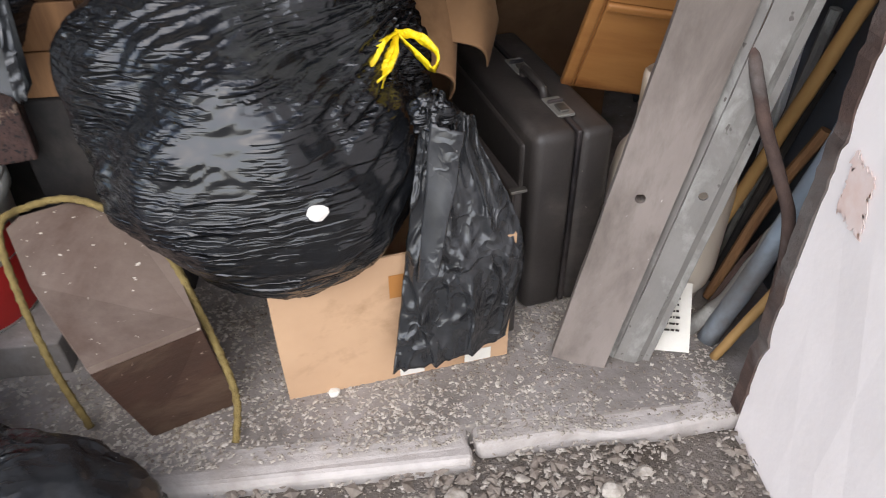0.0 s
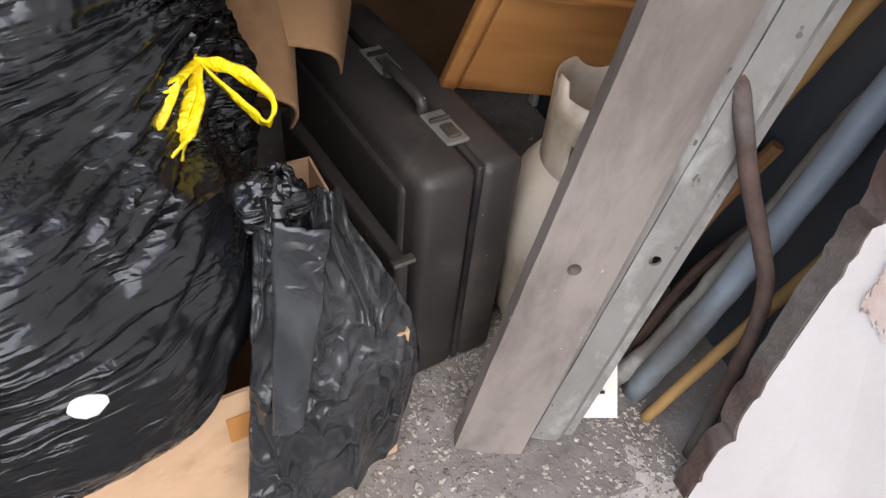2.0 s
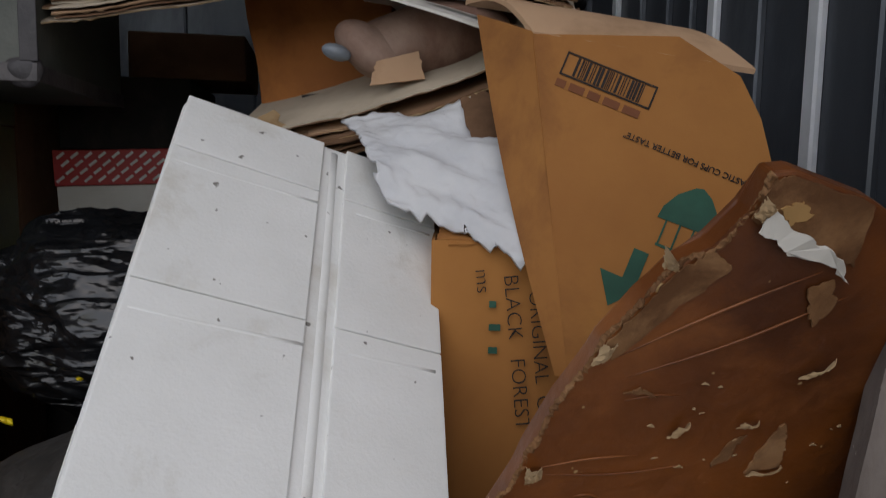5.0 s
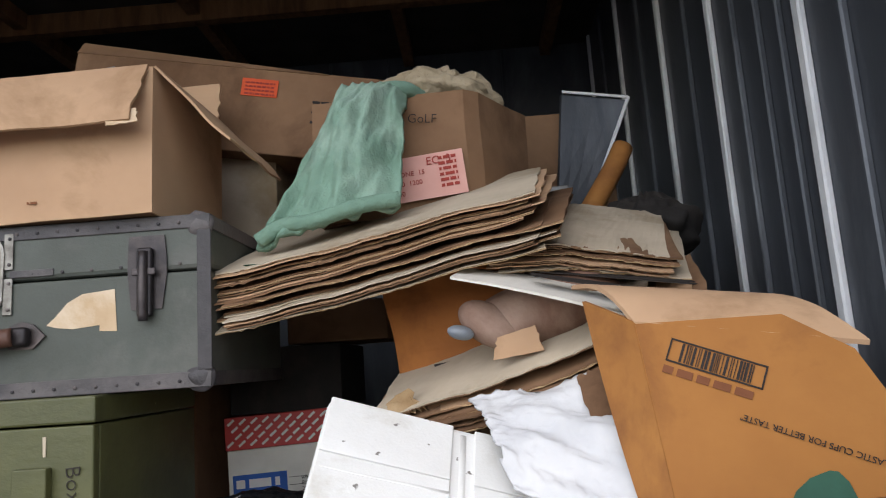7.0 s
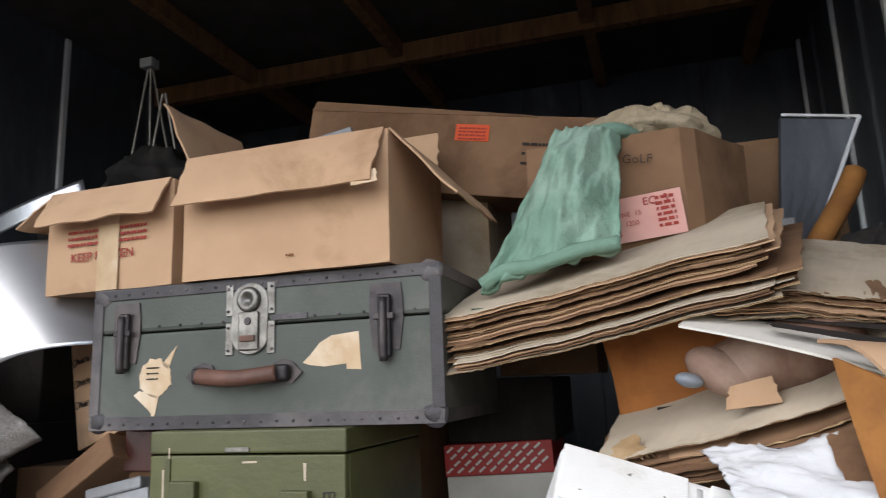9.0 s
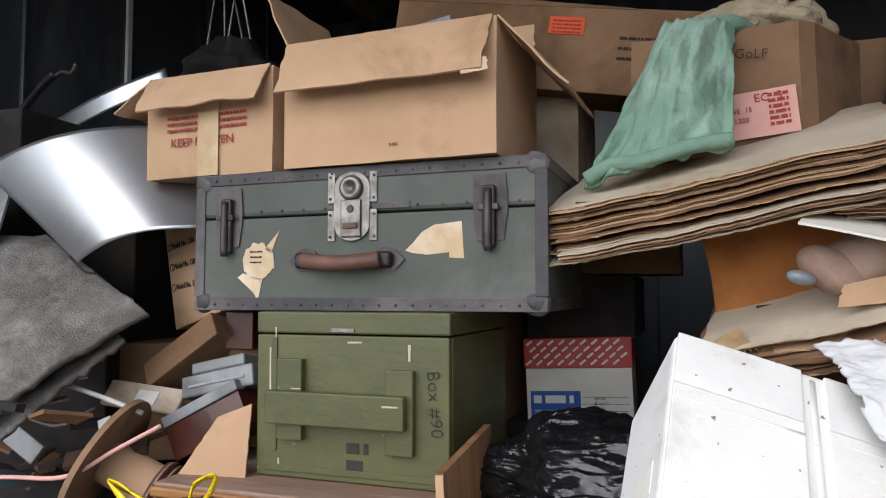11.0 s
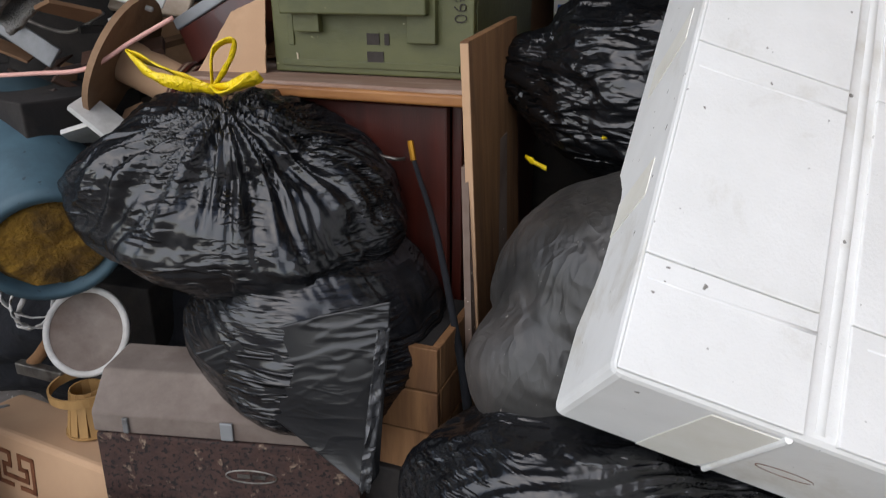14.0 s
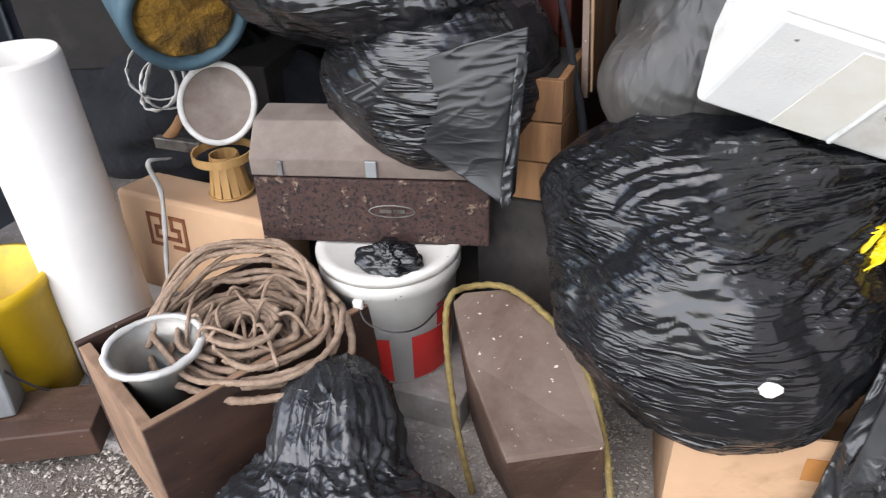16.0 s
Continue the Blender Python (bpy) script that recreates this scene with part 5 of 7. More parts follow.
part("lock_boss", lathe([(0.026, 0), (0.024, 0.006), (0.02, 0.009), (0.013, 0.0095), (0.012, 0.006), (0.006, 0.006), (0.005, 0.002), (0, 0.002)], 24, m=pose(0, -0.001, 0.036, 90)), "chrome", lk, smooth=True)
part("hasp", box(0.044, 0.006, 0.075, (-0.022, -0.006, -0.062), 0.003), "chrome", lk)
part("keyhole", lathe([(0.008, 0), (0.007, 0.002), (0, 0.002)], 12, m=pose(0, -0.0065, -0.006, 90)), "dark_iron", lk)
part("hasp_bar", box(0.032, 0.005, 0.012, (-0.016, -0.010, -0.045), 0.002), "leather", lk)
for x in (0.082, 0.655):
    pl_ = part("latch", slab([(-0.032, 0.0), (-0.026, -0.055), (0.026, -0.055), (0.034, 0.0), (0.034, 0.03), (0.03, 0.068), (-0.03, 0.068), (-0.032, 0.03)], 0.003), "dark_iron", tk, "worn black iron draw latch")
    pl_.location = (x, -0.004, 0.185)
    part("latch_arm", box(0.026, 0.012, 0.115, (-0.013, -0.012, -0.068), 0.005, seg=3), "dark_iron", pl_)
    part("latch_bolt", tube([(0, -0.013, -0.075), (0, -0.015, -0.03), (0, -0.013, 0.04)], 0.008, 10, 4), "dark_iron", pl_, smooth=True)
    part("latch_band", box(0.04, 0.006, 0.012, (-0.02, -0.014, 0.0), 0.002), "dark_iron", pl_)
for x in (0.27, 0.445):
    pl_ = part("handle_mount", slab([(-0.04 if x < 0.3 else -0.03, 0), (-0.02, 0.02), (0.0, 0.026), (0.02, 0.02), (0.03 if x < 0.3 else 0.04, 0), (0.02, -0.02), (-0.02, -0.02)], 0.004), "dark_iron", tk, "black iron handle mount")
    pl_.location = (x, -0.005, 0.098)
    part("handle_cap", box(0.036, 0.02, 0.032, (-0.018, -0.018, -0.016), 0.008, seg=3), "dark_iron", pl_, smooth=True)
part("handle", tube([(0.275, -0.022, 0.098), (0.31, -0.032, 0.094), (0.36, -0.036, 0.091), (0.405, -0.032, 0.094), (0.44, -0.022, 0.098)], 0.015, 12, 8, flat=0.35 * 3), "leather", tk, "brown worn leather carrying handle", True)
lab1 = bmesh.new()
slab([(0.155 + r * math.cos(a), 0.10 + r * math.sin(a) * 1.0) for a, r in [(2 * math.pi * i / 36, 0.038 + 0.006 * noise.noise(Vector((i * 0.6, 1, 2)))) for i in range(36)]], 0.001, lab1)
slab([(0.17, 0.125), (0.185, 0.115), (0.205, 0.162)], 0.001, lab1)
slab([(0.118, 0.075), (0.105, 0.066), (0.14, 0.038), (0.148, 0.03), (0.152, 0.015), (0.158, 0.03), (0.165, 0.062)], 0.001, lab1)
bmesh.ops.transform(lab1, matrix=pose(0, -0.0015, 0), verts=lab1.verts)
part("label_remnant", lab1, "tan_paper", tk, "torn round paper label")
part("label_print", bars(3, 0.135, 0.118, 0.03, 0.003, 0.008, -0.003, seed=5), "ink", tk)
lab2 = slab([(0.485, 0.115), (0.50, 0.128), (0.52, 0.15), (0.545, 0.163), (0.60, 0.168), (0.604, 0.098), (0.575, 0.10), (0.575, 0.11), (0.53, 0.106), (0.50, 0.11)], 0.001)
bmesh.ops.transform(lab2, matrix=pose(0, -0.0015, 0), verts=lab2.verts)
part("label_remnant", lab2, "tan_paper", tk, "torn tan paper label")

CM = frame_of((-0.243, 1.907, 1.072), (0.160, 1.908, 1.072), (-0.243, 1.907, 2.0))
cr = grp("ammunition_crate", "olive green painted wooden crate with a plank handle, marked in black", "crate", CM)
cw, cd, ch = 0.405, 0.40, 0.32
part("front_board", box(cw, 0.02, 0.275, (0, 0, 0), 0.003), "army_green", cr)
part("side_board", box(0.02, cd - 0.021, 0.275, (cw - 0.02, 0.0205, 0), 0.002), "army_green", cr)
part("side_board", box(0.02, cd - 0.021, 0.275, (0, 0.0205, 0), 0.002), "army_green", cr)
part("back_board", box(cw - 0.042, 0.02, 0.275, (0.021, cd - 0.02, 0), 0.002), "army_green", cr)
part("lid", box(cw + 0.004, cd, 0.042, (-0.002, 0, 0.278), 0.004), "army_green", cr)
for nm, b, mt in (("cleat", box(0.055, 0.016, 0.155, (0.055, -0.0165, 0.075), 0.002), "army_green"), ("cleat", box(0.055, 0.016, 0.155, (0.285, -0.0165, 0.06), 0.002), "army_green"),
                  ("handle_plank", box(0.29, 0.02, 0.062, (0.04, -0.0375, 0.108), 0.003), "army_green"), ("hinge", box(0.05, 0.003, 0.008, (0.165, -0.003, 0.281), 0.001), "chrome"),
                  ("corner_strip", box(0.012, 0.004, 0.22, (0.035, -0.0035, 0.05), 0.001), "army_green"), ("base_strip", box(0.36, 0.004, 0.012, (0.02, -0.0035, 0.012), 0.001), "army_green")):
    part(nm, b, mt, cr)
letters("Box #90", 0.035, pose(0.362, -0.0025, 0.215, 0, 86, 0), "ink", cr, thin=0.0007)
part("stencil", bars(2, 0.20, 0.055, 0.045, 0.02, 0.012, -0.002, seed=4), "dark_junk", cr, "faded dark stencil marks")
chip_ = bmesh.new()
for x, z, w, h in ((0.03, 0.16, 0.004, 0.09), (0.042, 0.24, 0.003, 0.05), (0.325, 0.23, 0.005, 0.03), (0.05, 0.015, 0.003, 0.02), (0.2, 0.262, 0.03, 0.003), (0.29, 0.15, 0.03, 0.003), (0.1, 0.175, 0.02, 0.002)):
    box(w, 0.001, h, (x, -0.0015 if z < 0.1 or z > 0.2 else -0.0385 if 0.05 < x < 0.32 else -0.0015, z), bm=chip_)
part("paint_chips", roughen(chip_, 0.002, 90), "cardboard_pale", cr, "chipped paint showing pale wood")

dk = grp("desk", "old mahogany desk with a dusty top, loaded with boxes", "desk")
part("top", roughen(box(0.60, 0.62, 0.022, (-0.40, 1.80, 1.048), 0.004), 0.001, 5), "desk_top", dk)
part("edge_moulding", box(0.60, 0.012, 0.02, (-0.40, 1.789, 1.044), 0.005, seg=3), "oak", dk, "reddish worn front moulding")
part("front_panel", box(0.50, 0.02, 0.84, (-0.36, 1.835, 0.195), 0.003), "mahogany", dk)
part("side_panel", box(0.02, 0.54, 0.84, (0.14, 1.857, 0.195), 0.003), "mahogany", dk)
part("side_panel", box(0.02, 0.54, 0.84, (-0.38, 1.857, 0.195), 0.003), "mahogany", dk)
part("back_panel", box(0.49, 0.015, 0.84, (-0.355, 2.40, 0.195)), "mahogany", dk)
for x in (-0.375, 0.12):
    for y in (1.84, 2.36):
        part("leg", box(0.04, 0.04, 0.195, (x, y, 0), 0.004), "mahogany", dk)
part("pull", tube([(0.0, 1.832, 0.952), (0.01, 1.815, 0.948), (0.05, 1.812, 0.943), (0.06, 1.832, 0.94)], 0.0035, 8, 6), "chrome", dk, "thin bright metal pull", True)
ws_ = grp("wooden_box", "scuffed raw wooden box under the desk edge", "wooden box", pose(0.075, 1.62, 0.45))
for k in range(3):
    part("front_board", roughen(box(0.13, 0.014, 0.078, (0, 0, 0.081 * k), 0.002), 0.0015, 20, k), "raw_wood", ws_)
    part("side_board", roughen(box(0.014, 0.184, 0.078, (0.116, 0.0155, 0.081 * k), 0.002), 0.0015, 20, k + 4), "raw_wood", ws_)
part("body", box(0.112, 0.18, 0.238, (0.002, 0.0155, 0.0)), "dark_junk", ws_)
# added block, its near-black colour stands in for the shade down here
solo("wooden_box", box(0.22, 0.22, 0.448, (0.04, 1.61, 0.0), 0.004), "dark_junk", "dark filler box standing in for the shade below", "wooden box")
gc = grp("golf_club", "thin dark blue golf club shaft leaning on the desk", "golf club")
part("shaft", tube([(0.100, 1.78, 0.955), (0.155, 1.75, 0.83), (0.215, 1.70, 0.64), (0.235, 1.685, 0.55)], 0.007, 10, 6, taper=lambda t: 0.55 + 0.7 * t), "navy", gc, smooth=True)
part("tip", tube([(0.093, 1.784, 0.985), (0.1005, 1.7795, 0.953)], 0.0055, 8, 2), "brass", gc, "brass tip")
part("white_clip", box(0.022, 0.012, 0.012, (0.19, 1.70, 0.655), 0.002), "ink_white", gc)
PM = frame_of((0.215, 1.765, 0.62), (0.205, 2.05, 0.64), (0.20, 1.77, 1.15))
pb_ = grp("plywood_board", "upright brown plywood board beside the desk", "plywood board", PM)
part("sheet", box(0.30, 0.014, 0.535, (0, -0.014, 0.0), 0.001), "raw_wood", pb_)
part("pale_edge", box(0.003, 0.0125, 0.53, (-0.003, -0.0132, 0.002)), "cardboard", pb_, "pale sawn edge")
solo("plywood_board", sheet([(0.225, 1.735, 0.62), (0.225, 1.95, 0.62), (0.215, 1.95, 0.975), (0.212, 1.74, 0.96)], 6, 6, 0.012), "dusty_brown", "small grey board leaning on a plywood board", "board")

# ---- on top of the trunk ----
ZT = 1.395 + th_ + 0.005
A1 = frame_of((-0.575, 1.955, ZT), (-0.225, 1.945, ZT), (-0.575, 1.955, 3)) 
a1 = carton("frozen_food_carton", A1, 0.335, 0.30, 0.225, "cardboard", "open tan carton marked keep frozen, standing on the trunk", (("f", 0.095, 150), ("l", 0.13, 118), ("b", 0.12, 20)))
letters("KEEP FROZEN", 0.027, pose(0.07, -0.004, 0.068), "ink_red", a1)
part("print", bars(3, 0.06, 0.13, 0.21, 0.006, 0.008, -0.0045, seed=8), "ink_red", a1, "faded red print")
part("tape", box(0.055, 0.001, 0.20, (0.145, -0.0055, 0.0), 0), "tan_paper", a1, "clear shiny packing tape")
A2 = frame_of((-0.205, 1.935, ZT), (0.25, 1.92, ZT), (-0.205, 1.935, 3))
a2 = carton("open_carton", A2, 0.455, 0.30, 0.255, "cardboard", "open tan carton with its flaps bent out, standing on the trunk", (("f", 0.125, 156), ("r", 0.19, 138), ("l", 0.16, 28), ("b", 0.10, 15)))
part("tape_end", sheet([(0.405, -0.055, 0.135), (0.455, -0.05, 0.14), (0.45, -0.045, 0.165), (0.40, -0.05, 0.16)], 8, 8, 0.002, rag=0.1), "tan_paper", a2, "curled torn tape end")
part("smudges", bars(1, 0.24, 0.03, 0.02, 0.004, 0.01, -0.004), "ink_brown", a2)
pkt = grp("small_packet", "grey-white printed packet sticking out of an open carton", "packet", pose(-0.02, 2.03, ZT + 0.05, 0, -14, 10))
part("box", box(0.20, 0.13, 0.235, (0, 0, 0), 0.003), "grey_metal", pkt)
part("label", box(0.06, 0.001, 0.03, (0.10, -0.0012, 0.195)), "ink_white", pkt, "white label")
LB = frame_of((-0.155, 2.335, 1.985), (0.66, 2.36, 1.845), (-0.12, 2.335, 2.2))
lbx = grp("long_carton", "long flat brown carton with an orange sticker, lying across the pile", "carton", LB)
part("body", roughen(box(0.83, 0.18, 0.205, (0, 0, 0), 0.003), 0.002, 4), "cardboard_brown", lbx)
part("torn_rim", sheet([(0, -0.002, 0.202), (0.60, -0.002, 0.202), (0.58, 0.01, 0.21), (0, 0.02, 0.235)], 20, 3, 0.004, rag=0.02), "cardboard_brown", lbx)
st = part("sticker", box(0.085, 0.001, 0.042, (0.40, -0.003, 0.135)), "orange_paper", lbx, "bright orange sticker")
part("sticker_print", bars(4, 0.408, 0.165, 0.07, 0.004, 0.005, -0.0045, seed=6), "ink_red", lbx)
part("print", bars(3, 0.57, 0.13, 0.10, 0.006, 0.018, -0.004, seed=2), "ink", lbx, "black print")
solo("carton", box(0.62, 0.30, 0.30, (-0.30, 2.42, 1.685), 0.004), "cardboard_pale", "pale brown closed carton behind the trunk", "carton")
solo("carton", box(0.74, 0.5, 0.66, (-0.62, 2.42, 1.02), 0.004), "cardboard_brown", "brown closed carton behind the trunk", "carton")

# ---- flattened cardboard stacks ----
def stack(name, left, right, n, thick, depth, label, seed, fan=0.02):
    s = grp(name, label, "cardboard stack")
    rnd = random.Random(seed)
    L, R = Vector(left), Vector(right)
    for i in range(n):
        up = Vector((0, 0, 1)) * thick * (i + rnd.uniform(-0.25, 0.25))
        pull = rnd.uniform(-fan, fan) * 0.8
        a = L + up + Vector((rnd.uniform(-fan, fan), pull, 0))
        b = R + up * 0.9 + Vector((rnd.uniform(-fan, fan) * 2, pull * rnd.uniform(0.3, 1.2), 0))
        dv = Vector((0.06 + rnd.uniform(-.02, .02), depth, 0.13))
        k = seed * 1.3 + rnd.uniform(0, 0.2)
        wave = lambda u, v: 0.008 * math.sin(u * 4 + k) + 0.004 * noise.noise(Vector((u * 6, v * 3, k))) + 0.0012 * noise.noise(Vector((u * 45, v * 8, k)))
        sh_ = sheet([a, b, b + dv, a + dv], 44, 8, thick * 0.38, bend=wave, rag=0.014, seed=k)
        part("cardboard_sheet", sh_, rnd.choice(("cardboard", "cardboard_brown", "cardboard_brown", "cardboard_pale")) if i < n - 1 else "cardboard_pale", s)
        if i % 2 == 0:
            dn = Vector((0, -0.0015, -thick * 0.55))
            ed = sheet([a + dn, b + dn, b + dn + Vector((0, 0.003, thick * 0.3)), a + dn + Vector((0, 0.003, thick * 0.3))], 60, 1, 0.001,
                       bend=lambda u, v: wave(u, 0) + 0.0025 * noise.noise(Vector((u * 60, v, k))), rag=0.03, seed=k)
            part("torn_edge", ed, "cardboard_edge" if i % 4 else "torn_paper", s, "frayed corrugated edge")
    return s


s1 = stack("cardboard_stack", (0.335, 1.965, 1.485), (0.875, 1.885, 1.565), 19, 0.0054, 0.34, "stack of flattened corrugated cardboard with frayed edges", 3)
part("printed_panel", box(0.07, 0.035, 0.001, (0.38, 1.98, 1.592)), "ink_green", s1, "small green print")
stack("cardboard_stack", (0.80, 1.94, 1.545), (1.10, 1.95, 1.520), 8, 0.006, 0.30, "short stack of flattened brown cardboard", 5, 0.012)
stack("cardboard_stack", (0.60, 2.0, 1.265), (1.06, 1.82, 1.395), 11, 0.0055, 0.28, "fanned stack of flattened cardboard under a paper bag", 7, 0.03)
scr = bmesh.new()
for i in range(5):
    sheet([(0.60 + 0.012 * i, 1.99, 1.325 + 0.008 * i), (0.64 + 0.01 * i, 1.975, 1.33), (0.65, 1.985, 1.345 + 0.006 * i), (0.61, 2.0, 1.345)], 5, 5, 0.002, rag=0.3, seed=i, bm=scr)
solo("paper_scrap", scr, "torn_paper", "curled torn paper scrap on the cardboard", "paper scrap")
wb = grp("painted_sheet", "white sheet with bold black brush strokes, lying under cardboard", "painted sheet")
wbf = lambda u, v: -0.035 * u * u + 0.01 * math.sin(v * 4)
part("sheet", sheet([(0.733, 1.885, 1.536), (1.10, 1.76, 1.44), (1.16, 2.10, 1.53), (0.80, 2.12, 1.57)], 24, 14, 0.004, bend=wbf), "white_paper", wb)
part("brush_stroke", sheet([(0.86, 1.86, 1.521), (1.06, 1.80, 1.467), (1.08, 1.845, 1.478), (0.86, 1.89, 1.53)], 20, 8, 0.001, rag=0.12, seed=2, bend=lambda u, v: 0.004), "ink", wb, "black brush strokes")
part("brush_stroke", sheet([(0.83, 1.95, 1.545), (1.10, 1.89, 1.495), (1.11, 1.93, 1.505), (0.84, 1.975, 1.55)], 20, 8, 0.001, rag=0.12, seed=6, bend=lambda u, v: 0.004), "ink", wb, "black brush strokes")
kb = grp("paper_bag", "brown paper grocery bag lying on its side, printed in black", "paper bag", frame_of((0.625, 2.14, 1.335), (0.84, 2.09, 1.36), (0.66, 2.12, 1.60)))
kbm = box(0.24, 0.22, 0.235, (0, 0, 0), 0.004)
bmesh.ops.subdivide_edges(kbm, edges=list(kbm.edges), cuts=8, use_grid_fill=True)
part("bag_body", roughen(kbm, 0.012, 9, 3), "paper_bag", kb)
part("print", bars(1, 0.075, 0.03, 0.09, 0.032, 0.01, -0.016, seed=12), "ink", kb, "bold black print")
dkb = bmesh.new()
bmesh.ops.create_uvsphere(dkb, u_segments=32, v_segments=20, radius=1)
bmesh.ops.transform(dkb, matrix=pose(0.885, 2.0, 1.485, 0, -14, -8) @ Matrix.Diagonal((0.13, 0.075, 0.06, 1)), verts=dkb.verts)
hdd = bmesh.new()
bmesh.ops.create_uvsphere(hdd, u_segments=24, v_segments=16, radius=1)
bmesh.ops.transform(hdd, matrix=pose(0.795, 1.975, 1.463, 0, 20, 0) @ Matrix.Diagonal((0.062, 0.036, 0.034, 1)), verts=hdd.verts)
merge(dkb, hdd)
solo("decoy_duck", roughen(dkb, 0.008, 12, 1), "duck", "worn brown decoy duck lying on cardboard", "decoy duck", smooth=True)
blb = bmesh.new()
bmesh.ops.create_uvsphere(blb, u_segments=16, v_segments=10, radius=1)
bmesh.ops.transform(blb, matrix=pose(0.742, 1.95, 1.452, 0, 15, 0) @ Matrix.Diagonal((0.022, 0.016, 0.012, 1)), verts=blb.verts)
solo("blue_cap", blb, "pipe_blue", "small grey-blue rounded tip by the duck", "cap", smooth=True)
solo("carton_scrap", sheet([(0.79, 1.94, 1.405), (0.87, 1.92, 1.415), (0.86, 1.925, 1.455), (0.80, 1.94, 1.44)], 8, 8, 0.004, rag=0.06), "cardboard", "torn piece of tan cardboard", "cardboard")

gb = grp("golf_carton", "open brown carton marked golf with a pink shipping label", "carton")
foot = [(0.47, 2.15), (0.775, 2.135), (0.805, 2.155), (0.91, 2.32), (0.88, 2.48), (0.48, 2.48)]
gw = bmesh.new()
for i in range(6):
    (x0, y0), (x1, y1) = foot[i], foot[(i + 1) % 6]
    v = [gw.verts.new(p) for p in ((x0, y0, 1.69), (x1, y1, 1.69), (x1, y1, 1.935), (x0, y0, 1.935))]
    gw.faces.new(v)
bmesh.ops.remove_doubles(gw, verts=gw.verts, dist=0.001)
bmesh.ops.subdivide_edges(gw, edges=list(gw.edges), cuts=5, use_grid_fill=True)
bmesh.ops.solidify(gw, geom=list(gw.faces), thickness=0.004)
part("wall", roughen(gw, 0.004, 8, 2), "cardboard_brown", gb)
part("bottom", box(0.38, 0.28, 0.004, (0.48, 2.18, 1.69)), "cardboard_brown", gb)
GM = pose(0.62, 2.1385, 1.70, 0, 0, -2.8)
letters("GoLF", 0.026, GM @ pose(0.042, -0.006, 0.175, 0, 6), "ink", gb, thin=0.0004)
pl2 = box(0.15, 0.001, 0.088, (0.005, -0.007, 0.012), m=pose(0, 0, 0, 0, -5, 0))
bmesh.ops.transform(pl2, matrix=GM, verts=pl2.verts)
part("shipping_label", pl2, "pink_paper", gb, "pink shipping label with print")
letters("EC  3", 0.022, GM @ pose(0.075, -0.009, 0.085, 0, -5), "ink_red", gb)
for i, w_ in enumerate(("11", "NONE  15", "110  1200", "300")):
    letters(w_, 0.0135, GM @ pose(0.012, -0.009, 0.082 - i * 0.019, 0, -5), "ink_red", gb)
bb_ = bars(6, 0.105, 0.075, 0.035, 0.006, 0.005, -0.009, seed=3)
bmesh.ops.transform(bb_, matrix=GM @ pose(0, 0, 0.01, 0, -5), verts=bb_.verts)
part("label_print", bb_, "ink_red", gb)
rg = sheet([(0.39, 2.02, 1.625), (0.65, 2.01, 1.685), (0.665, 2.13, 1.945), (0.535, 2.13, 1.955)], 60, 60, 0.010,
           bend=lambda u, v: 0.05 * math.sin(u * 3.1) * (0.4 + 0.6 * math.sin(v * 3.1)) + 0.035 * noise.noise(Vector((u * 3, v * 2, 1))) + 0.022 * noise.noise(Vector((u * 8, v * 4, 4))) + 0.008 * abs(noise.noise(Vector((u * 15, v * 9, 2)))), rag=0.02, seed=2)
rgo = grp("green_cloth", "faded green cotton cloth hanging out of a carton", "cloth")
part("cloth", rg, "green_cloth", rgo, smooth=True)
part("twisted_end", tube([(0.59, 2.115, 1.925), (0.62, 2.115, 1.94), (0.66, 2.13, 1.945), (0.69, 2.17, 1.94)], 0.015, 12, 8), "green_cloth", rgo, smooth=True)
part("hem_fold", tube([(0.395, 2.02, 1.64), (0.44, 2.015, 1.662), (0.50, 2.0, 1.665), (0.58, 2.0, 1.685), (0.65, 2.01, 1.695)], 0.014, 10, 8), "green_cloth", rgo, smooth=True)
solo("beige_cloth", bag((0.72, 2.26, 1.965), (0.12, 0.10, 0.065), (0, 8, 0), (0.1, 0, 1), 31, 0.3, 0.18, 70, 40), "beige_cloth", "crumpled beige rag heaped on top of a carton", "rag", smooth=True)

# ---- right-hand corner at the back ----
pn_ = grp("framed_panel", "dark grey framed panel leaning on the steel wall", "panel")
part("sheet", sheet([(0.985, 2.52, 1.70), (1.05, 2.55, 1.72), (1.203, 2.574, 2.045), (1.035, 2.574, 2.075)], 4, 4, 0.01), "steel_wall", pn_)
part("edge", tube([(1.05, 2.54, 1.715), (1.203, 2.565, 2.05), ], 0.005, 6, 2), "rib_light", pn_, "bright near-white metal edge")
part("edge", tube([(1.035, 2.565, 2.078), (1.203, 2.565, 2.05)], 0.004, 6, 2), "rib_light", pn_, "bright near-white metal edge")
solo("yellow_tube", tube([(1.03, 2.45, 1.70), (1.12, 2.48, 1.83), (1.16, 2.5, 1.90)], 0.025, 12, 4), "cardboard_orange", "yellow-brown rolled tube leaning at the wall", "tube", smooth=True)
solo("carton", box(0.26, 0.2, 0.74, (0.90, 2.62, 1.30), 0.003), "cardboard_brown", "brown carton behind the marked carton", "carton")
solo("crumpled_cover", bag((1.16, 2.36, 1.66), (0.11, 0.14, 0.08), (0, 0, 0), (0, 0, 1), 33, 0.25, 0.15, 60, 40), "dark_junk", "crumpled grey plastic cover in the corner", "plastic cover", smooth=True)
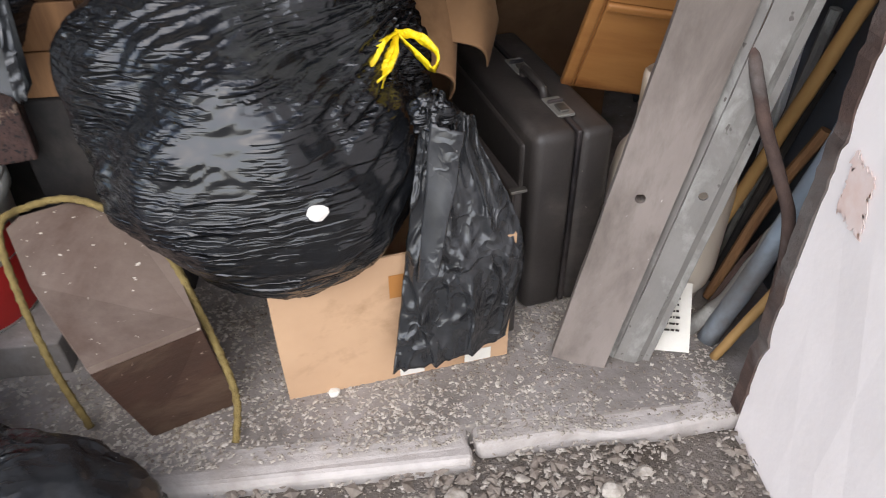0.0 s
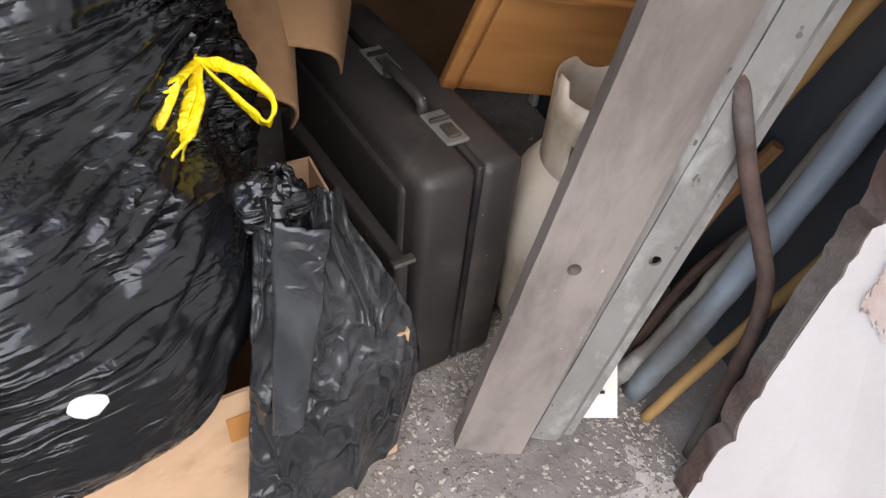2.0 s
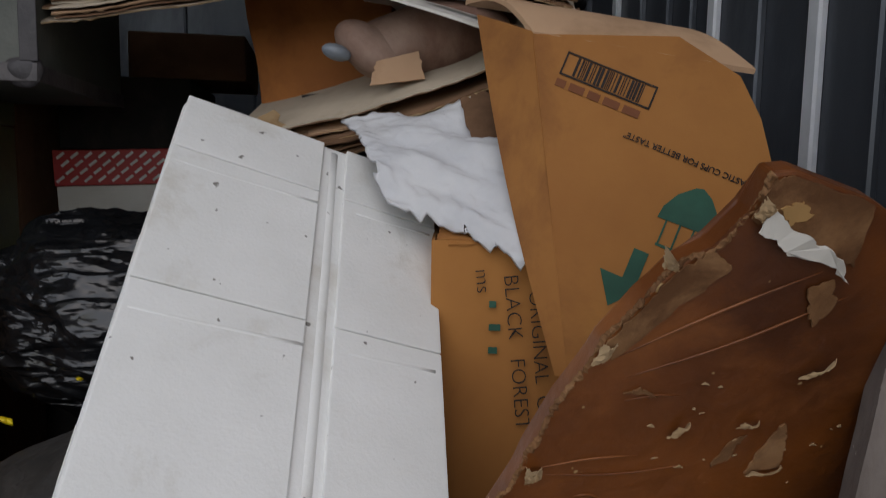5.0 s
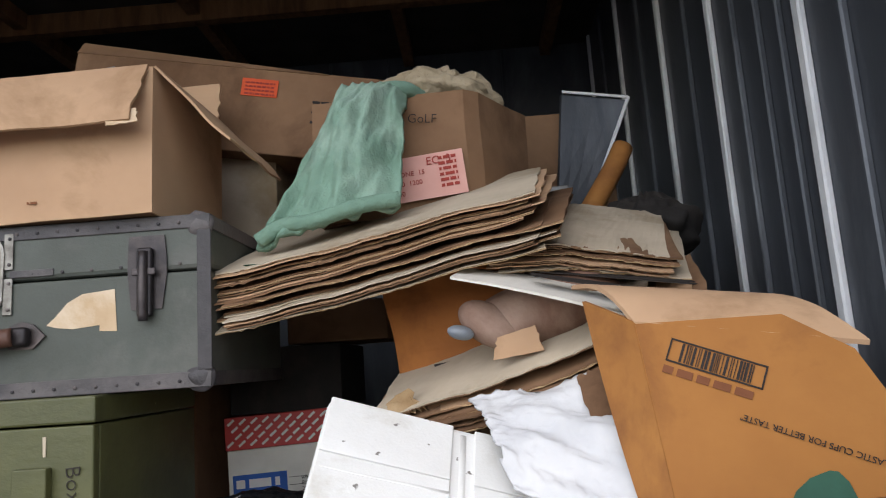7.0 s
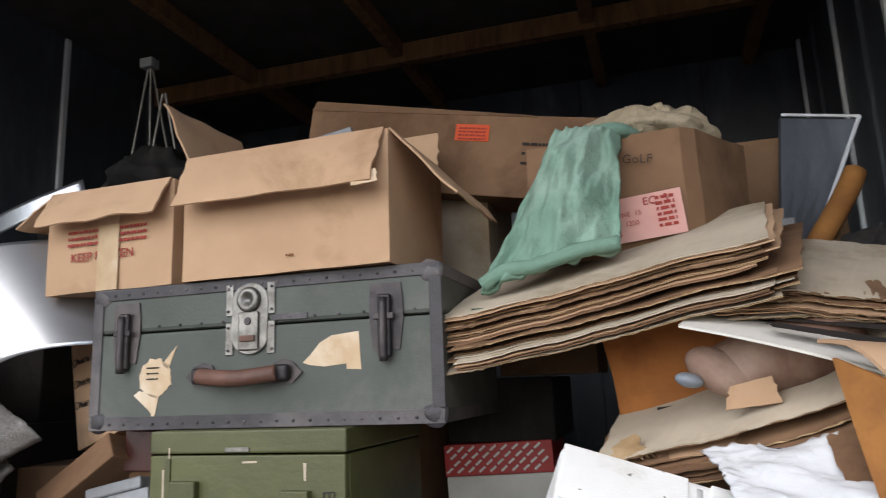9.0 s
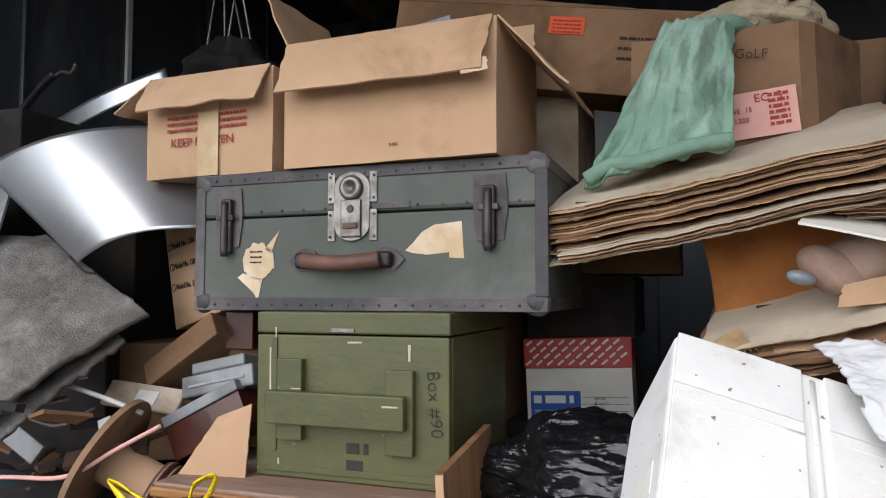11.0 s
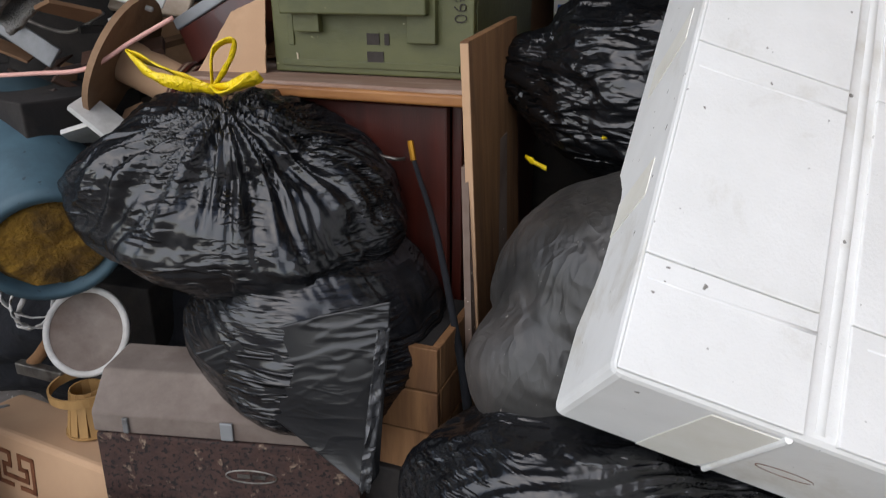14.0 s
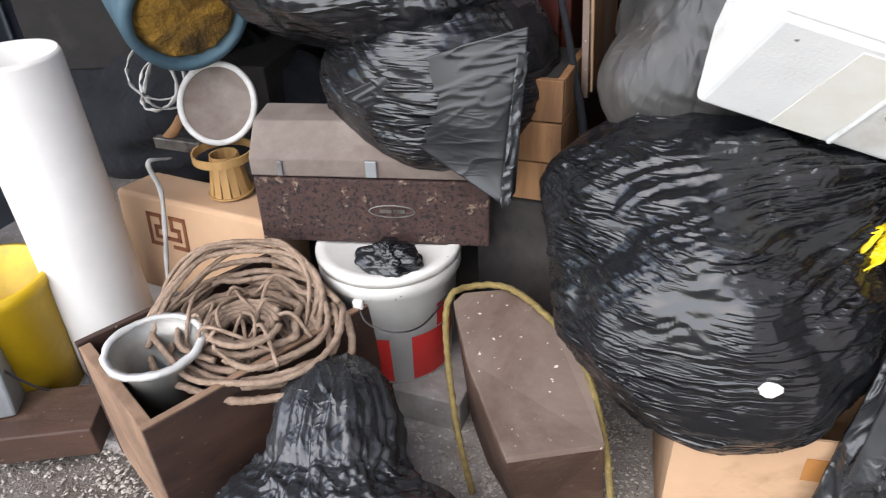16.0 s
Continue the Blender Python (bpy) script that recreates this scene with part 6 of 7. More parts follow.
solo("metal_bracket", roughen(box(0.08, 0.05, 0.08, (0.92, 2.36, 1.70), 0.004), 0.012, 20), "grey_metal", "small grey metal hardware beside the carton", "hardware")
# the last box is added filler, near-black in place of shade
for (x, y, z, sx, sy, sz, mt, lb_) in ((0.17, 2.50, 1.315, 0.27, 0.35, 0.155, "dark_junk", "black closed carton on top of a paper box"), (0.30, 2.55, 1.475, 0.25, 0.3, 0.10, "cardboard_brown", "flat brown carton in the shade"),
                                      (0.62, 2.25, 0.001, 0.70, 0.45, 1.30, "cardboard_brown", "large brown carton deep in the pile"), (0.10, 2.48, 0.001, 0.46, 0.4, 1.10, "dark_junk", "dark filler box for the shade below the paper box")):
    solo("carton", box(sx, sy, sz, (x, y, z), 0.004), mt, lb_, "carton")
QM = frame_of((0.175, 2.475, 1.105), (0.435, 2.49, 1.115), (0.165, 2.475, 1.31))
qb = grp("copy_paper_box", "white copy paper box with a red patterned lid and blue label", "paper box", QM)
part("body", box(0.262, 0.34, 0.13, (0, 0, 0), 0.002), "white_paper", qb)
part("lid", box(0.268, 0.345, 0.075, (-0.003, -0.003, 0.131), 0.002), "red_print", qb, "red lid with diagonal pale print")
dg = bmesh.new()
for i in range(11):
    for j in range(4):
        x, z = 0.004 + i * 0.027 - j * 0.008, 0.137 + j * 0.0165
        if 0 < x < 0.243:
            box(0.019, 0.001, 0.0055, (0, 0, 0), bm=dg, m=pose(x, -0.0045, z, 0, -38, 0))
part("pattern", dg, "ink_white", qb, "pale diagonal print")
part("label", box(0.125, 0.001, 0.062, (0.01, -0.0015, 0.012)), "ink_blue", qb, "blue label")
part("brand_bar", bars(1, 0.018, 0.044, 0.10, 0.019, 0.005, -0.003, seed=1), "ink_white", qb)
letters("copy paper", 0.014, pose(0.018, -0.003, 0.021), "ink_white", qb)
part("red_dot", lathe([(0.012, 0), (0.012, 0.001), (0, 0.001)], 20, m=pose(0.118, -0.003, 0.024, 90)), "red_print", qb)
letters("white\n8½x11\n20 lb", 0.0125, pose(0.168, -0.002, 0.052), "ink", qb)
part("label_lines", bars(4, 0.14, 0.058, 0.11, 0.0012, 0.016, -0.0015, seed=5), "ink", qb)

# ---- left side ----
al = grp("aluminium_sheet", "bright curved aluminium sheet lying over the pile", "metal sheet")
part("sheet", sheet([(-0.745, 1.93, 1.50), (-0.43, 2.03, 1.575), (-0.60, 2.10, 1.84), (-1.06, 1.93, 1.735)], 40, 30, 0.002, bend=lambda u, v: 0.07 * math.sin(u * 3.1)), "aluminium", al, smooth=True)
part("scratches", bars(2, 0, 0, 0.03, 0.003, 0.02, 0, seed=2), "dark_iron", al).matrix_basis = pose(-0.62, 1.93, 1.62, 0, 35, 10)
solo("aluminium_strip", sheet([(-1.27, 2.28, 1.87), (-0.84, 2.33, 2.03), (-0.86, 2.33, 2.085), (-1.27, 2.28, 1.93)], 20, 6, 0.002, bend=lambda u, v: 0.03 * math.sin(u * 3)), "aluminium", "narrow bent aluminium strip behind the sheet", "metal strip", smooth=True)
solo("sheet_metal", sheet([(-1.25, 1.80, 1.28), (-0.95, 1.86, 1.45), (-0.98, 1.95, 1.70), (-1.25, 1.92, 1.72)], 8, 8, 0.006), "grey_metal", "grey metal panel leaning at the side", "metal panel")
cp = grp("carpet_piece", "stiff dirty grey carpet offcut folded over the pile", "carpet")
part("face", sheet([(-0.72, 1.68, 1.165), (-0.555, 1.94, 1.395), (-0.93, 2.0, 1.585), (-1.12, 1.86, 1.52)], 60, 60, 0.014, bend=lambda u, v: 0.02 * math.sin(u * 4) + 0.012 * noise.noise(Vector((u * 4, v * 4, 2))), rag=0.015, seed=3), "carpet", cp, smooth=True)
part("under_layer", sheet([(-0.70, 1.70, 1.155), (-0.585, 1.90, 1.335), (-0.75, 1.98, 1.42), (-0.90, 1.80, 1.30)], 40, 40, 0.012, bend=lambda u, v: -0.012 + 0.015 * noise.noise(Vector((u * 5, v * 5, 7))), rag=0.05, seed=9), "carpet", cp, "frayed under layer", True)
part("crack", tube([(-0.735, 1.90, 1.512), (-0.72, 1.905, 1.495), (-0.705, 1.90, 1.487), (-0.69, 1.905, 1.475), (-0.67, 1.91, 1.473)], 0.003, 6, 5), "dark_junk", cp)
MD = frame_of((-0.66, 2.16, 1.335), (-0.44, 2.04, 1.385), (-0.745, 2.19, 1.58))
md = grp("model_carton", "tan carton tipped on its side, printed with model names", "carton", MD)
part("body", box(0.27, 0.20, 0.27, (0, 0, 0), 0.003), "cardboard", md)
for i, wd in enumerate(("Model No. 1201 White", "Model No. 1201 White", "Model No. 1201 White & Yellow")):
    letters(wd, 0.021, pose(0.04, -0.0025, 0.20 - i * 0.052, 0, 6), "ink", md)
    ck = bmesh.new()
    for a in ((0, 0, 0.018, 0.002), (0, 0.016, 0.018, 0.002), (0, 0, 0.002, 0.018), (0.016, 0, 0.002, 0.018)):
        box(a[2], 0.001, a[3], (0.012 + a[0], -0.0015, 0.20 - i * 0.052 + a[1]), bm=ck)
    part("tick_box", ck, "ink", md)
solo("brown_carton", box(0.225, 0.12, 0.06, (0, 0, 0), 0.003), "cardboard_brown", "open brown carton tipped beside the crate", "carton", frame_of((-0.60, 2.0, 1.215), (-0.42, 2.0, 1.335), (-0.63, 2.02, 1.27)))
solo("brown_carton", box(0.072, 0.12, 0.085, (-0.42, 2.04, 1.302), 0.003), "mahogany", "small red-brown box between the trunk and crate", "carton")
solo("brown_carton", box(0.16, 0.2, 0.22, (-0.44, 2.08, 1.08), 0.003), "cardboard_brown", "reddish brown carton beside the crate", "carton")
gx = grp("grey_case", "grey plastic housing with a stepped lid, tilted", "plastic housing", frame_of((-0.475, 1.965, 1.198), (-0.30, 1.975, 1.236), (-0.51, 1.98, 1.27)))
part("body", box(0.18, 0.13, 0.048, (0, 0, 0), 0.005), "grey_metal", gx)
part("lid", box(0.135, 0.12, 0.026, (0.022, 0.006, 0.049), 0.005), "grey_metal", gx)
part("rib", box(0.14, 0.004, 0.006, (0.02, -0.003, 0.02), 0.001), "grey_metal", gx)
rb = grp("red_brown_box", "red-brown wooden box with a grey metal edge, lying tilted", "wooden box", frame_of((-0.457, 1.93, 1.073), (-0.29, 1.95, 1.160), (-0.51, 1.94, 1.175)))
part("body", box(0.19, 0.14, 0.075, (0, 0, 0), 0.003), "mahogany", rb)
part("edge_strip", box(0.194, 0.03, 0.024, (-0.002, -0.003, 0.076), 0.003), "grey_metal", rb, "grey metal edge strip")
iv = grp("ivory_plate", "ivory plastic plate with a recessed square, lying under the carpet", "plastic plate", frame_of((-0.69, 1.95, 1.182), (-0.49, 1.96, 1.165), (-0.68, 2.0, 1.25)))
part("plate", box(0.20, 0.014, 0.062, (0, 0, 0), 0.004), "tank_white", iv)
part("socket", box(0.055, 0.004, 0.034, (0.085, -0.003, 0.012), 0.002), "white_strap", iv)
solo("metal_plate", box(0.155, 0.01, 0.045, (0, 0, 0), 0.003), "grey_metal", "narrow grey metal plate poking from the pile", "metal plate", frame_of((-0.90, 1.84, 1.135), (-0.765, 1.84, 1.065), (-0.88, 1.86, 1.18)))
for p_, r_, m_ in (([(-0.711, 1.87, 1.234), (-0.60, 1.875, 1.208), (-0.494, 1.87, 1.183)], 0.0055, "white_strap"), ([(-0.74, 1.86, 1.228), (-0.70, 1.87, 1.242), (-0.655, 1.88, 1.25)], 0.005, "white_strap"), ([(-0.993, 1.80, 1.14), (-0.95, 1.82, 1.16), (-0.91, 1.83, 1.178)], 0.006, "white_strap"),
                   ([(-1.02, 1.73, 1.045), (-0.84, 1.75, 1.054), (-0.70, 1.75, 1.065), (-0.55, 1.74, 1.082), (-0.47, 1.78, 1.13), (-0.401, 1.82, 1.172)], 0.0045, "pink_paper"), ([(-1.0, 1.9, 1.20), (-0.8, 1.92, 1.13), (-0.7, 1.95, 1.17)], 0.004, "wire"),
                   ([(-1.2, 2.2, 2.02), (-1.12, 2.2, 2.06), (-1.08, 2.2, 2.055), (-1.06, 2.2, 2.08)], 0.006, "dark_iron"), ([(-1.3, 2.2, 1.93), (-1.2, 2.2, 2.02), (-1.14, 2.2, 2.06)], 0.012, "dark_iron")):
    solo("thin_rod", tube(p_, r_, 8, 8), m_, "thin rod poking out of the pile", "rod", group="loose rods", smooth=True)
SPM = frame_of((-0.566, 1.845, 1.090), (-0.380, 1.905, 0.990), (-0.40, 1.845, 1.5))
spl = grp("cable_spool", "wooden cable spool with a few turns of wire", "cable spool", SPM)
ax = pose(0, 0, 0, 0, 90, 0)
part("flange", lathe([(0, 0), (0.135, 0), (0.135, 0.012), (0, 0.012)], 40, m=ax), "spool", spl)
part("flange", lathe([(0, 0.235), (0.105, 0.235), (0.105, 0.247), (0, 0.247)], 40, m=ax), "spool", spl)
part("core", lathe([(0.044, 0.012), (0.044, 0.235)], 30, m=ax), "cardboard", spl, "pale cardboard core", True)
for i in range(20):
    part("wire_turn", tube([(0.125 + 0.0054 * i, (0.052 + 0.003 * (i % 3)) * math.cos(a), (0.052 + 0.003 * (i % 3)) * math.sin(a)) for a in [2 * math.pi * k / 12 for k in range(13)]], 0.0042, 6, 3), ("leather", "rope", "mahogany")[i % 3], spl, "turn of red-brown wire")
solo("tan_panel", sheet([(-0.40, 1.86, 1.06), (-0.25, 1.88, 1.06), (-0.25, 1.90, 1.21), (-0.33, 1.90, 1.18)], 10, 10, 0.004, rag=0.03), "cardboard", "rounded tan cardboard piece beside the crate", "cardboard")

br = grp("padded_roll", "faded blue vinyl padded roll with crumbling yellow foam inside", "padded roll")
d0, d1 = Vector((-0.56, 1.60, 0.765)), Vector((-0.91, 1.856, 0.923))
zz = (d1 - d0).normalized()
xx = zz.orthogonal().normalized()
RM = Matrix((xx, zz.cross(xx), zz)).transposed().to_4x4()
RM.translation = d0
ln = (d1 - d0).length
part("cover", lathe([(0.108, 0.0), (0.125, 0.0), (0.131, 0.02), (0.135, 0.2), (0.132, ln), (0.10, ln)], 48, m=RM, loop=True), "blue_vinyl", br, smooth=True)
core = lathe([(0, 0.012), (0.05, 0.004), (0.09, 0.008), (0.110, 0.03)], 48, m=RM)
part("foam_core", roughen(core, 0.008, 40), "old_foam", br, "crumbling yellow-brown foam")
solo("navy_cloth", bag((-0.95, 2.0, 0.40), (0.50, 0.30, 0.28), (0, 0, 0), (0, 0, 1), 41, 0.25, 0.12, 90, 60), "navy", "heap of dark navy cloth in the shade", "cloth", smooth=True)
sb_ = bmesh.new()
for i, (c, r, t) in enumerate((((-0.80, 1.72, 0.60), 0.07, (70, 20, 10)), ((-0.77, 1.71, 0.57), 0.06, (80, 40, 40)), ((-0.82, 1.73, 0.56), 0.065, (60, -30, 0)))):
    m = pose(*c, *t)
    ribbon([m @ Vector((r * math.cos(a), r * math.sin(a), 0.012 * math.sin(2 * a))) for a in [2 * math.pi * k / 14 for k in range(15)]], 0.016, m.to_3x3() @ Vector((0, 0, 1)), sb_)
solo("strap_coil", sb_, "white_strap", "loosely coiled pale webbing strap", "strap", smooth=True)
lid = grp("can_lid", "round grey lid with a white rim leaning among the junk", "lid", pose(-0.585, 1.655, 0.56, 62, -18, 25))
part("disc", lathe([(0, 0), (0.082, 0), (0.082, 0.004), (0, 0.005)], 36), "toolbox_lid", lid)
part("rim", lathe([(0.080, -0.005), (0.092, -0.005), (0.094, 0.006), (0.090, 0.011), (0.081, 0.009)], 40, loop=True), "white_strap", lid, "white rim", True)
bk = grp("splint_basket", "small woven wood splint basket with dark gaps", "basket", pose(-0.555, 1.60, 0.372, 0, 0, 12) @ Matrix.Diagonal((0.65, 0.65, 0.75, 1)))
for i in range(14):
    a = 2 * math.pi * i / 14
    b = box(0.026, 0.003, 0.13, (-0.013, 0, 0), m=pose(0.075 * math.cos(a), 0.075 * math.sin(a), 0, -12, 0, math.degrees(a) + 90))
    part("splint", b, "bamboo", bk)
part("rim", lathe([(0.100, 0.115), (0.106, 0.115), (0.106, 0.14), (0.100, 0.14)], 36, loop=True), "bamboo", bk, "bent wood rim")
part("base", lathe([(0, 0), (0.08, 0), (0.08, 0.006), (0, 0.006)], 24), "bamboo", bk)
solo("hand_brush", tube([(-0.73, 1.62, 0.47), (-0.695, 1.62, 0.50), (-0.67, 1.625, 0.53)], 0.013, 10, 6), "raw_wood", "short brown wooden handle in the basket", "handle", smooth=True)
solo("door_bolt", box(0.13, 0.02, 0.028, (-0.75, 1.60, 0.455), 0.003), "chrome", "bright metal bolt fitting lying in the pile", "bolt")
TB = frame_of((-0.36, 1.44, 0.372), (0.083, 1.566, 0.372), (-0.36, 1.44, 1.0)) @ pose(0, 0, 0, 0, 1.5, 0)
tb_ = grp("toolbox", "rusty old metal toolbox with a grey lid and flaking paint", "toolbox", TB)
part("body", roughen(box(0.46, 0.20, 0.142, (0, 0, 0), 0.004), 0.001, 30), "toolbox_rust", tb_)
lidp = slab([(0.0, 0.146), (0.0, 0.185), (0.055, 0.238), (0.145, 0.238), (0.20, 0.185), (0.20, 0.146)], 0.462, bevel=0.004)
bmesh.ops.transform(lidp, matrix=pose(-0.001, 0, 0, 0, 0, 0) @ Matrix(((0, 1, 0, 0), (1, 0, 0, -0.001), (0, 0, 1, 0), (0, 0, 0, 1))), verts=lidp.verts)
part("lid", lidp, "toolbox_lid", tb_, "dusty grey lid")
part("hasp", box(0.022, 0.005, 0.034, (0.225, -0.007, 0.15), 0.002), "grey_metal", tb_, "small steel hasp")
part("hasp", box(0.010, 0.005, 0.03, (0.055, -0.007, 0.15), 0.002), "grey_metal", tb_, "small steel hasp")
em = tube([(0.27 + 0.045 * math.cos(a), -0.001, 0.075 + 0.013 * math.sin(a)) for a in [2 * math.pi * k / 16 for k in range(17)]], 0.0014, 6, 3)
part("emblem", em, "chrome", tb_, "oval pale emblem outline")
part("emblem_print", bars(1, 0.245, 0.071, 0.05, 0.008, 0.001, -0.0015, seed=2), "chrome", tb_)
bu = grp("plastic_bucket", "white plastic bucket with red printed squares and a wire handle", "bucket", pose(-0.12, 1.525, 0.081, 0, 0, 8) @ Matrix.Diagonal((1, 1, 0.775, 1)))
solo("paving_slab", roughen(box(0.34, 0.32, 0.08, (-0.27, 1.40, 0.0), 0.004), 0.002, 20), "concrete", "dusty grey paving slab under the bucket", "slab")
part("shell", lathe([(0.115, 0.0), (0.118, 0.002), (0.138, 0.30), (0.146, 0.305), (0.146, 0.335), (0.142, 0.36), (0.136, 0.36), (0.132, 0.30), (0.112, 0.01), (0, 0.008)], 48), "bucket_white", bu, smooth=True)


def patch(a0, a1, z0, z1, lift=0.0012):
    """A printed patch that follows the bucket's wall."""
    b = bmesh.new()
    rows = []
    for j in range(5):
        z = z0 + (z1 - z0) * j / 4
        r = 0.118 + (0.138 - 0.118) * z / 0.30 + lift
        rows.append([b.verts.new((r * math.cos(radians(a)), r * math.sin(radians(a)), z)) for a in [a0 + (a1 - a0) * i / 10 for i in range(11)]])
    for p, q in zip(rows, rows[1:]):
        for i in range(10):
            b.faces.new((p[i], p[i + 1], q[i + 1], q[i]))
    return b


part("lid", lathe([(0, 0.362), (0.12, 0.362), (0.126, 0.367), (0.146, 0.367), (0.148, 0.362), (0.148, 0.345), (0.1465, 0.345)], 40), "bucket_white", bu, "flat white lid", True)
part("red_square", patch(-58, -8, 0.01, 0.165), "red_print", bu, "red printed square")
part("red_square", patch(-104, -78, 0.01, 0.165), "red_print", bu, "red printed square")
part("red_disc", patch(-32, -10, 0.17, 0.245), "red_print", bu, "red printed disc")
part("wire_handle", tube([(-0.02, -0.148, 0.29), (0.0, -0.16, 0.25), (0.05, -0.155, 0.225), (0.10, -0.12, 0.225), (0.145, -0.03, 0.27)], 0.0022, 6, 8), "dark_iron", bu, "black wire handle")
part("handle_ear", box(0.02, 0.012, 0.024, (-0.03, -0.152, 0.28), 0.003), "bucket_white", bu)
solo("crumpled_plastic", bag((-0.075, 1.45, 0.375), (0.062, 0.05, 0.035), (0, 0, 10), (0, -0.2, 1), 51, 0.3, 0.22, 60, 40), "black_bag", "small crumpled black plastic on the bucket", "plastic", smooth=True)

# drawer with rope
c1, c2, c3 = Vector((-0.299, 0.985, 0.0)), Vector((-0.10, 1.40, 0.0)), Vector((-0.59, 1.115, 0.0))
DRM = frame_of(c1, c2, c1 + Vector((0, 0, 1)))
dl, dp = (c2 - c1).length, 0.315
dw_ = grp("rope_crate", "worn brown open wooden crate full of rope", "wooden crate", DRM)
for nm, b, mt in (("front_board", box(dl, 0.014, 0.298, (0, 0, 0), 0.002), "drawer_wood"), ("back_board", box(dl, 0.014, 0.298, (0, dp - 0.014, 0), 0.002), "drawer_wood"),
                  ("end_board", box(0.022, dp - 0.03, 0.292, (0.001, 0.015, 0), 0.002), "worn_wood"), ("end_board", box(0.014, dp - 0.03, 0.29, (dl - 0.015, 0.015, 0), 0.002), "drawer_wood"),
                  ("bottom_board", box(dl - 0.04, dp - 0.03, 0.01, (0.024, 0.015, 0.15)), "brown_wood"), ("top_edge", box(dl, 0.013, 0.003, (0, 0.0005, 0.2985)), "worn_wood")):
    part(nm, b, mt, dw_)
rc = grp("rope_coil", "tangled coil of brown hemp rope in a crate", "rope")
rnd = random.Random(6)
cx, cy = -0.29, 1.26
for i in range(13):
    r0 = 0.07 + 0.0105 * i
    ph = rnd.uniform(0, 6)
    pts = []
    for k in range(15):
        a = ph + 2 * math.pi * k / 14 * 0.98
        pts.append((cx + r0 * 1.02 * math.cos(a) + rnd.uniform(-.01, .01), cy + r0 * 0.78 * math.sin(a) + rnd.uniform(-.01, .01), 0.27 + 0.012 * (i % 4) + 0.05 * max(0, math.sin(a)) * (i / 13) + rnd.uniform(-.008, .008)))
    part("loop", rope(pts, 0.0058 if i % 3 else 0.0072, 8), "rope", rc, smooth=True)
for i in range(20):
    a, b = Vector((cx + rnd.uniform(-.14, .12), cy + rnd.uniform(-.1, .1), 0.30 + rnd.uniform(-.03, .03))), Vector((cx + rnd.uniform(-.1, .14), cy + rnd.uniform(-.1, .1), 0.28 + rnd.uniform(-.03, .03)))
    m1 = (a + b) / 2 + Vector((rnd.uniform(-.04, .04), rnd.uniform(-.04, .04), 0.05))
    part("strand", rope([a, m1, b], 0.0036, 10), "rope", rc, smooth=True)
for i in range(4):
    pts = [(cx + 0.02 + (0.045 + 0.008 * i) * math.cos(a), cy - 0.03 + (0.045 + 0.008 * i) * 0.9 * math.sin(a), 0.325 + 0.004 * i) for a in [0.3 * i + 2 * math.pi * k / 10 for k in range(10)]]
    part("loop", rope(pts, 0.0058, 8), "rope", rc, smooth=True)
for i in range(6):
    j_ = lambda q: rnd.uniform(-q, q)
    part("strand", rope([(cx - 0.17 + j_(.02), cy - 0.10 + j_(.02), 0.29), (cx - 0.15 + j_(.02), cy + 0.0 + j_(.02), 0.355 + j_(.02)), (cx - 0.09 + j_(.02), cy + 0.08 + j_(.02), 0.405 + j_(.02)), (cx + 0.01 + j_(.02), cy + 0.12, 0.405 + j_(.02)),
                         (cx + 0.09 + j_(.02), cy + 0.10, 0.35 + j_(.02)), (cx + 0.12 + j_(.02), cy + 0.03, 0.29)], 0.0055 if i % 2 else 0.004, 12), "rope", rc, smooth=True)
jr = grp("tin_pot", "old galvanised tin pot with paint-crusted rim, in a crate", "tin pot", pose(-0.395, 1.135, 0.165))
part("pot", lathe([(0, 0), (0.055, 0), (0.062, 0.13), (0.085, 0.155), (0.086, 0.162), (0.078, 0.163), (0.058, 0.135), (0.052, 0.05), (0, 0.045)], 40), "tin", jr, smooth=True)
part("rim", roughen(lathe([(0.078, 0.158), (0.088, 0.158), (0.089, 0.168), (0.077, 0.168)], 40, loop=True), 0.003, 60), "white_strap", jr, "crusted white rim", True)

# wedge-shaped wooden piece with a rope
wd = grp("wooden_cradle_end", "dusty brown curved wooden box end with a yellow rope handle", "wooden box")
top = [(0.246, 1.155, 0.262), (0.378, 1.25, 0.240), (0.318, 1.38, 0.272), (0.225, 1.475, 0.295), (0.135, 1.515, 0.304), (0.06, 1.475, 0.306), (0.05, 1.445, 0.304), (0.125, 1.315, 0.288)]
bot = [(0.25, 1.235, 0.0), (0.385, 1.292, 0.0), (0.33, 1.39, 0.0), (0.25, 1.48, 0.0), (0.16, 1.51, 0.0), (0.09, 1.48, 0.0), (0.08, 1.44, 0.0), (0.15, 1.34, 0.0)]
wt_ = bmesh.new()
lo = [wt_.verts.new(Vector(p) + Vector((0, 0, -0.014))) for p in top]
hi = [wt_.verts.new(p) for p in top]
wt_.faces.new(hi)
wt_.faces.new(lo)
for i in range(8):
    wt_.faces.new((lo[i], lo[(i + 1) % 8], hi[(i + 1) % 8], hi[i]))
part("top_board", wt_, "dusty_brown", wd, "dust-covered top")
ws = bmesh.new()
lo = [ws.verts.new(p) for p in bot]
hi = [ws.verts.new(Vector(p) + Vector((0, 0, -0.0145))) for p in top]
for i in range(8):
    ws.faces.new((lo[i], lo[(i + 1) % 8], hi[(i + 1) % 8], hi[i]))
ws.faces.new(lo)
part("body", ws, "brown_wood", wd)
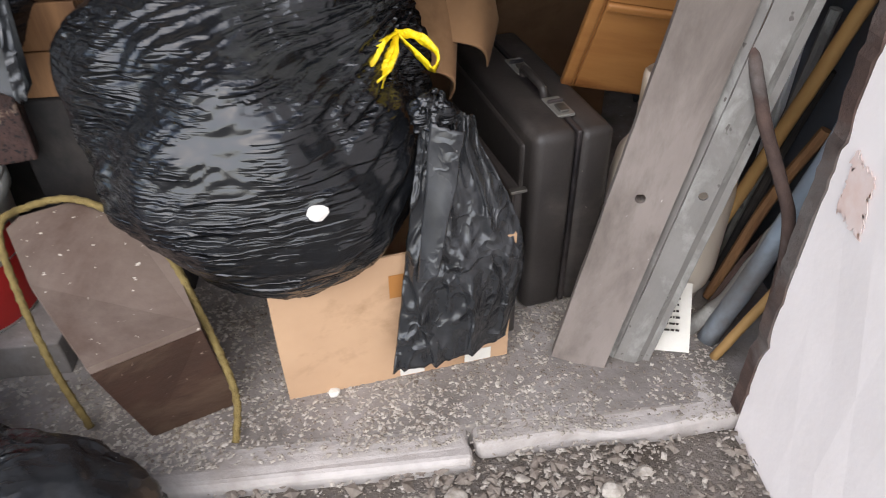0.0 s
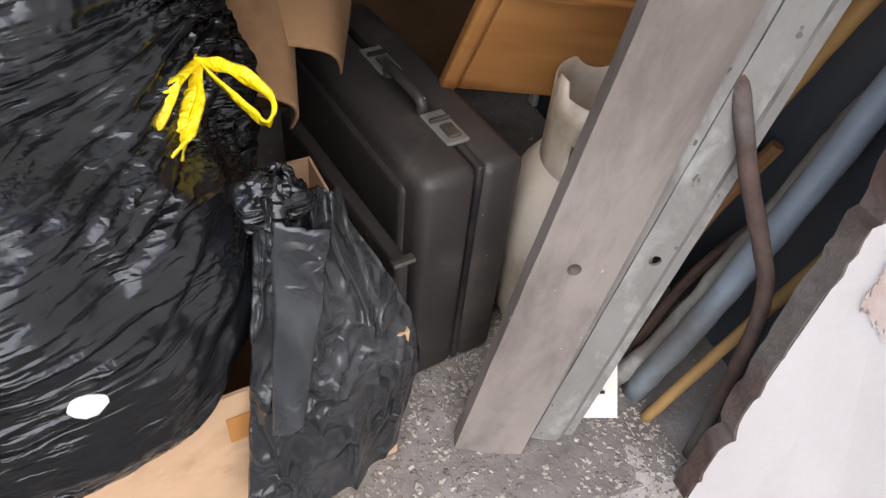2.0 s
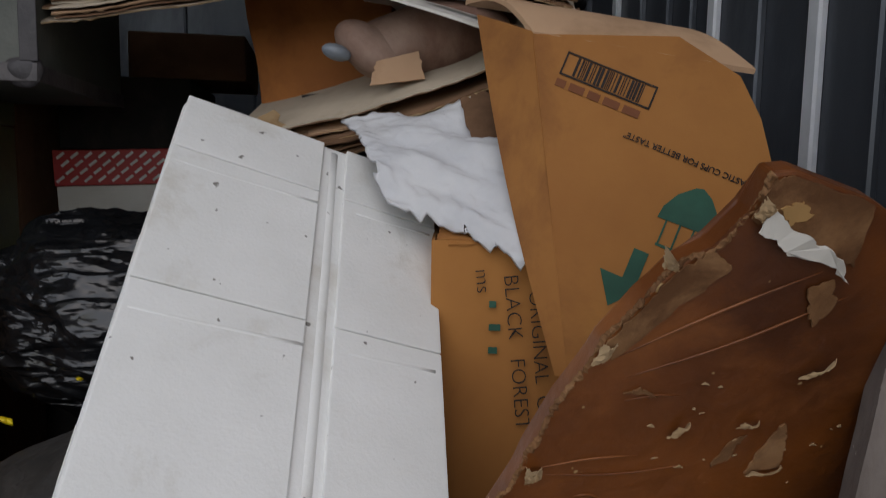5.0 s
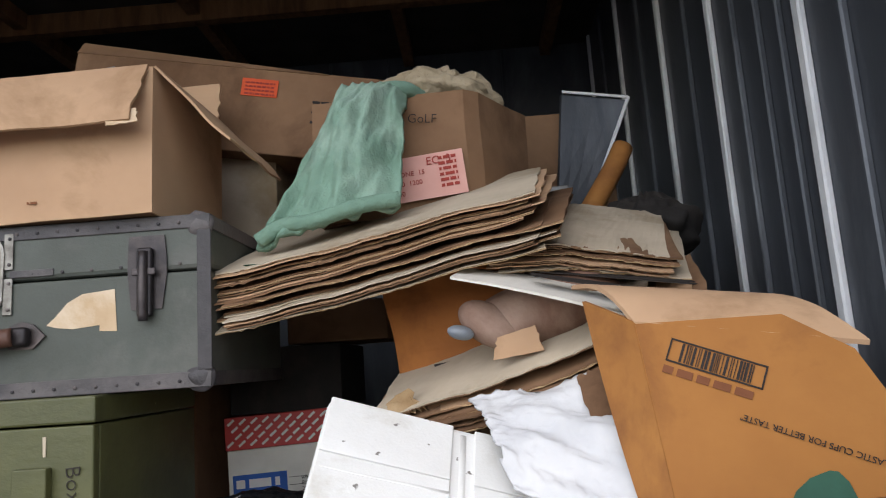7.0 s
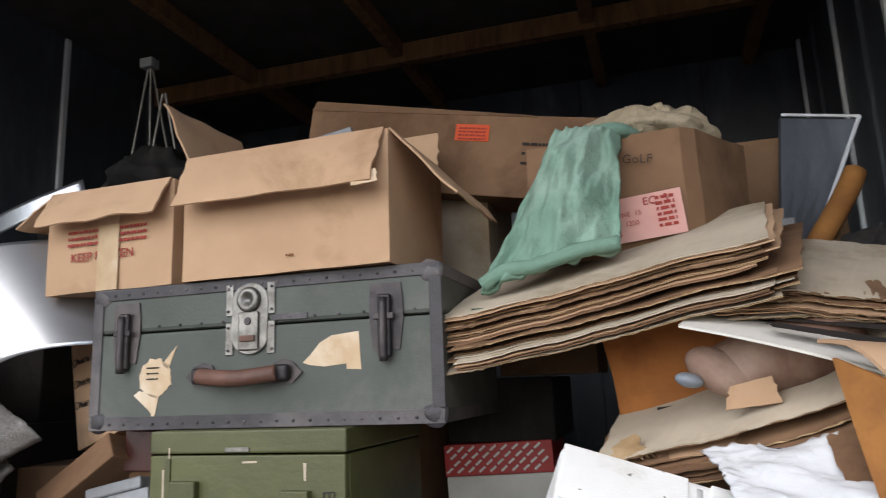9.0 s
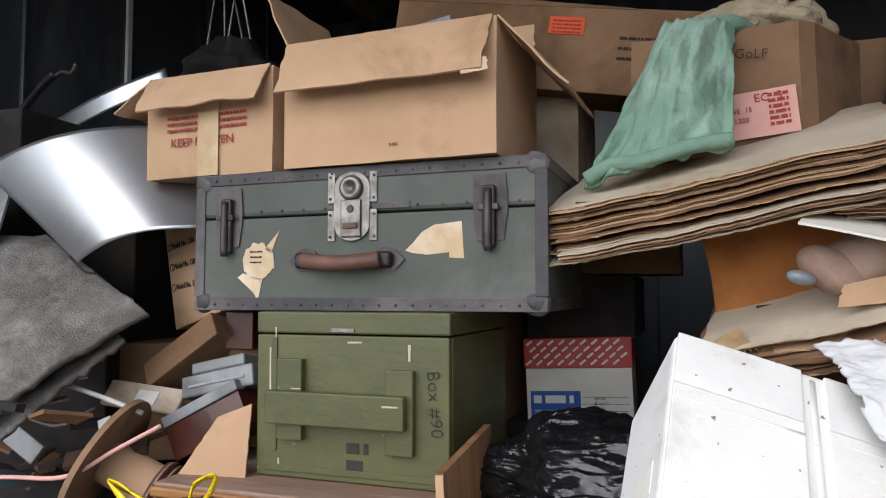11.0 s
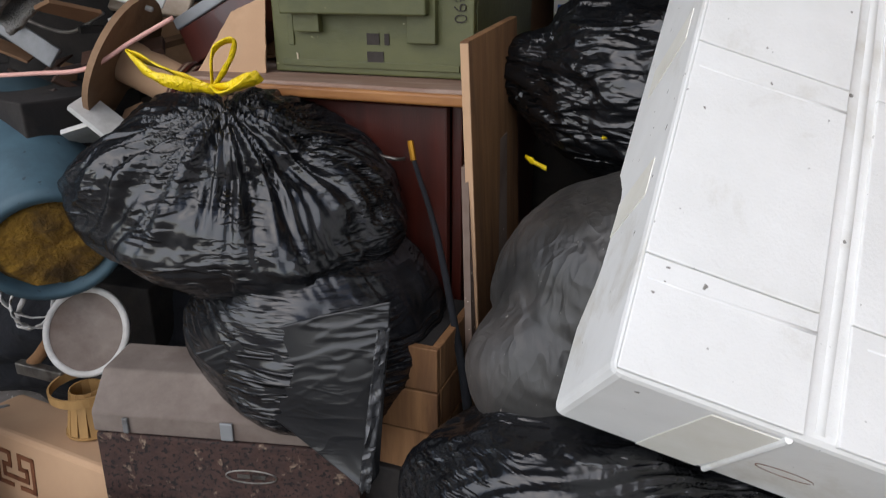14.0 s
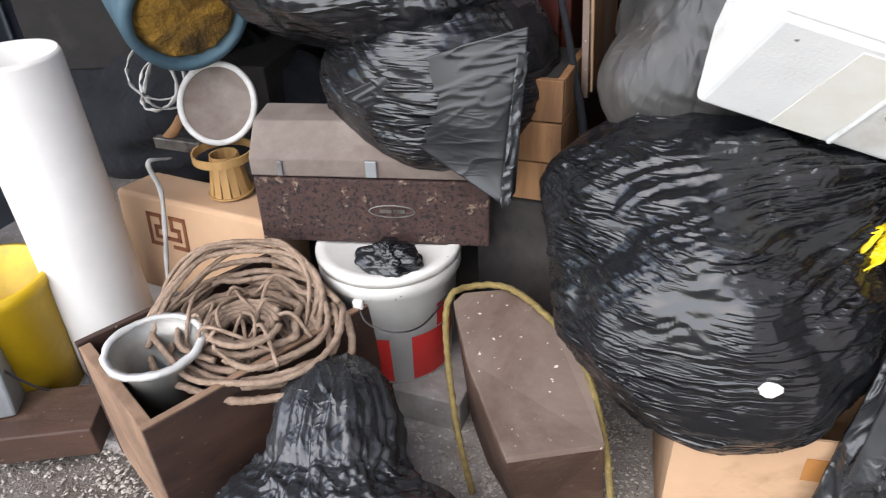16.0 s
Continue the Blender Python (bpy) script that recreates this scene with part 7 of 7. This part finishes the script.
part("rope_handle", rope([(0.15, 1.25, 0.02), (0.10, 1.31, 0.12), (0.05, 1.40, 0.24), (0.042, 1.445, 0.31), (0.07, 1.488, 0.315), (0.14, 1.505, 0.315), (0.23, 1.455, 0.306), (0.31, 1.385, 0.285), (0.37, 1.29, 0.22), (0.40, 1.25, 0.08), (0.395, 1.20, 0.01)], 0.0062, 14), "rope_yellow", wd, "frayed yellow rope", True)

tw_ = grp("cardboard_tube", "large white cardboard tube standing at the side", "tube", frame_of((-0.80, 1.37, 0.0), (-0.70, 1.37, 0.0), (-0.815, 1.36, 0.75)))
part("wall", lathe([(0.098, 0.0), (0.100, 0.01), (0.096, 0.74), (0.092, 0.75), (0.086, 0.745), (0.088, 0.02)], 48, loop=True), "tube_white", tw_, smooth=True)
yb = grp("yellow_bucket", "yellow plastic pail with black print beside a white tube", "bucket", pose(-0.93, 1.21, 0.0, 0, 0, 0))
part("shell", lathe([(0.11, 0), (0.128, 0.28), (0.134, 0.285), (0.134, 0.31), (0.124, 0.31), (0.106, 0.01), (0, 0.008)], 40), "yellow_plastic", yb, smooth=True)
ybp = bmesh.new()
for k, (z, h) in enumerate(((0.20, 0.03), (0.16, 0.025), (0.12, 0.025), (0.05, 0.04))):
    for a in range(-60, 5, 18):
        r = 0.1115 + 0.018 * z / 0.28
        box(0.026, 0.002, h, (-0.013, -r - 0.004, z), bm=ybp, m=pose(0, 0, 0, 0, 0, a + 60 - 10))
part("print", ybp, "ink", yb, "black printed blocks")
part("wire_handle", tube([(0.05, -0.13, 0.29), (0.10, -0.115, 0.20), (0.13, -0.07, 0.10), (0.14, -0.03, 0.05)], 0.003, 6, 8), "dark_iron", yb, "black wire handle")
solo("concrete_block", box(0.16, 0.13, 0.20, (0, 0, 0), 0.006), "grey_metal", "grey painted metal block standing on a timber offcut", "metal block", frame_of((-0.92, 0.98, 0.075), (-0.79, 1.08, 0.075), (-0.95, 1.01, 0.3)))
solo("timber_offcut", box(0.24, 0.14, 0.072, (0, 0, 0), 0.004), "brown_wood", "short brown timber offcut on the floor", "timber", frame_of((-0.83, 0.99, 0.0), (-0.62, 1.10, 0.0), (-0.83, 0.99, 1)))
kx = grp("key_pattern_carton", "tan carton printed with a dark meander pattern", "carton", frame_of((-0.84, 1.50, 0.12), (-0.40, 1.47, 0.12), (-0.84, 1.53, 0.40)))
part("body", box(0.46, 0.13, 0.255, (0, 0, 0), 0.012, seg=3), "cardboard", kx)
ky = bmesh.new()
for mir, x0 in ((1, 0.09), (-1, 0.21)):
    for (x, z, w, h) in ((0, 0, 0.05, 0.01), (0, 0, 0.01, 0.085), (0, 0.075, 0.05, 0.01), (0.04, 0.045, 0.01, 0.04), (0.02, 0.045, 0.03, 0.01), (0.02, 0.02, 0.01, 0.035), (0.02, 0.02, 0.045, 0.01)):
        xx_ = x0 + (x if mir > 0 else -x - w)
        box(w, 0.001, h, (xx_, -0.002, 0.13 + z), bm=ky)
part("meander_print", ky, "ink_brown", kx, "dark brown meander print")
solo("webbing_strap", ribbon([(-0.53, 1.42, 0.54), (-0.525, 1.36, 0.56), (-0.515, 1.36, 0.50), (-0.505, 1.33, 0.42), (-0.50, 1.30, 0.34), (-0.49, 1.28, 0.26)], 0.013, (1, 0.2, 0)), "grey_webbing", "grey and white webbing strap hanging down", "strap", smooth=True)
# boxes added to fill the pile; the near-black ones stand in for shade
for (x, y, z, sx, sy, sz, r, mt, lb_) in ((-1.25, 1.75, 0.55, 0.35, 0.4, 0.25, 20, "dark_junk", "dark filler box for the shaded pile"), (-0.95, 1.75, 0.82, 0.30, 0.25, 0.20, -15, "dark_junk", "dark filler box for the shade under the carpet"),
                                         (-1.3, 2.0, 0.95, 0.5, 0.5, 0.45, 10, "dark_junk", "dark filler box for the shaded side of the unit"), (-0.90, 2.10, 1.0, 0.3, 0.4, 0.3, 25, "cardboard_brown", "brown carton deep in the pile"),
                                         (-1.55, 2.3, 0.0, 0.7, 1.2, 1.35, 0, "dark_junk", "tall dark filler box for the shade against the wall"), (-1.38, 2.25, 1.352, 0.5, 0.3, 0.53, 0, "dark_junk", "dark filler box on top of the tall filler box"), (-1.35, 2.0, 1.41, 0.3, 0.24, 0.50, 5, "dark_junk", "dark filler box added to hold up the metal strip"), (-0.75, 1.78, 0.15, 0.2, 0.3, 0.45, 5, "dark_junk", "dark filler box for the shade below the padded roll"),
                                         (-0.45, 1.70, 0.0, 0.55, 0.13, 0.36, 0, "dark_junk", "dark filler box for the shade behind the bucket")):
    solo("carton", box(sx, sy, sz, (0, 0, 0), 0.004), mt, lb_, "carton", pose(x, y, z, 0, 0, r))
rnd = random.Random(21)
for i in range(26):
    x, y, z = rnd.uniform(-1.05, -0.5), rnd.uniform(1.70, 1.95), rnd.uniform(0.95, 1.22)
    solo("junk_piece", roughen(box(rnd.uniform(.06, .17), rnd.uniform(.015, .07), rnd.uniform(.003, .018), (0, 0, 0), 0.001), 0.006, 15, i), rnd.choice(("grey_metal", "dark_junk", "rust", "cardboard_brown", "steel_wall", "brown_wood", "white_strap")),
         "small scrap of mixed hardware in the pile", "scrap", pose(x, y, z, rnd.uniform(-30, 30), rnd.uniform(-40, 40), rnd.uniform(0, 180)), group="scraps in the pile")
wi = grp("wire_stand", "thin wire stand with a small clamp on top", "wire stand")
for p_ in ([(-0.88, 2.6, 2.55), (-0.93, 2.6, 2.25)], [(-0.87, 2.6, 2.55), (-0.86, 2.6, 2.25)], [(-0.86, 2.6, 2.54), (-0.79, 2.6, 2.25)], [(-0.80, 2.58, 2.44), (-0.85, 2.6, 2.25)], [(-0.79, 2.58, 2.44), (-0.76, 2.6, 2.25)]):
    part("wire", tube(p_, 0.0035, 6, 2), "wire", wi)
part("clamp", box(0.05, 0.04, 0.035, (-0.90, 2.58, 2.55), 0.004), "grey_metal", wi)
solo("dark_cloth", bag((-0.85, 2.62, 2.15), (0.16, 0.14, 0.12), (0, 0, 0), (0, 0, 1), 61, 0.3, 0.2, 50, 30), "dark_junk", "dark crumpled cloth behind the cartons", "cloth", smooth=True)
# added support box, coloured near-black like the gloom around it
solo("carton", box(0.55, 0.5, 0.5, (-1.15, 2.45, 1.55), 0.004), "dark_junk", "dark filler box added under the wire stand", "carton")
